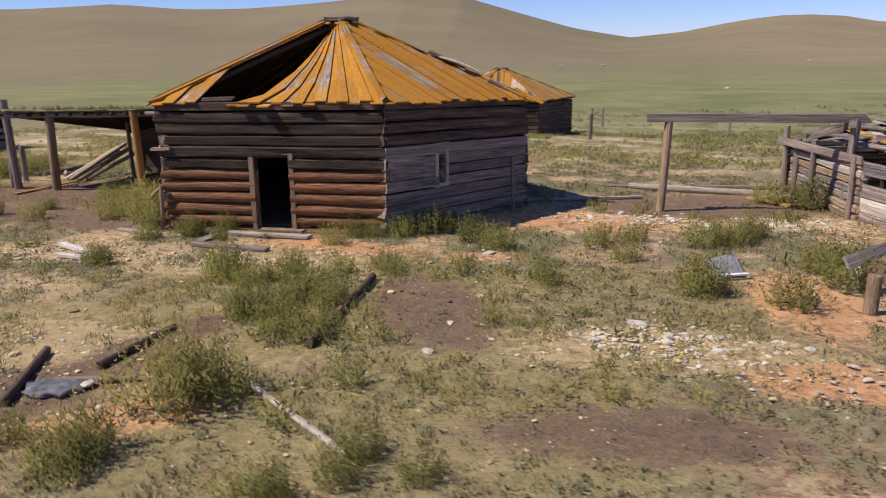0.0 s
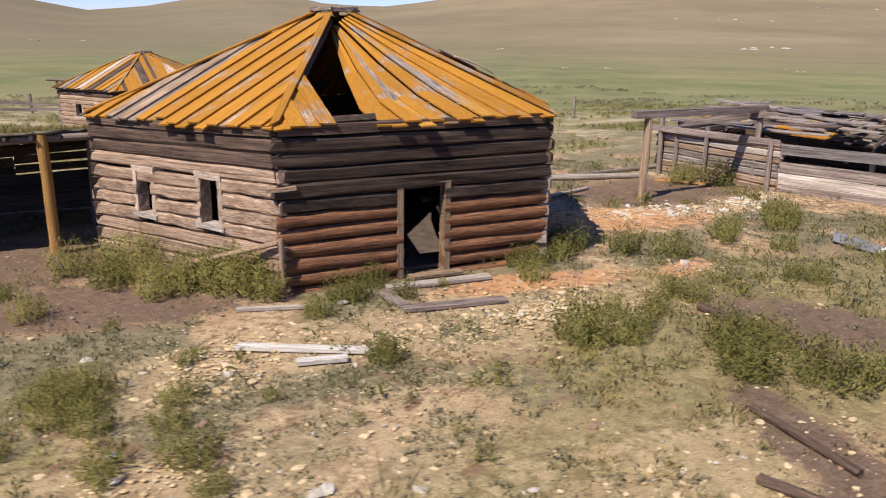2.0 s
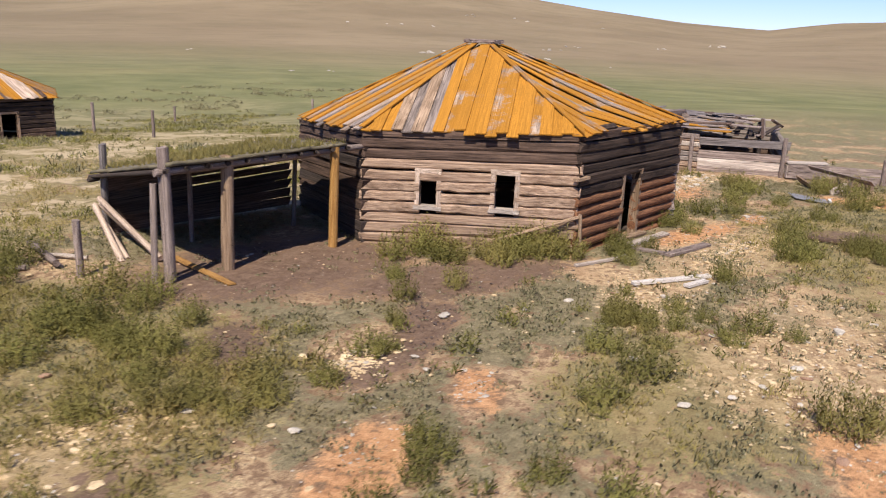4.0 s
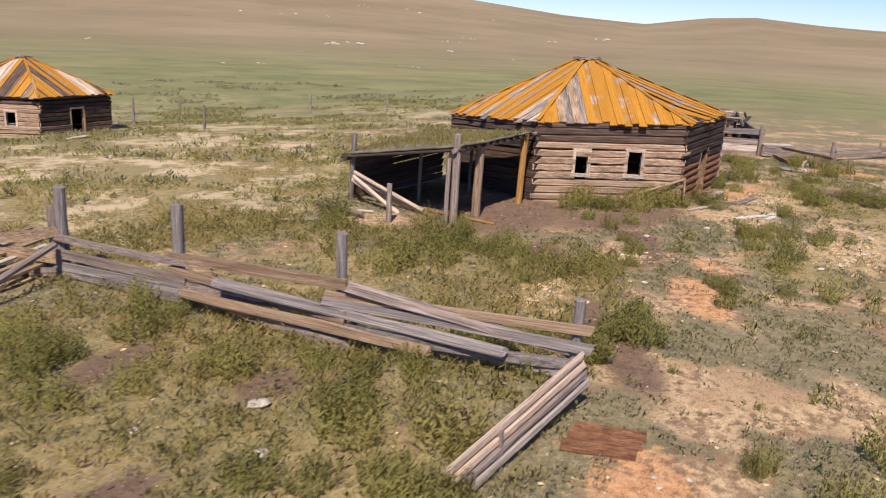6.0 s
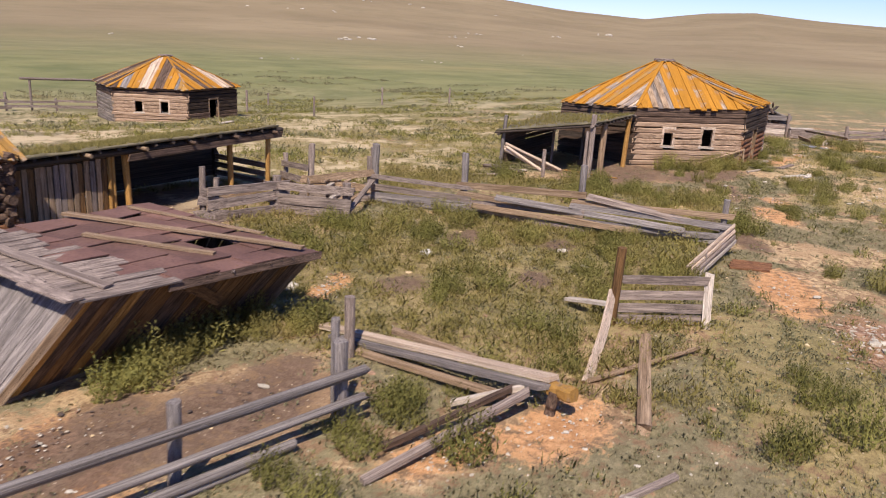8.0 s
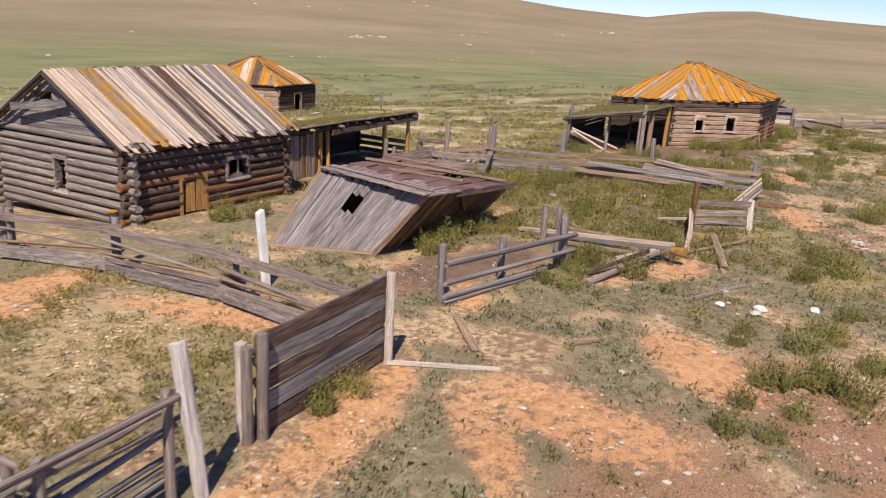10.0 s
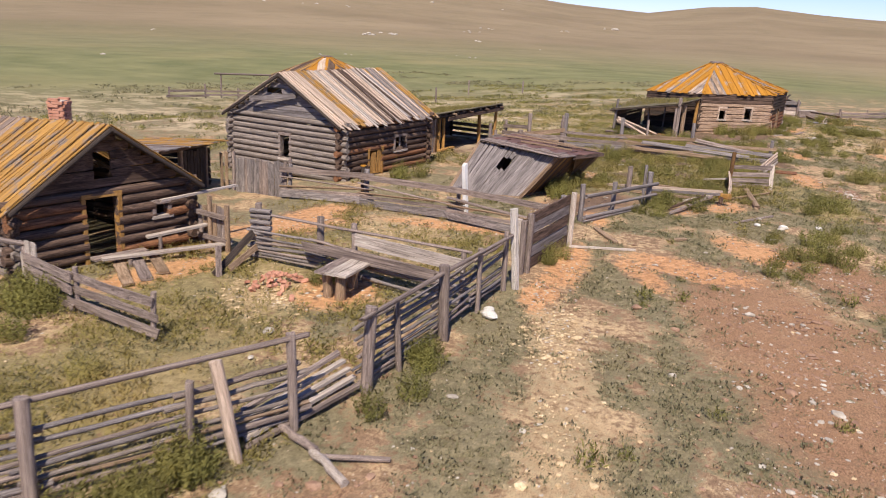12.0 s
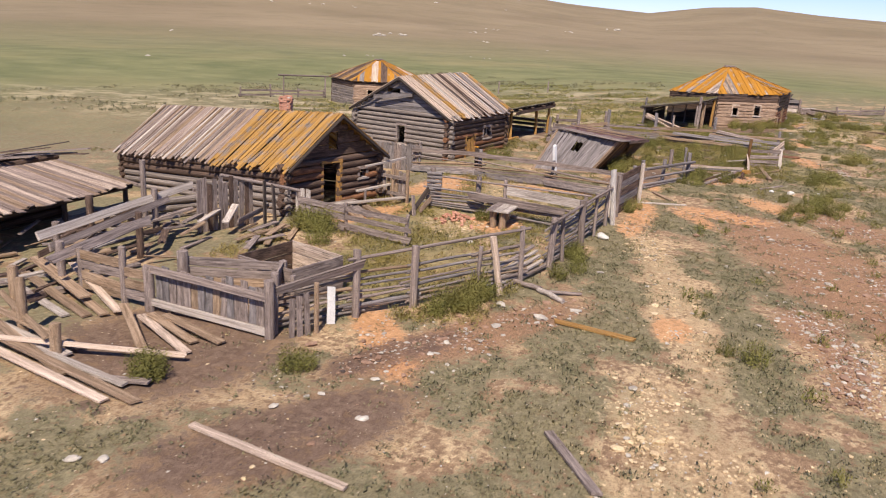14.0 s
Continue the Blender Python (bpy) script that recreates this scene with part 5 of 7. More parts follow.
# ---- gabled log houses ----
def gable_house(name, label, a, b, deep, z0, rows, size, ridge, mats, openings, over, eave_out, board, roof_pick, notch, gable_mat, gable_holes=(), sink_far=0.0):
    """Log walls on a plan a-b (gable) and deep, boarded gables, two slopes of loose boards."""
    A, B, D = Vector((*a, 0)), Vector((*b, 0)), Vector((*deep, 0))
    root = thing(name, *((A + B + D) / 2).xy, label, "house", "gabled log houses")
    plan = [A, B, B + D, A + D]
    wall_top = z0 + rows * size
    for k in range(4):
        p, q = plan[k], plan[(k + 1) % 4]
        holes = [o[1:5] for o in openings if o[0] == k]
        log_wall(root, p.xy, q.xy, z0 - (size / 2 if k % 2 else 0), rows, size, mats[k], holes, notch, fall=((0, 0), (0, sink_far), (sink_far, sink_far), (sink_far, 0))[k])
        for kk, u0, u1, lo, hi, what in openings:
            if kk == k:
                frame_of(root, p.xy, q.xy, u0, u1, lo, hi, OCHRE if what == "door" else GREY, what != "door", name=what)
    mid, half = (A + B) / 2, (B - A).length / 2
    across = (B - A).normalized()
    dn = D.normalized()
    rise = ridge - wall_top
    for end, s in ((0, -1), (1, 1)):
        n = int(rise / 0.2)
        for i in range(n):
            z, w = wall_top + (i + 0.5) * rise / n - sink_far * end, half * (1 - (i + 1.05) / n)
            c = mid + D * end
            spans = [(-w, w)]
            if end == 0:
                for u0, u1, lo, hi in gable_holes:
                    if lo < z < hi:
                        spans = [t for p, q in spans for t in ((p, min(q, u0)), (max(p, u1), q)) if t[1] - t[0] > 0.06]
            for p, q in spans:
                beam("gable_board", root, c + across * p + Vector((0, 0, z)) + dn * 0.02 * s, c + across * q + Vector((0, 0, z + RND.gauss(0, 0.01))) + dn * 0.02 * s, rise / n * 1.0, 0.06, gable_mat, "plank", dn * s)
    r0, r1 = mid - dn * over + Vector((0, 0, ridge)), mid + D + dn * over + Vector((0, 0, ridge - sink_far))
    beam("ridge_pole", root, r0 - Vector((0, 0, 0.12)), r1 - Vector((0, 0, 0.12)), 0.16, 0, DARK, "log")
    slope = rise / half
    for s in (-1, 1):
        drop = Vector((0, 0, -(slope * (half + eave_out))))
        for f in (0.0, 0.33, 0.66, 1.0):
            p = lerp(r0, r1, f) - Vector((0, 0, 0.1))
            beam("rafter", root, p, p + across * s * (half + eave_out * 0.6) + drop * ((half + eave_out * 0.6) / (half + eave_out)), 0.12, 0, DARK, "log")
        n = int((r1 - r0).length / board)
        face = (drop + across * s * (half + eave_out)).cross(dn)
        face = face if face.z > 0 else -face
        face.normalize()
        for layer in (0, 1):
            for i in range(n):
                f = (i + 0.5 + 0.5 * layer) / n
                if f > 1:
                    continue
                mat = roof_pick(f, s, layer)
                if mat is None:
                    continue
                p = lerp(r0, r1, f) + face * (0.01 + 0.035 * layer + RND.uniform(0, 0.012)) + across * s * RND.uniform(-0.05, 0.05)
                e = lerp(r0, r1, f + RND.gauss(0, 0.004 if not layer else 0.014)) + across * s * (half + eave_out) + drop
                e += (e - p).normalized() * RND.uniform(-0.32, 0.14) + face * (0.01 + 0.035 * layer + RND.uniform(0, 0.012))
                beam("roof_board", root, p, e, board * RND.uniform(0.8, 1.0), 0.025, mat, "plank", face)
    return root


def pick_house(f, s, layer):
    if layer and RND.random() < 0.5:
        return None
    if 0.15 < f < 0.23 or f > 0.94:
        return ROOF_BARN
    if layer:
        return RND.choice((PEACH, PEACH, PALE, BLUE_GREY, DARK_LOG))
    return RND.choice((PEACH, PEACH, ROOF_GREY, BLUE_GREY, ROOF_BROWN) if f > 0.4 else (PEACH, PEACH, PEACH, PALE, ROOF_GREY))


def pick_barn(f, s, layer):
    if layer and RND.random() < 0.45:
        return None
    return ROOF_BARN if f < 0.40 else RND.choice((ROOF_BROWN, ROOF_BROWN, ROOF_BROWN, GREY, TAN, PALE))


house = gable_house("log_house", "grey log house with bleached board gable roof and open windows", (-36.3, 39.5), (-37.15, 33.75), (6.0, -1.27), -0.02, 10, 0.25, 4.2,
                    ((GREY_LOG,), (DARK_LOG, DARK_LOG, RED_LOG), (DARK_LOG,), (GREY_LOG,)),
                    ((0, 2.75, 3.2, 0.7, 1.65, "window"), (1, 3.55, 4.35, 0.98, 1.55, "window"), (1, 1.75, 2.6, -0.3, 1.15, "door")), 0.35, 0.4, 0.15, pick_house, 0.28, BLUE_GREY, ((-0.9, -0.1, 3.25, 3.5),))
beam("gable_prop", house, (-36.9, 38.2, 3.05), (-37.05, 35.9, 3.35), 0.22, 0.05, BLUE_GREY, "plank", (-1, 0, 0))
boards_up(house, (-35.35, 33.3, 0), (-34.6, 33.14, 0), (0.95, 1.1), OCHRE, 0.18, name="door_board", low=0.1)
beam("glazing_bar", house, (-33.15, 32.95, 0.98), (-33.15, 32.95, 1.55), 0.06, 0.05, PALE, "plank", (0, 1, 0))
gable_house("log_house", "long brown log house with lichen-yellow and grey board roof", (-52.35, 34.15), (-47.95, 32.75), (3.25, 9.9), 0.2, 8, 0.26, 3.85,
            ((RED_LOG, DARK_LOG), (DARK_LOG,), (DARK_LOG,), (GREY_LOG, DARK_LOG)),
            ((0, 1.72, 2.55, -0.3, 2.05, "door"), (0, 3.6, 3.95, 1.35, 1.65, "window")), 0.45, 0.35, 0.15, pick_barn, 0.22, DARK_LOG, ((-0.3, 0.15, 2.5, 3.1),), 0.95)
chimney = thing("brick_chimney", -48.45, 36.5, "short red brick chimney stack on the board roof", "chimney", z=3.3)
brick = bmesh.new()
bmesh.ops.create_cube(brick, size=1.0)
bmesh.ops.bevel(brick, geom=brick.edges[:], offset=0.04, segments=1, affect="EDGES")
brick = mesh_of(brick, "brick", BRICK)
for j in range(11):
    for i in range(4):
        ang = i * math.pi / 2 + 0.32
        c = Vector((-48.45, 36.5, 3.22 + 0.082 * j)) + Matrix.Rotation(ang, 3, "Z") @ Vector((0.17 if not (j in (8, 9)) else 0.20, 0.06 if j % 2 else -0.06, 0))
        if j == 10 and i % 2:
            continue
        put("brick", brick, Matrix.LocRotScale(c, Euler((0, 0, ang + RND.gauss(0, 0.02))), (0.12, 0.30, 0.074)), chimney)
core = bmesh.new()
bmesh.ops.create_cube(core, size=1.0, matrix=Matrix.LocRotScale((-48.45, 36.5, 3.62), Euler((0, 0, 0.32)), (0.36, 0.36, 0.8)))
part("mortar_core", core, STONE, chimney)

# Porch of the long house: planks, a low rail, steps.
porch = thing("plank_porch", -50.0, 32.4, "loose plank porch and low rail before the doorway", "porch")
for x0, y0, z0, x1, y1, z1, w, mat in ((-51.7, 31.5, 0.06, -50.5, 32.9, 0.12, 0.3, TAN), (-51.2, 31.4, 0.05, -50.1, 32.7, 0.14, 0.3, GREY), (-50.6, 31.4, 0.06, -49.6, 32.6, 0.12, 0.28, TAN), (-51.0, 32.9, 0.28, -48.0, 31.3, 0.22, 0.22, PALE),
                                       (-49.6, 32.75, 0.55, -47.4, 32.0, 0.62, 0.18, PALE), (-50.9, 33.3, 0.2, -49.6, 32.8, 0.2, 0.3, GREY), (-49.2, 32.6, 1.45, -46.6, 32.1, 1.5, 0.1, PALE)):
    beam("board", porch, at_ground(x0, y0, z0), at_ground(x1, y1, z1), w, 0.06, mat)
for x, y, h in ((-49.4, 32.5, 0.55), (-47.6, 31.95, 0.6), (-50.5, 32.5, 0.2)):
    post(porch, x, y, h, 0.12, GREY)

# Low shed between the two houses.
low_shed = thing("low_shed", -43.2, 38.3, "low dark shed with sagging board roof and open bays", "shed")
for x, y, h in ((-46.4, 37.5, 1.75), (-44.1, 37.7, 1.75), (-41.8, 37.9, 1.75), (-40.1, 38.1, 1.7), (-45.8, 40.3, 1.6), (-40.4, 40.5, 1.5)):
    post(low_shed, x, y, h, 0.2, TAN)
for i in range(34):
    x = -46.9 + 0.21 * i
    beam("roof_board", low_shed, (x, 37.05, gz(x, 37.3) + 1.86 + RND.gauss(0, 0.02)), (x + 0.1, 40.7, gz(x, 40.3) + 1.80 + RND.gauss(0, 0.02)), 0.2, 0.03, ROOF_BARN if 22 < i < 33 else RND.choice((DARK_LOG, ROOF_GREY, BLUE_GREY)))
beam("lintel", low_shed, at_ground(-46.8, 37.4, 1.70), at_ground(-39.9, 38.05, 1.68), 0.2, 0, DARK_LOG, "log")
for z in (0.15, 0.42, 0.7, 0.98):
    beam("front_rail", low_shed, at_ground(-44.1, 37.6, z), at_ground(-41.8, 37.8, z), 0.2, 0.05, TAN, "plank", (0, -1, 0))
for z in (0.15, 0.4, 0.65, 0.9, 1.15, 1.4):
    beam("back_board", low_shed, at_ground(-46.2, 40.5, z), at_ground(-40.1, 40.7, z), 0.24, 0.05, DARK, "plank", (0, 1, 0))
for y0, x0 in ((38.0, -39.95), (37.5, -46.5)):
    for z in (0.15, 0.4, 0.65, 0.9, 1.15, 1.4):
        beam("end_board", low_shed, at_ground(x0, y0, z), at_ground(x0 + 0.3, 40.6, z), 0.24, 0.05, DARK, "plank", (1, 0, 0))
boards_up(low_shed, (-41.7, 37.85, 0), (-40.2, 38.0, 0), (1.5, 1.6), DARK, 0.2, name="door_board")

# Tall plank screen and rail fences of the inner yard.
screen = thing("plank_screen", -40.9, 35.0, "tall ragged screen of upright grey planks", "fence", "inner yard fences")
boards_up(screen, (-40.6, 36.35, 0), (-41.18, 33.8, 0), (1.12, 1.36), (BLUE_GREY, GREY, BLUE_GREY), 0.15, gap=-0.015)
boards_up(screen, (-40.3, 37.3, 0), (-40.5, 36.75, 0), (1.25, 1.5), (TAN, OCHRE, GREY), 0.2)
for z in (0.3, 0.95):
    beam("rail", screen, at_ground(-40.22, 37.3, z), at_ground(-41.05, 33.8, z + 0.05), 0.12, 0.05, GREY, "plank", (-1, 0, 0))
for x, y, h in ((-40.45, 36.55, 1.5), (-41.1, 33.7, 1.4)):
    post(screen, x, y, h, 0.15, GREY)
gatelet = thing("plank_gate", -48.0, 32.0, "plank gate of bleached uprights hung beside the house", "gate")
boards_up(gatelet, (-47.75, 32.7, 0), (-48.1, 31.4, 0), (1.0, 1.25), (GREY, TAN, GREY), 0.17)
for z in (0.3, 0.95):
    beam("rail", gatelet, at_ground(-47.85, 32.75, z), at_ground(-48.25, 31.3, z), 0.14, 0.05, GREY, "plank", (-1, -0.3, 0))
for x, y, h in ((-47.7, 32.75, 1.7), (-48.2, 31.3, 1.3), (-48.0, 32.0, 1.45)):
    post(gatelet, x, y, h, 0.15, TAN)

inner_rails = thing("board_fence", -41.2, 30.0, "rail fence of long warped grey planks with wide gaps", "fence", "inner yard fences")
RUN = ((-41.2, 33.7, 1.25, 0.14), (-41.0, 30.7, 1.3, 0.2), (-41.5, 27.2, 1.2, 0.16), (-42.6, 23.55, 1.5, 0.2))
for x, y, h, d in RUN:
    post(inner_rails, x, y, h, d, BLUE_GREY, (RND.gauss(0, 0.05), RND.gauss(0, 0.05)))
for (x0, y0, h0, d0), (x1, y1, h1, d1) in zip(RUN, RUN[1:]):
    for z0, z1, w, t, mat, kind in ((1.08, 1.05, 0.2, 0.05, GREY, "warped"), (0.18, 0.2, 0.27, 0.05, BLUE_GREY, "warped"), (0.78, 0.55, 0.1, 0.06, GREY, "pole"), (0.5, 0.62, 0.1, 0.06, TAN, "pole"), (0.36, 0.40, 0.11, 0.05, GREY, "warped")):
        beam("rail", inner_rails, at_ground(x0 - 0.12, y0 + 0.3, z0 + RND.gauss(0, 0.03)), at_ground(x1 - 0.12, y1 - 0.3, z1 + RND.gauss(0, 0.03)), w, t, mat, kind, (-1, 0, 0))
white = thing("painted_post", -40.2, 27.3, "whitewashed square post behind the fence", "post")
post(white, -40.2, 27.3, 1.7, 0.15, WHITEWASH, (-0.02, 0.14), "plank")
tip = thing("lichen_post", -40.7, 30.9, "short post with lichen-orange cut top", "post")
post(tip, -40.7, 31.0, 1.35, 0.22, DARK)
beam("cut_top", tip, at_ground(-40.7, 31.0, 1.34), at_ground(-40.7, 31.0, 1.38), 0.24, 0.22, ROOF_GOLD, "log")

panel = thing("board_fence", -43.7, 23.65, "solid panel of dark boards on split double posts", "fence", "inner yard fences")
for z in (0.18, 0.5, 0.82, 1.14, 1.42):
    beam("board", panel, at_ground(-46.0, 23.7, z), at_ground(-42.75, 23.28, z + 0.02), 0.29, 0.05, RND.choice((DARK_LOG, BLUE_GREY, DARK_LOG)), "plank", (0, -1, 0))
for x, y, h, mat in ((-45.95, 23.62, 1.6, GREY), (-46.15, 23.75, 1.45, GREY), (-46.05, 23.9, 1.45, PALE), (-42.78, 23.16, 1.66, PALE)):
    post(panel, x, y, h, 0.18, mat)

pole_fence = fence("pole_fence", "fence of many thin grey poles between stout posts", ((-47.7, 23.75, 1.5, 0.14), (-49.4, 23.85, 1.5, 0.13), (-51.3, 23.95, 1.6, 0.24), (-53.0, 24.15, 1.4, 0.13), (-54.05, 24.3, 1.55, 0.22)), (0.1, 0.22, 0.34, 0.47, 0.6, 0.74, 0.88, 1.02, 1.2), (GREY_LOG, GREY, BLUE_GREY), "roadside fences", "pole", 0.075, 0.05, GREY, 0.06, 1, sag=0.04)
beam("top_pole", pole_fence, at_ground(-54.4, 24.25, 1.45), at_ground(-47.4, 23.62, 1.42), 0.1, 0, GREY, "pole")
post(pole_fence, -47.45, 23.5, 2.05, 0.17, BONE, (-0.12, 0.16), "balk")
rails = fence("pole_fence", "roadside fence of grey rails with leaning posts", ((-55.73, 24.71, 1.6, 0.15), (-57.2, 25.5, 1.3, 0.12), (-58.91, 26.54, 1.55, 0.2), (-60.2, 27.44, 1.62, 0.2), (-61.95, 28.5, 1.4, 0.2)), (0.12, 0.26, 0.4, 0.55, 0.7, 0.86, 1.05), (GREY_LOG, GREY, BLUE_GREY, TAN), "roadside fences", "pole", 0.09, 0.05, GREY, 0.08, 1, sag=0.04)
beam("top_pole", rails, at_ground(-55.5, 24.6, 1.52), at_ground(-60.4, 27.55, 1.42), 0.09, 0, GREY, "log")
post(rails, -56.89, 24.92, 1.52, 0.19, PEACH, (-0.03, 0.3))
beam("cross_board", rails, at_ground(-62.1, 28.45, 1.0), at_ground(-60.1, 27.3, 1.3), 0.2, 0.05, GREY, "plank", (0.6, -1, 0))
beam("white_board", rails, at_ground(-60.86, 27.72, 0.0), at_ground(-60.78, 27.76, 0.86), 0.19, 0.04, WHITEWASH, "plank", (-0.8, -0.6, 0))
wing = thing("rail_bundle", -55.0, 25.2, "bundle of split rails slipped from the fence", "rails")
for k in range(5):
    beam("rail", wing, at_ground(-56.6 + 0.15 * k, 25.0 + 0.12 * k, 0.06 + 0.05 * k), at_ground(-54.15, 24.4 + 0.1 * k, 0.15 + 0.13 * k), 0.1, 0.06, RND.choice((GREY, PALE)))
bent = thing("bent_branch", -56.3, 24.2, "bleached forked branch on the verge", "branch")
beam("branch", bent, at_ground(-55.87, 24.84, 0.1), at_ground(-56.35, 24.0, 0.12), 0.14, 0, GREY, "pole")
beam("branch", bent, at_ground(-56.3, 24.1, 0.12), at_ground(-56.76, 23.3, 0.07), 0.15, 0, PALE, "pole")
beam("branch", bent, at_ground(-56.4, 23.9, 0.12), at_ground(-55.95, 23.0, 0.06), 0.09, 0, GREY, "log")

inner = fence("board_fence", "inner yard fence of poles and wide bleached boards", ((-48.3, 30.2, 1.5, 0.2), (-48.42, 28.4, 1.4, 0.2), (-48.75, 27.2, 1.45, 0.16), (-49.42, 24.25, 1.35, 0.14)), (0.1, 0.2, 0.3, 0.41, 0.52, 0.64, 0.76), (GREY_LOG, GREY, BLUE_GREY), "inner yard fences", "pole", 0.09, 0.05, GREY, 0.05, 1)
beam("top_pole", inner, at_ground(-48.25, 30.3, 1.22), at_ground(-49.45, 24.1, 1.38), 0.07, 0, GREY, "pole")
beam("wide_board", inner, at_ground(-48.85, 28.6, 0.72), at_ground(-49.42, 24.9, 0.70), 0.26, 0.05, GREY, "plank", (-1, -0.15, 0))
beam("wide_board", inner, at_ground(-48.92, 27.15, 1.10), at_ground(-49.5, 24.2, 1.06), 0.32, 0.05, PALE, "plank", (-1, -0.2, 0))
for k in range(9):
    beam("stub", inner, at_ground(-48.42 + 0.04 * (k % 2), 30.42, 0.12 + 0.15 * k), at_ground(-48.34, 29.85, 0.12 + 0.15 * k), 0.14, 0, BLUE_GREY, "log")
cross = thing("crossed_planks", -49.0, 30.0, "crossed grey planks leaning at the yard corner", "planks")
beam("board", cross, at_ground(-50.1, 30.35, 0.02), at_ground(-48.5, 30.3, 0.75), 0.18, 0.05, DARK, "plank", (-0.3, -1, 0.3))
beam("board", cross, at_ground(-50.1, 30.2, 0.0), at_ground(-49.9, 30.35, 0.72), 0.16, 0.05, GREY, "plank", (-0.3, -1, 0))
beam("board", cross, at_ground(-49.8, 30.1, 0.15), at_ground(-48.5, 30.2, 0.38), 0.16, 0.05, TAN, "plank", (-0.3, -1, 0.3))

bench = thing("plank_bench", -49.5, 27.2, "plank bench on stout log stumps", "bench")
for k in range(3):
    beam("seat_board", bench, at_ground(-50.38, 26.76 + 0.27 * k, 0.64), at_ground(-48.98, 26.74 + 0.28 * k, 0.64), 0.27, 0.055, PALE if k < 2 else GREY)
for x, y in ((-50.12, 26.9), (-50.08, 27.25), (-49.2, 27.05)):
    post(bench, x, y, 0.63, 0.26, TAN, name="leg")
bricks = thing("brick_heap", -49.9, 28.6, "heap of broken red bricks in the weeds", "bricks")
for i in range(46):
    r, ang = abs(RND.gauss(0, 0.4)), RND.uniform(0, math.tau)
    x, y = -49.9 + 1.3 * r * math.cos(ang), 28.7 + r * math.sin(ang)
    put("brick", brick, Matrix.LocRotScale(at_ground(x, y, 0.05 + max(0, 0.22 - 0.4 * r)), Euler((RND.gauss(0, 0.4), RND.gauss(0, 0.4), RND.uniform(0, 6))), (0.10, RND.uniform(0.08, 0.22), 0.06)), bricks)

# ---- yard of the long house and the wrecked pens ----
fence("board_fence", "low grey board fence with leaning posts", ((-52.7, 33.2, 1.0, 0.3), (-53.45, 31.2, 1.0, 0.13), (-53.92, 28.92, 1.0, 0.13)), (0.2, 0.5, 0.78), GREY, "long house fences", wide=0.19, post_mat=GREY, face=1)
wall = thing("plank_screen", -55.0, 35.0, "tall screen of dark upright planks", "fence", "long house fences")
boards_up(wall, (-55.75, 35.25, 0), (-53.75, 34.5, 0), (1.5, 1.78), (GREY, DARK_LOG, GREY), 0.19)
beam("rail", wall, at_ground(-55.75, 35.35, 1.4), at_ground(-53.7, 34.6, 1.4), 0.14, 0.06, GREY, "plank", (0, 1, 0))
beam("long_pole", wall, at_ground(-54.7, 35.1, 1.75), at_ground(-52.65, 33.2, 1.0), 0.13, 0, GREY, "log")
boards_up(wall, (-52.75, 33.5, 0), (-52.95, 32.8, 0), (1.0, 1.15), PALE, 0.22)
for x0, y0, x1, y1, h in ((-54.3, 33.7, -53.7, 34.1, 1.45), (-54.0, 33.5, -53.5, 33.9, 1.3)):
    beam("prop", wall, at_ground(x0, y0, 0.0), at_ground(x1, y1, h), 0.16, 0.05, DARK, "plank", (0, -1, 0))
debris = thing("plank_heap", -56.0, 33.0, "scattered pale boards lying behind the screen", "planks")
for i in range(9):
    x, y, turn = RND.uniform(-57.5, -55.0), RND.uniform(32.0, 33.8), RND.uniform(-0.5, 0.5)
    beam("board", debris, at_ground(x, y, 0.06 + 0.02 * i), at_ground(x + 1.4 * math.cos(turn), y + 1.4 * math.sin(turn), 0.08 + 0.02 * i), 0.2, 0.03, RND.choice((PALE, TAN, GREY)))

corner_pen = thing("plank_pen", -62.4, 30.0, "pen corner of upright grey planks between two long rails", "pen")
boards_up(corner_pen, (-61.98, 31.55, 0), (-62.1, 28.65, 0), (0.98, 1.16), (BLUE_GREY, GREY, BLUE_GREY, TAN), 0.19, gap=-0.015)
for z in (0.38, 1.15):
    beam("rail", corner_pen, at_ground(-62.1, 31.75, z - 0.14), at_ground(-62.24, 28.45, z - 0.24), 0.17, 0.06, PALE if z < 1 else GREY, "plank", (-1, 0, 0))
for x, y, h, d in ((-62.2, 28.45, 1.3, 0.24), (-62.1, 31.65, 1.05, 0.24), (-61.95, 32.5, 1.35, 0.17), (-61.7, 34.0, 1.1, 0.16), (-61.2, 31.4, 1.25, 0.3), (-60.3, 29.3, 1.1, 0.2), (-61.0, 28.6, 1.05, 0.14)):
    post(corner_pen, x, y, h, d, GREY)
for (x0, y0), (x1, y1), zs in (((-61.95, 32.5), (-62.1, 31.6), (0.25, 0.5, 0.78)), ((-61.7, 34.1), (-61.95, 32.5), (0.2, 0.45, 0.7, 0.95)), ((-61.2, 31.5), (-60.3, 29.4), (0.5, 0.75, 1.0)), ((-60.3, 29.3), (-62.1, 28.6), (0.75, 1.0))):
    for z in zs:
        beam("rail", corner_pen, at_ground(x0, y0, z), at_ground(x1, y1, z + RND.gauss(0, 0.05)), 0.22, 0.045, RND.choice((GREY, GREY, TAN)), "plank", (-1, 0.1, 0))
boards_up(corner_pen, (-62.05, 28.1, 0), (-61.6, 27.78, 0), (0.85, 0.98), (GREY, TAN, GREY), 0.16)
post(corner_pen, -61.45, 27.75, 1.15, 0.13, TAN)
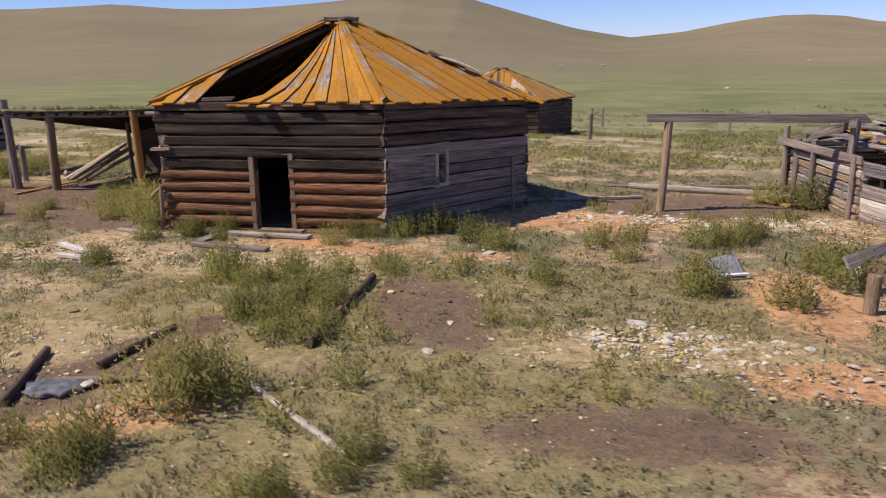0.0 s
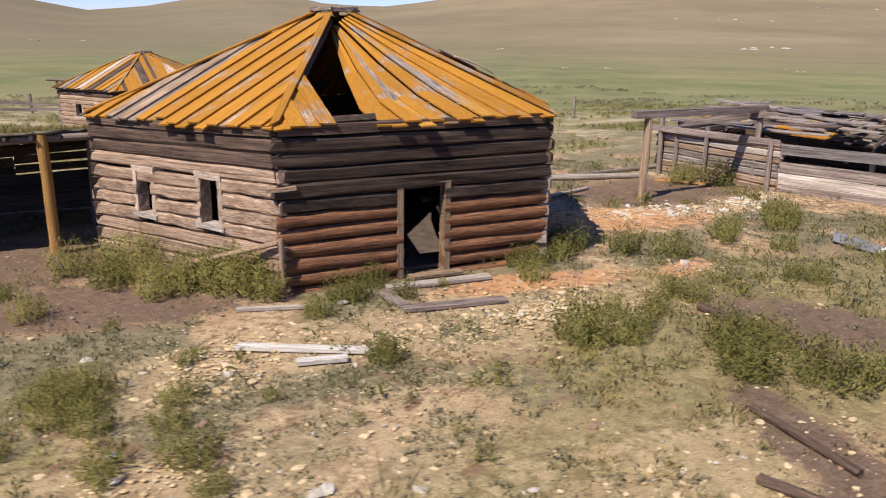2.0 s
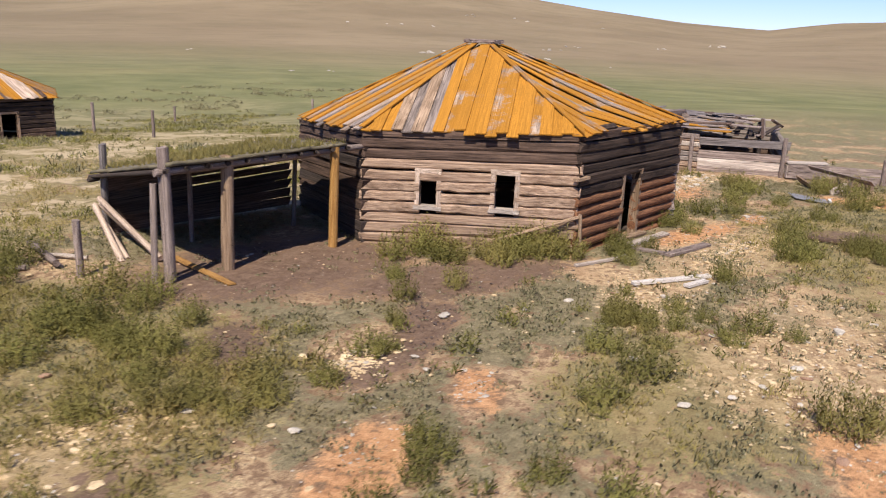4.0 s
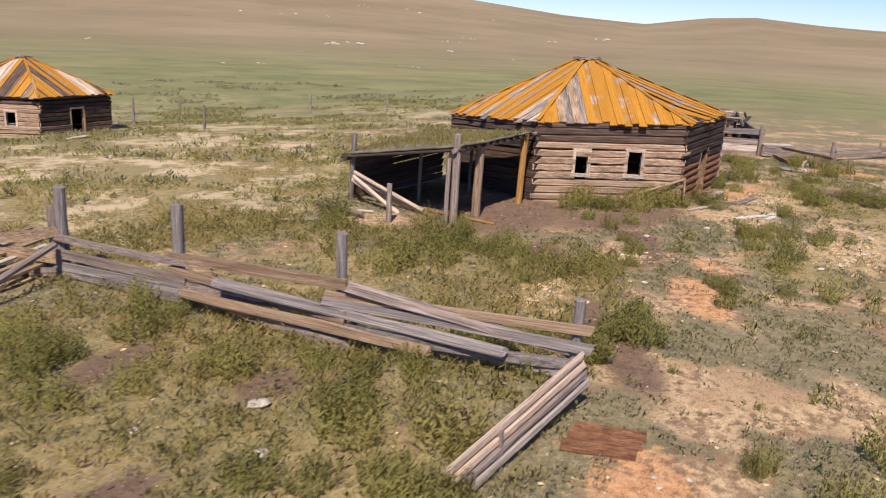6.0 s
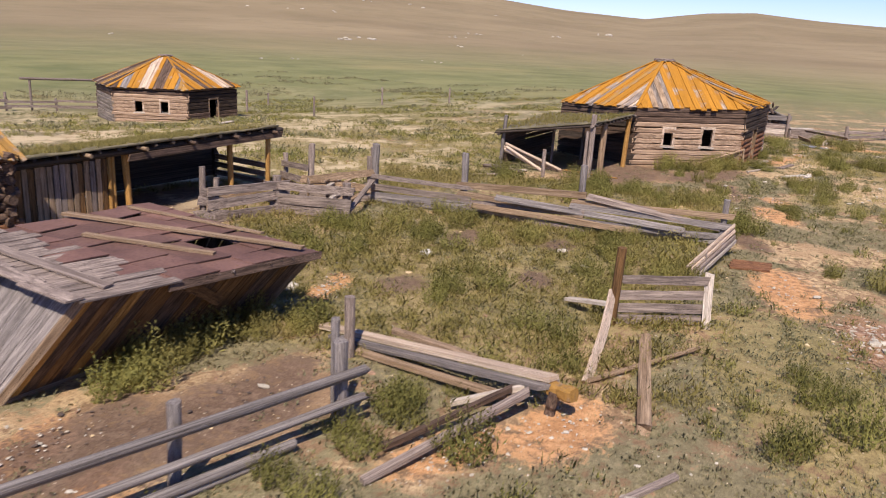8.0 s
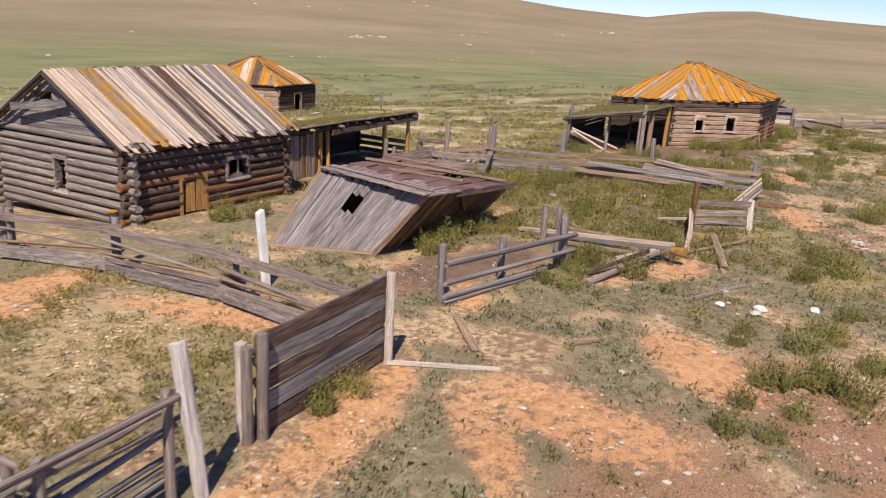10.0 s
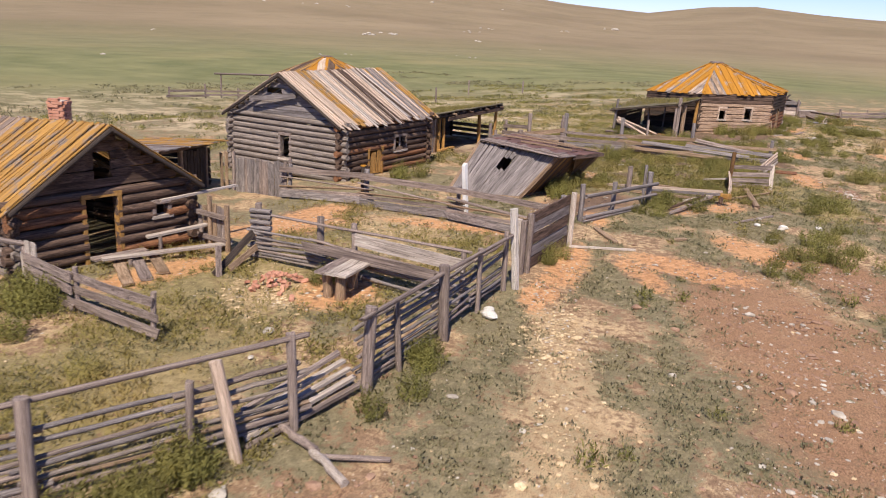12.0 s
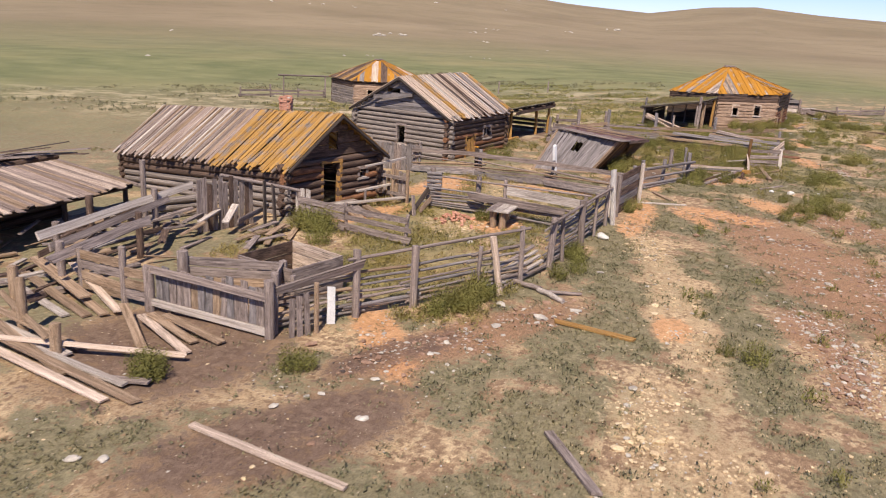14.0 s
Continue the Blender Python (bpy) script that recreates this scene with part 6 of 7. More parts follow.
bin_ = thing("timber_bin", -59.0, 30.6, "roofless bin of wide grey boards inside the pen", "bin")
for a, b, mat in (((-60.1, 30.65), (-58.3, 30.25), DARK_LOG), ((-58.3, 30.25), (-58.85, 28.5), PEACH), ((-58.85, 28.5), (-60.5, 28.95), GREY), ((-60.5, 28.95), (-60.1, 30.65), GREY)):
    for z in (0.2, 0.52, 0.84):
        beam("board", bin_, at_ground(*a, z), at_ground(*b, z), 0.31, 0.05, mat, "plank", (b[1] - a[1], a[0] - b[0], 0))

fallen = thing("fallen_poles", -64.8, 30.5, "long poles and pale boards fallen before the pen", "poles")
for x0, y0, z0, x1, y1, z1, w, kind, mat in ((-64.0, 29.2, 0.16, -65.6, 33.4, 0.4, 0.13, "log", PEACH), (-65.8, 28.8, 0.06, -65.1, 33.0, 0.3, 0.2, "plank", TAN), (-66.0, 29.3, 0.06, -65.3, 33.2, 0.2, 0.2, "plank", PEACH), (-65.4, 29.4, 0.08, -64.9, 33.0, 0.22, 0.16, "plank", PALE), (-65.6, 30.6, 0.1, -64.6, 33.6, 0.4, 0.2, "plank", TAN), (-64.6, 31.2, 0.12, -64.3, 33.8, 0.45, 0.2, "plank", TAN), (-65.1, 29.1, 0.08, -65.4, 30.2, 0.06, 0.2, "plank", GREY),
                                             (-63.7, 29.4, 0.05, -62.9, 31.2, 0.25, 0.2, "plank", PEACH), (-62.95, 29.1, 0.05, -62.75, 30.7, 0.3, 0.22, "plank", TAN), (-63.2, 29.6, 0.05, -62.85, 31.0, 0.3, 0.2, "plank", TAN), (-64.1, 30.1, 0.05, -62.75, 31.8, 0.35, 0.2, "plank", TAN),
                                             (-65.0, 31.6, 0.4, -63.6, 34.4, 0.5, 0.14, "log", TAN), (-64.9, 31.2, 0.1, -64.4, 34.0, 0.25, 0.2, "plank", PALE), (-62.9, 32.2, 0.08, -61.4, 35.4, 0.3, 0.22, "plank", TAN), (-63.1, 32.5, 0.05, -61.9, 35.6, 0.34, 0.24, "plank", TAN), (-62.7, 32.0, 0.12, -61.0, 35.0, 0.42, 0.2, "plank", PEACH), (-63.3, 32.9, 0.05, -62.2, 35.8, 0.2, 0.2, "plank", PALE), (-62.6, 33.0, 0.25, -61.3, 35.9, 0.55, 0.3, "plank", TAN)):
    beam("pole" if kind == "log" else "board", fallen, at_ground(x0, y0, z0), at_ground(x1, y1, z1), w, 0.04, mat, kind)
for x, y, h in ((-64.4, 32.9, 1.2), (-65.0, 31.4, 0.7), (-63.6, 34.0, 1.1)):
    post(fallen, x, y, h, 0.22, TAN, (0.08, 0.05))

side_shed = thing("ruined_shed", -57.0, 40.0, "ruined shed with low board roof and broken log walls", "shed")
e0, e1, r0, r1 = Vector((-54.6, 38.5, 1.42)), Vector((-63.5, 38.2, 1.62)), Vector((-55.2, 41.3, 2.0)), Vector((-63.2, 41.2, 2.3))
for i in range(46):
    f = (i + 0.5) / 46
    p, q = lerp(r0, r1, f), lerp(e0, e1, f)
    beam("roof_board", side_shed, p + Vector((0, 0, RND.uniform(0, 0.02))), q + (q - p) * RND.uniform(-0.04, 0.05) + Vector((0, 0, RND.uniform(0, 0.02))), 0.22, 0.03, RND.choice((ROOF_BROWN, ROOF_BROWN, TAN, PEACH)), "plank", (0, -0.2, 1))
beam("eave_beam", side_shed, e0 - Vector((0, -0.3, 0.12)), e1 - Vector((0, -0.3, 0.12)), 0.18, 0, DARK, "log")
beam("ridge_beam", side_shed, r0 - Vector((0, 0.2, 0.12)), r1 - Vector((0, 0.2, 0.12)), 0.18, 0, DARK, "log")
for x, y, h in ((-54.9, 38.8, 1.1), (-57.5, 38.8, 1.15), (-60.2, 38.7, 1.2), (-63.0, 38.6, 1.25), (-55.4, 41.0, 1.7), (-59.0, 41.0, 1.85), (-63.0, 41.0, 2.0)):
    post(side_shed, x, y, h, 0.18, DARK)
log_wall(side_shed, (-63.0, 41.1), (-55.4, 41.2), -0.1, 6, 0.26, (DARK_LOG,), (), 0.1)
log_wall(side_shed, (-57.6, 38.9), (-54.8, 38.9), 0.0, 3, 0.26, (GREY_LOG, DARK_LOG), (), 0.2)
ruin = thing("tumbled_timber", -58.5, 36.3, "tumbled heap of broken rails, boards and log ends", "timber heap")
for x0, y0, z0, x1, y1, z1, w, mat in ((-61.6, 35.4, 1.2, -54.2, 36.6, 1.24, 0.24, PALE), (-62.0, 34.6, 1.1, -56.6, 35.6, 1.25, 0.2, GREY), (-62.6, 34.0, 1.0, -58.6, 34.6, 1.1, 0.26, GREY), (-61.8, 35.2, 0.8, -57.0, 36.4, 1.0, 0.16, DARK_LOG)):
    beam("long_board", ruin, at_ground(x0, y0, z0), at_ground(x1, y1, z1), w, 0.06, mat, "plank", (0, -1, 0.6))
for i in range(70):
    x, y = RND.uniform(-63.5, -55.2), RND.uniform(33.9, 38.6)
    turn, L, z = RND.uniform(-0.7, 0.7), RND.uniform(0.6, 2.2), RND.uniform(0.05, 0.6)
    beam("board", ruin, at_ground(x, y, z), at_ground(x + L * math.cos(turn), y + L * math.sin(turn), z + RND.gauss(0, 0.18)), RND.uniform(0.1, 0.24), 0.05, RND.choice((GREY, GREY, TAN, PALE, DARK_LOG)), RND.choice(("plank", "plank", "log")))
for x, y, h in ((-61.9, 34.4, 1.25), (-58.7, 34.9, 1.3), (-56.5, 36.2, 1.5), (-60.2, 36.3, 1.2), (-55.6, 37.4, 2.2), (-57.8, 37.5, 1.4)):
    post(ruin, x, y, h, 0.22, RND.choice((GREY, DARK_LOG)))
log_wall(ruin, (-55.3, 38.2), (-52.9, 36.9), 0.0, 4, 0.24, (GREY_LOG, TAN_LOG), (), 0.2)
spiky = thing("ruined_shed", -55.5, 46.0, "dark ruined shed with jagged broken roof boards", "shed")
for i in range(30):
    x = -62.0 + 0.36 * i
    p = Vector((x, 44.6, 1.35 + RND.gauss(0, 0.05)))
    beam("roof_board", spiky, p + Vector((0, 3.2, -0.3)), p + Vector((RND.gauss(0.5, 0.2), -0.5, RND.uniform(0.05, 0.55))), 0.22, 0.03, RND.choice((DARK_LOG, GREY, DARK)), "plank", (0, -0.2, 1))
log_wall(spiky, (-62, 45.0), (-51.5, 45.4), -0.5, 7, 0.25, (DARK_LOG,), (), 0.1)
log_wall(spiky, (-62, 47.6), (-51.5, 47.6), -0.5, 6, 0.25, (DARK_LOG,), (), 0.1)
log_wall(spiky, (-51.5, 45.4), (-51.5, 47.6), -0.5, 6, 0.25, (DARK_LOG,), (), 0.1)

# Far posts, the second hut's gateway and rails.
far_gate = thing("gateway_frame", 3.0, 66.5, "distant pole gateway beside the second hut", "gate")
for x, y in ((1.2, 67.4), (5.6, 64.6)):
    post(far_gate, x, y, 2.4, 0.2, GREY)
beam("lintel", far_gate, at_ground(0.6, 67.7, 2.4), at_ground(6.2, 64.2, 2.4), 0.2, 0, GREY, "log")
fence("rail_fence", "distant low rail fence behind the second hut", ((-4.0, 69.5, 1.1, 0.2), (-0.5, 68.0, 1.4, 0.2), (2.5, 66.3, 1.0, 0.2), (5.0, 64.5, 1.0, 0.2)), (0.35, 0.75), GREY, wide=0.2)
for x, y, h in ((26.8, 50.1, 1.7), (9.0, 47.5, 1.5), (10.4, 54.5, 1.9), (13.5, 66.0, 1.6), (22.0, 60.0, 1.4), (29.3, 44.0, 1.5)):
    root = thing("lone_post", x, y, "lone grey post standing in the meadow", "post", "posts in the meadow")
    post(root, x, y, h, 0.2, GREY)
wreckage = thing("lying_plank", -0.5, 49.2, "white board lying before the second hut", "plank")
beam("board", wreckage, at_ground(-1.0, 49.0, 0.06), at_ground(1.2, 49.3, 0.1), 0.4, 0.06, PALE)


# ---- plants and stones ----
def leaf_clump(rnd, stems, height, radius, leaf, per, slim=0.17):
    """Many thin stems from one root, each set with small pointed leaves; an uneven dome."""
    verts, faces, normals = [], [], []
    for _ in range(stems):
        ang, lean = rnd.uniform(0, math.tau), math.sqrt(rnd.random())
        out = Vector((math.cos(ang), math.sin(ang), 0))
        h = height * rnd.uniform(0.55, 1.0) * (1 - 0.45 * lean * lean)
        base = out * radius * 0.65 * lean
        tip = out * radius * lean * rnd.uniform(0.8, 1.2) + Vector((0, 0, h))
        for i in range(per):
            k = (i + rnd.random()) / per
            c = base.lerp(tip, k ** 0.8)
            d = Vector((rnd.gauss(0, 0.7), rnd.gauss(0, 0.7), rnd.gauss(0.9, 0.5))).normalized()
            s = d.cross(Vector((rnd.gauss(0, 1), rnd.gauss(0, 1), rnd.gauss(0, 1)))).normalized()
            up = out * 0.55 * lean + Vector((0, 0, 1))
            n = s.cross(d)
            if n.dot(up) < 0:
                s, n = -s, -n
            L = leaf * rnd.uniform(0.6, 1.4) * (1.1 - 0.4 * k)
            at = len(verts)
            verts += [c, c + d * L * 0.45 + s * L * slim, c + d * L, c + d * L * 0.45 - s * L * slim]
            faces.append((at, at + 1, at + 2, at + 3))
            normals += [(n * 0.7 + up).normalized()] * 4
    return verts, faces, normals


def plant_mesh(name, seed, mat, *args):
    me = bpy.data.meshes.new(name)
    verts, faces, normals = leaf_clump(random.Random(seed), *args)
    me.from_pydata([tuple(v) for v in verts], [], faces)
    me.materials.append(mat)
    me.normals_split_custom_set_from_vertices([tuple(n) for n in normals])
    return me


BUSH = [plant_mesh("weed_bush", s, LEAF, 92, 0.86, 0.46, 0.085, 14, 0.115) for s in range(6)]
seedy = random.Random(21)


def bush(x, y, size, tall=1.0):
    ob = new("weed_bush", seedy.choice(BUSH))
    ob.matrix_basis = Matrix.LocRotScale(at_ground(x, y, -0.03), Euler((0, 0, seedy.uniform(0, 6.28))), (size * seedy.uniform(0.85, 1.25), size * seedy.uniform(0.85, 1.25), size * tall * seedy.uniform(0.85, 1.1)))
    tagged(ob, "bushy green steppe weed growing by the old timber", "weed", "weed bushes")


# Thickets: x0, y0, x1, y1, count, spread, size.
THICK = ((-8.3, 20.0, -6.5, 16.9, 30, 0.42, 1.0), (-5.8, 16.3, -4.0, 16.0, 10, 0.3, 0.75), (-2.6, 15.9, -1.0, 15.5, 6, 0.3, 0.75), (-1.6, 12.3, -2.4, 9.6, 9, 0.4, 0.8), (-4.0, 12.0, -3.4, 11.4, 4, 0.4, 0.9),
         (-3.0, 8.2, -2.6, 7.2, 5, 0.45, 1.05), (5.6, 11.2, 6.8, 12.6, 7, 0.5, 1.25), (2.4, 14.3, 3.4, 14.2, 5, 0.35, 0.85), (4.4, 15.2, 6.6, 15.2, 7, 0.5, 0.95), (8.7, 19.8, 9.0, 19.0, 3, 0.2, 1.0), (-12.6, 13.4, -11.6, 12.8, 6, 0.5, 0.75), (-14.6, 20.4, -16.4, 17.6, 26, 0.6, 0.75), (-0.2, 6.2, -2.0, 6.0, 8, 0.5, 0.6), (-1.0, 16.0, 0.6, 16.6, 8, 0.35, 0.8))
THICK2 = ((-20.3, 17.6, -20.6, 20.4, 9, 0.5, 1.0), (-23.2, 18.2, -22.9, 21.4, 9, 0.6, 0.8), (-24.6, 21.5, -23.6, 27.0, 12, 0.9, 1.0), (-26.0, 18.6, -25.0, 18.2, 6, 0.5, 1.05), (-28.6, 29.5, -24.8, 26.0, 12, 1.0, 1.0), (-28.3, 19.0, -27.6, 19.6, 4, 0.3, 0.9),
          (-14.0, 20.5, -14.6, 26.0, 20, 0.9, 1.0), (-32.0, 24.6, -35.5, 25.4, 7, 0.4, 1.0), (-34.4, 20.6, -34.0, 22.0, 5, 0.5, 0.95), (-36.8, 21.4, -38.4, 22.0, 5, 0.4, 0.8), (-30.0, 21.5, -28.0, 22.5, 6, 0.8, 0.9), (-18.0, 21.5, -16.0, 22.5, 8, 1.0, 0.9))
THICK3 = ((-44.9, 23.2, -43.0, 23.0, 3, 0.25, 0.7), (-52.0, 23.9, -53.4, 24.1, 4, 0.25, 0.9), (-57.6, 25.2, -59.0, 25.9, 6, 0.3, 1.0), (-49.0, 28.4, -48.6, 27.6, 4, 0.35, 0.9), (-53.3, 33.2, -54.0, 31.4, 14, 0.4, 1.05), (-36.0, 32.4, -33.2, 31.8, 8, 0.4, 0.9),
          (-33.0, 15.4, -30.0, 14.4, 6, 0.6, 1.0), (-40.0, 16.0, -37.5, 15.2, 6, 0.5, 0.85), (-65.2, 29.6, -64.9, 29.2, 2, 0.2, 0.8), (-55.3, 29.2, -55.0, 28.4, 2, 0.2, 0.7), (-26.4, 15.0, -23.0, 12.5, 7, 0.8, 0.9), (-17.0, 18.2, -15.0, 17.4, 4, 0.4, 0.8), (-65.5, 29.2, -64.4, 29.4, 3, 0.3, 0.9))
for x0, y0, x1, y1, n, wide, size in THICK + THICK2 + THICK3:
    for i in range(round(n * 0.5)):
        k = seedy.random()
        bush(lerp(x0, x1, k) + seedy.gauss(0, wide), lerp(y0, y1, k) + seedy.gauss(0, wide), size * seedy.uniform(0.75, 1.2))


# Weed clusters: x, y, how many, size.
CLUSTERS = ((-58.3, 25.7, 7, 0.95), (-57.7, 25.3, 6, 0.9), (-3.2, 6.4, 5, 0.8), (-1.6, 5.7, 5, 0.7), (-4.6, 6.6, 4, 0.7), (-2.9, 8.2, 4, 0.9), (-3.0, 10.6, 4, 0.8), (-1.8, 11.2, 5, 0.7), (-25.1, 27.3, 6, 0.9), (-25.1, 24.8, 5, 0.9), (-24.2, 19.4, 6, 0.9), (-25.8, 18.4, 5, 0.9), (-19.4, 16.9, 5, 1.0), (-26.3, 19.5, 4, 0.8), (-23.8, 22.2, 4, 0.8), (-22.3, 24.8, 5, 0.8), (-14.9, 19.9, 4, 0.8), (-15.2, 21.8, 5, 0.8), (-9.5, 14.6, 3, 0.6), (1.9, 12.3, 4, 0.8),
            (-15.4, 15.0, 3, 0.6), (-15.2, 13.6, 4, 0.7), (-23.3, 14.7, 3, 0.7), (-29.0, 22.1, 4, 0.8), (-21.4, 18.6, 4, 0.9), (-35.7, 25.3, 5, 0.8), (-34.6, 24.9, 4, 0.9), (-32.9, 24.8, 5, 1.0), (-32.3, 24.2, 4, 0.9), (-35.8, 21.6, 4, 0.8), (-34.1, 21.3, 4, 0.8), (-32.2, 19.5, 3, 0.7),
            (-30.7, 20.1, 4, 0.9), (-20.7, 17.7, 4, 0.9), (-18.4, 16.5, 3, 0.7), (-9.6, 14.8, 3, 0.6), (4.0, 11.3, 3, 0.9), (-31.2, 15.5, 4, 0.8), (-52.3, 24.0, 3, 0.8), (-40.2, 16.3, 4, 0.8), (-42.6, 17.2, 3, 0.7), (-39.4, 15.0, 3, 0.8), (-49.0, 27.6, 3, 0.6), (-10.2, 18.7, 3, 0.7),
            (-11.9, 17.9, 2, 0.5), (-14.6, 17.4, 3, 0.6), (-11.8, 11.2, 4, 0.8), (-9.5, 12.7, 2, 0.6), (-2.8, 12.3, 4, 0.8), (0.9, 14.9, 3, 0.8), (-16.1, 15.3, 3, 0.7), (-9.9, 14.7, 3, 0.7), (-2.0, 16.4, 3, 0.7), (5.3, 14.8, 4, 0.9), (10.0, 20.6, 3, 0.9))
for x, y, n, size in CLUSTERS:
    for _ in range(round(n * 0.6)):
        bush(x + seedy.gauss(0, 0.28), y + seedy.gauss(0, 0.28), size * seedy.uniform(0.7, 1.15))


SINGLE = ((-13.0, 17.3), (-10.2, 18.6), (-8.7, 13.6), (-10.2, 13.6), (-9.0, 12.5), (-6.2, 13.6), (-2.0, 12.8), (-0.6, 12.6), (-38.5, 17.6), (-37.2, 15.6), (-35.8, 15.0), (-40.6, 16.9), (-41.6, 17.2), (-44.4, 23.2), (-54.2, 23.9), (-63.4, 27.3), (-58.6, 18.7))
for x, y in SINGLE:
    for _ in range(2):
        bush(x + seedy.gauss(0, 0.28), y + seedy.gauss(0, 0.28), seedy.uniform(0.45, 0.8))


def covered(x, y):
    """Where nothing grows: under roofs and on swept soil."""
    return ((x + 3.1) ** 2 + (y - 20.7) ** 2 < 24 or inside(BARE, x, y) > 0.75 or inside(DUNG, x, y) > 0.8 or (-37.2 < x < -30 and 32.6 < y < 39.5) or (-52 < x < -45.5 and 33.5 + (x + 50) * -0.3 < y < 42)
            or (-12.5 < x < -6 and 22 < y < 26.5))


def scatter(name, label, mat, count, box, step, shape, seed, keep):
    """A carpet of small plants in one mesh."""
    rnd = random.Random(seed)
    kinds = [leaf_clump(rnd, *shape) for _ in range(8)]
    kinds = [(np.array([tuple(v) for v in vs]), np.array(fs), np.array([tuple(v) for v in ns])) for vs, fs, ns in kinds]
    vs, fs, ns, n = [], [], [], 0
    made = 0
    while made < count:
        x, y = rnd.uniform(box[0], box[1]), rnd.uniform(box[2], box[3])
        k = keep(x, y)
        made += 1
        if rnd.random() > k:
            continue
        v, f, o = rnd.choice(kinds)
        a, s = rnd.uniform(0, math.tau), step * rnd.uniform(0.5, 1.35)
        c, t = math.cos(a) * s, math.sin(a) * s
        vs.append(np.stack([x + v[:, 0] * c - v[:, 1] * t, y + v[:, 0] * t + v[:, 1] * c, gz(x, y) - 0.01 + v[:, 2] * s], 1))
        ns.append(np.stack([o[:, 0] * math.cos(a) - o[:, 1] * math.sin(a), o[:, 0] * math.sin(a) + o[:, 1] * math.cos(a), o[:, 2]], 1))
        fs.append(f + n)
        n += len(v)
    me = bpy.data.meshes.new(name)
    v, f = np.concatenate(vs), np.concatenate(fs)
    me.vertices.add(len(v))
    me.vertices.foreach_set("co", v.ravel().astype(np.float32))
    me.loops.add(f.size)
    me.loops.foreach_set("vertex_index", f.ravel().astype(np.int32))
    me.polygons.add(len(f))
    me.polygons.foreach_set("loop_start", np.arange(0, f.size, 4, dtype=np.int32))
    me.update(calc_edges=True)
    me.normals_split_custom_set_from_vertices(np.concatenate(ns).tolist())
    me.materials.append(mat)
    return tagged(new(name, me), label, "grass", "", "stuff")


def patchy(scale, low, high, seed):
    def keep(x, y):
        if covered(x, y):
            return 0.0
        v = noise.noise(Vector((x * scale, y * scale, seed))) + 0.5 * noise.noise(Vector((x * scale * 3, y * scale * 3, seed + 5)))
        return smooth(low, high, v) * (1 - 0.3 * inside(CHIPS, x, y))
    return keep


scatter("sage_turf", "low grey-green sage turf over the yard", SAGE, 62000, (-72, 10, 5, 30), 1.0, (9, 0.065, 0.15, 0.046, 3, 0.2), 3, lambda x, y: 0.1 + 0.9 * smooth(0.3, 0.9, sage_cover(x, y)))
scatter("steppe_grass", "patches of taller green steppe weeds", LEAF, 10500, (-40, 16, 6, 56), 1.0, (9, 0.24, 0.20, 0.10, 3, 0.09), 4, patchy(0.32, -0.1, 0.45, 4.0))
scatter("steppe_grass", "thick weeds in the fenced yard", GRASS, 6500, (-33, -14, 17, 33), 1.0, (10, 0.26, 0.22, 0.11, 4, 0.085), 8, patchy(0.30, -0.40, 0.40, 7.0))
scatter("steppe_grass", "green grass of the long house yard", GRASS, 4500, (-60, -41, 24.6, 33.5), 1.0, (9, 0.2, 0.2, 0.10, 3, 0.09), 17, patchy(0.4, -0.3, 0.45, 11.0))
def meadow(x, y):
    if (x - 4.3) ** 2 + (y - 57.3) ** 2 < 30 or covered(x, y) or y < 26 + 0.1 * abs(x) or (-38 < x < -17 and y < 40):
        return 0.0
    return smooth(-0.05, 0.35, noise.noise(Vector(((x - y) * 0.07, (x + y) * 0.16, 2))) + 0.4 * noise.noise(Vector((x * 0.4, y * 0.4, 6))))


scatter("meadow_weeds", "weedy tussocks over the meadow beyond the huts", LEAF, 9000, (-32, 44, 26, 64), 1.15, (12, 0.22, 0.28, 0.10, 4, 0.12), 5, meadow)
scatter("meadow_weeds", "grey-green tussocks farther out on the meadow", SAGE, 6000, (-32, 60, 30, 84), 1.7, (9, 0.13, 0.34, 0.11, 3, 0.14), 15, meadow)
scatter("lush_grass", "soft yellow-green grass in the damp hollows", GRASS, 26000, (-62, 12, 7, 36), 1.0, (10, 0.17, 0.17, 0.085, 3, 0.08), 23, lambda x, y: 0.0 if covered(x, y) else smooth(0.05, 0.8, inside(LUSH, x, y)) * smooth(-0.5, 0.4, noise.noise(Vector((x * 0.6, y * 0.6, 9)))))
scatter("steppe_grass", "small single weeds dotted over the open yard", LEAF, 900, (-66, 8, 7, 21), 1.0, (22, 0.34, 0.24, 0.085, 7, 0.11), 29, lambda x, y: 0.0 if covered(x, y) else 0.35)
scatter("dry_straw", "scattered dry straw and chips", STRAW, 9000, (-76, 12, 6, 34), 1.0, (5, 0.02, 0.2, 0.06, 1), 6, lambda x, y: 0.0 if covered(x, y) else 0.15 + 0.85 * inside(CHIPS, x, y))
tuft = new("dry_tussock", plant_mesh("dry_tussock", 77, STRAW, 150, 0.42, 0.5, 0.4, 2, 0.018))
tuft.matrix_basis = Matrix.Translation(at_ground(-8.6, 10.2)) @ Matrix.Scale(1.25, 4)
tagged(tuft, "bleached dry grass tussock", "grass tussock", "", "stuff")


BOULDERS = ((-49.6, 23.5, 0.26), (-49.25, 23.62, 0.2), (-26.5, 24.0, 0.26), (-35.9, 15.85, 0.2), (-36.4, 17.0, 0.2), (-36.5, 17.85, 0.16))


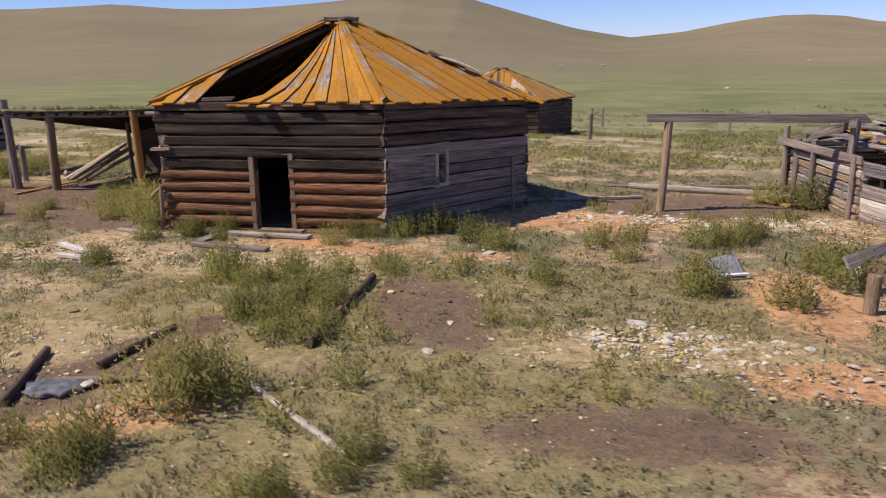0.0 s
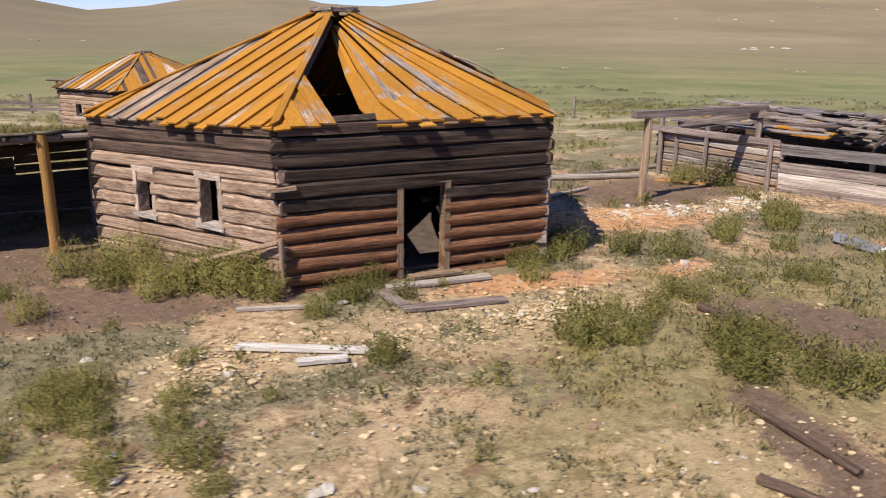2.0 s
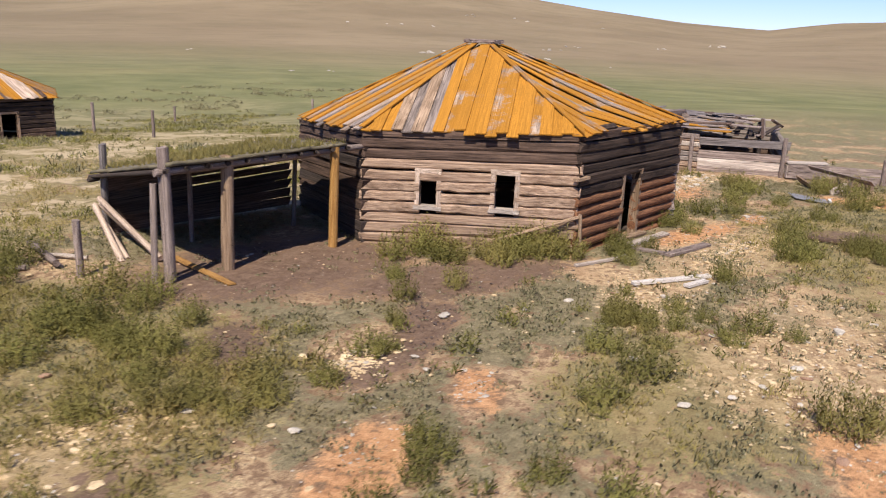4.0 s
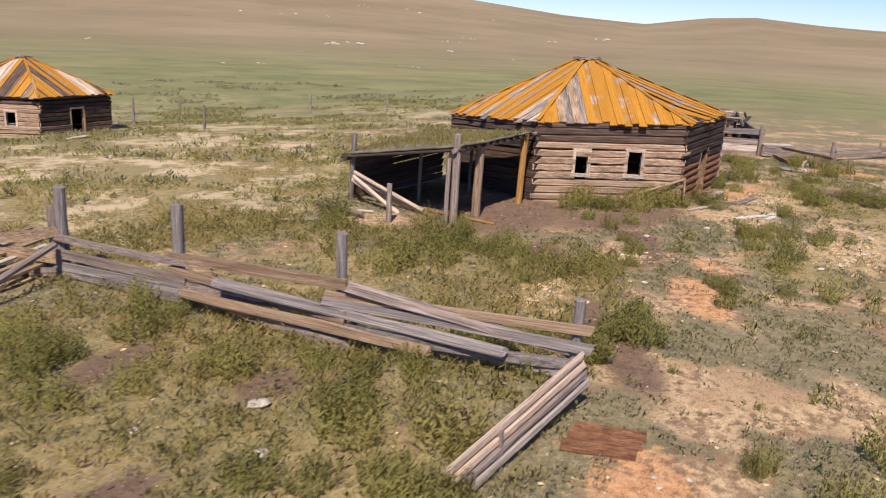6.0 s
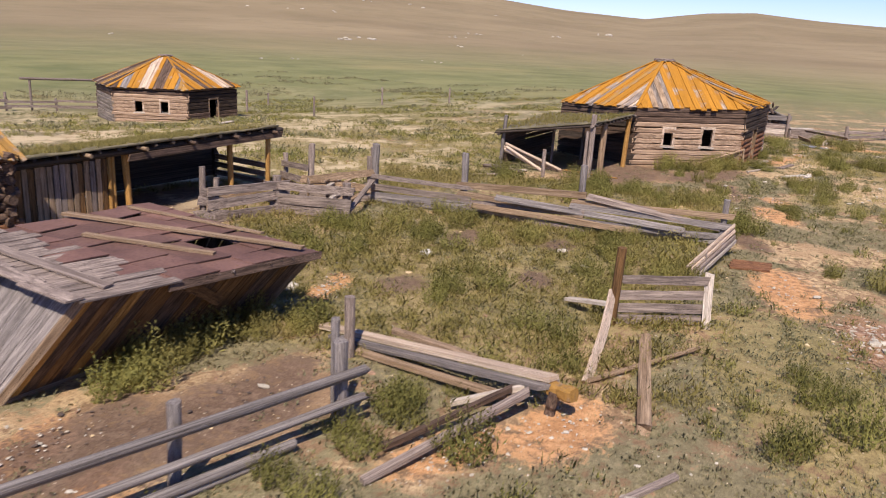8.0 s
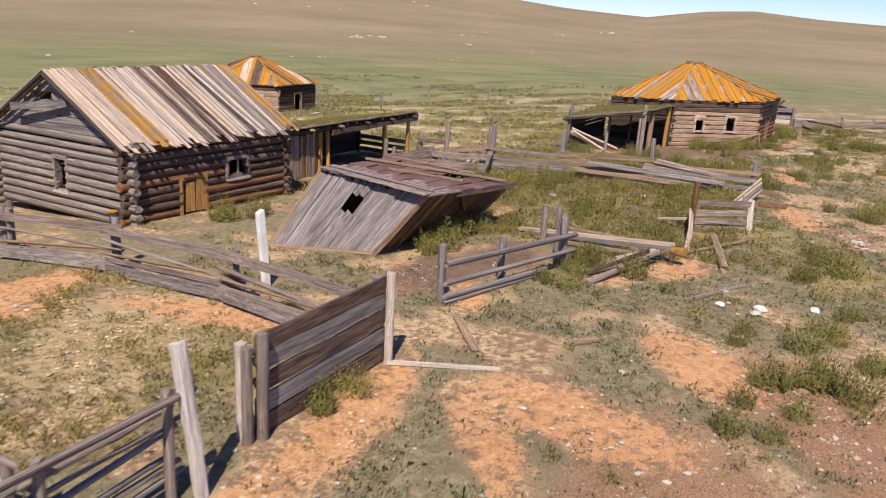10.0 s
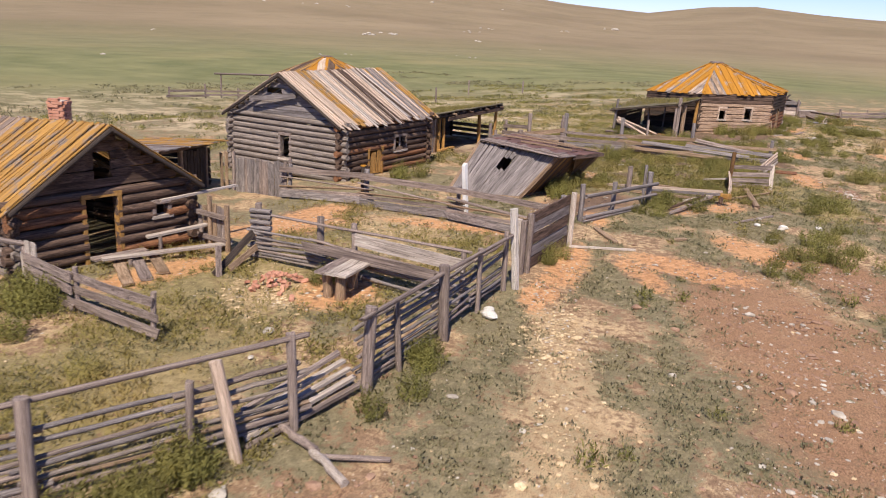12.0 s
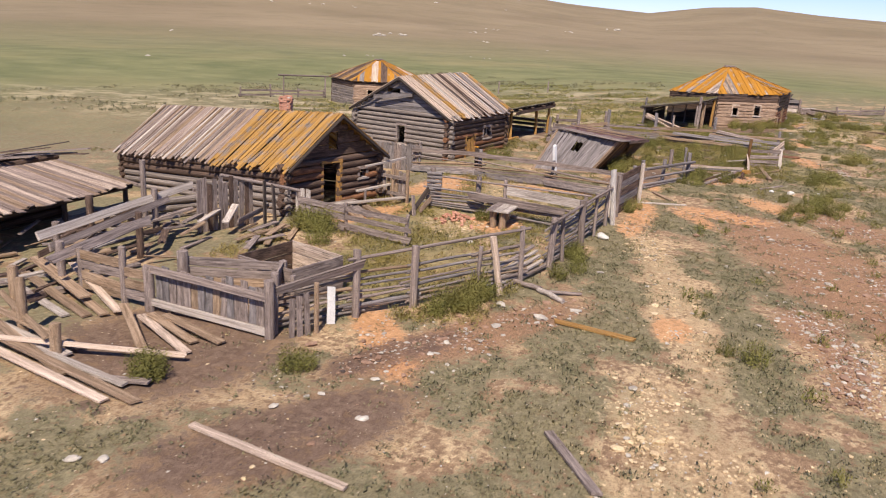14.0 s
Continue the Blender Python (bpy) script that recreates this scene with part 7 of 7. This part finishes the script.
def stone_bm(seed):
    bm = bmesh.new()
    bmesh.ops.create_icosphere(bm, subdivisions=2, radius=1.0)
    for v in bm.verts:
        v.co *= 1 + 0.35 * noise.noise(v.co * 1.3 + Vector((seed, 0, 0)))
        v.co.z *= 0.6
    return bm


WHITE_STONE = plain("white_stone", (0.55, 0.52, 0.47), (0.80, 0.77, 0.71), 9.0)
STONES = [mesh_of(stone_bm(3.7 * s), "stone", STONE) for s in range(5)]
for x, y, r in ((-26.5, 24.0, 0.3), (-29.5, 26.2, 0.28), (-30.4, 25.6, 0.35), (-36.7, 17.1, 0.2), (-35.4, 17.8, 0.16), (-38.4, 17.4, 0.14), (-61.0, 21.0, 0.14), (-61.3, 25.0, 0.11), (-63.0, 25.6, 0.12), (-67.6, 28.4, 0.16), (-67.4, 28.0, 0.15),
                (-10.45, 11.85, 0.14), (-11.4, 14.0, 0.12), (-12.0, 12.5, 0.1), (-24.5, 21.0, 0.22), (-25.6, 20.2, 0.16), (-4.0, 8.1, 0.12), (-0.2, 9.0, 0.14), (-53.8, 26.8, 0.105), (-52.6, 27.2, 0.2), (-64.5, 25.1, 0.14),
                (-9.7, 13.2, 0.085), (-8.4, 11.4, 0.13), (-11.2, 17.3, 0.13), (-9.8, 12.7, 0.085), (-7.6, 10.9, 0.105), (-9.3, 15.8, 0.13), (-10.2, 16.3, 0.105), (-5.5, 15.9, 0.13), (-12.6, 13.0, 0.13), (-9.7, 13.2, 0.085), (-8.3, 11.4, 0.13), (-13.4, 16.4, 0.085), (-15.8, 16.8, 0.105), (-16.1, 18.2, 0.105), (-11.3, 17.3, 0.13), (-11.4, 12.2, 0.085), (-49.9, 16.8, 0.085), (-49.4, 23.7, 0.13), (-64.0, 26.2, 0.105), (-61.4, 25.1, 0.13), (-64.8, 26.7, 0.13), (-52.2, 16.9, 0.105), (-64.5, 25.2, 0.105), (-61.0, 21.0, 0.13), (-64.2, 26.4, 0.085), (-61.4, 25.1, 0.085), (-25.4, 15.0, 0.13), (-50.1, 16.8, 0.085), (-53.6, 22.9, 0.13), (-54.2, 21.5, 0.105), (-25.8, 22.0, 0.13), (-26.3, 25.8, 0.085), (-27.7, 26.5, 0.13), (-29.0, 26.3, 0.085)):
    ob = new("stone", seedy.choice(STONES))
    ob.matrix_basis = Matrix.LocRotScale(at_ground(x, y, r * 0.25), Euler((0, 0, seedy.uniform(0, 6))), (r * 0.75, r * 0.55, r * 0.4))
    tagged(ob, "pale weathered stone half sunk in the turf", "stone", "loose stones")


for x, y, r in BOULDERS:
    ob = new("stone", mesh_of(stone_bm(2.2 * x), "stone", WHITE_STONE))
    ob.matrix_basis = Matrix.LocRotScale(at_ground(x, y, r * 0.3), Euler((0, 0, seedy.uniform(0, 6))), (r * 0.8, r * 0.55, r * 0.6))
    tagged(ob, "white stone lying by the fence foot", "stone", "loose stones")


def rubble(name, label, mat, count, spots, size, seed):
    """Small broken pieces strewn over the given places, in one mesh."""
    rnd = random.Random(seed)
    base = []
    for s in range(6):
        bm = bmesh.new()
        bmesh.ops.create_icosphere(bm, subdivisions=1, radius=1.0)
        for v in bm.verts:
            v.co *= rnd.uniform(0.6, 1.2)
            v.co.z *= 0.5
        base.append((np.array([tuple(v.co) for v in bm.verts]), np.array([[v.index for v in f.verts] for f in bm.faces])))
        bm.free()
    vs, fs, n = [], [], 0
    for _ in range(count):
        if rnd.random() < (0.3 if count > 1000 else 0):
            x, y = rnd.uniform(-74, 10), rnd.uniform(6, 33)
        else:
            sx, sy, a, b, turn = rnd.choice(spots)
            c, s = math.cos(radians(turn)), math.sin(radians(turn))
            u, w = rnd.gauss(0, a * 0.5), rnd.gauss(0, b * 0.5)
            x, y = sx + u * c - w * s, sy + u * s + w * c
        if (x + 3.1) ** 2 + (y - 20.7) ** 2 < 26:
            continue
        v, f = rnd.choice(base)
        r, ang = size * rnd.lognormvariate(0, 0.5), rnd.uniform(0, 6.28)
        c, t = math.cos(ang) * r, math.sin(ang) * r
        vs.append(np.stack([x + v[:, 0] * c * 1.4 - v[:, 1] * t, y + v[:, 0] * t * 1.4 + v[:, 1] * c, gz(x, y) + r * 0.15 + v[:, 2] * r], 1))
        fs.append(f + n)
        n += len(v)
    me = bpy.data.meshes.new(name)
    me.from_pydata(np.concatenate(vs).tolist(), [], np.concatenate(fs).tolist())
    me.materials.append(mat)
    return tagged(new(name, me), label, "rubble", "", "stuff")


rubble("stone_chips", "pale stone chips strewn over the yard", STONE, 5500, CHIPS + BARE, 0.016, 9)
rubble("gravel", "red-brown gravel strewn over the bare verge", REDSTONE, 8500, GRAVEL, 0.016, 31)
rubble("gravel", "pale stones and chips in red-brown gravel", STONE, 4200, GRAVEL, 0.017, 37)
rubble("gravel", "coarse pinkish stones lying in red-brown gravel", REDSTONE, 2400, GRAVEL, 0.03, 41)
rubble("stone_chips", "scattered fist-sized pale stones in the gravel", STONE, 420, GRAVEL, 0.034, 43)
rubble("wood_chips", "pale wood chips and bark trodden into the turf", CHIP, 12000, CHIPS, 0.019, 14)
rubble("gate_stones", "heap of broken white stones by the gateway", STONE, 520, ((4.2, 17.6, 1.9, 0.8, -20), (7.4, 17.0, 1.3, 0.7, 0), (3.0, 9.3, 1.4, 0.8, -10)), 0.034, 12)
rubble("dung_crumbs", "dark dry dung crumbs on trampled soil", PELLET, 3600, DUNG, 0.012, 10)
for az, d, count, wide, big in ((61.2, 358, 6, 0.35, 0.8), (62.9, 376, 5, 0.3, 0.8), (44.9, 320, 2, 0.2, 0.5), (53.4, 155, 2, 0.3, 0.25), (55.8, 162, 2, 0.3, 0.25), (66.7, 178, 2, 0.4, 0.3), (65.4, 194, 1, 0.2, 0.3), (69.2, 349, 3, 0.4, 0.5), (69.0, 458, 4, 0.5, 0.7),
                                (71.1, 510, 4, 0.5, 0.7), (73.7, 303, 1, 0.2, 0.4), (76.3, 564, 3, 0.4, 0.8), (80.4, 663, 1, 0.0, 1.9), (79.7, 680, 2, 0.2, 0.9), (58.0, 640, 5, 2.5, 0.9), (66.0, 820, 6, 4.0, 1.1), (34.7, 132, 1, 0.1, 0.3), (30.0, 420, 3, 1.0, 0.6), (14.0, 380, 3, 2.0, 0.6)):
    for i in range(count):
        aa, dd = radians(az + seedy.gauss(0, wide)), d * (1 + seedy.gauss(0, 0.012))
        x, y = -30 + dd * math.sin(aa), 15 + dd * math.cos(aa)
        r = big * seedy.uniform(0.6, 1.2)
        ob = new("hill_rock", seedy.choice(STONES))
        ob.matrix_basis = Matrix.LocRotScale(at_ground(x, y, r * 0.25), Euler((0, 0, seedy.uniform(0, 6))), (r * 1.5, r * 1.2, r * 0.9))
        tagged(ob, "pale rock outcrop on the dry hillside", "rock", "hill rocks")
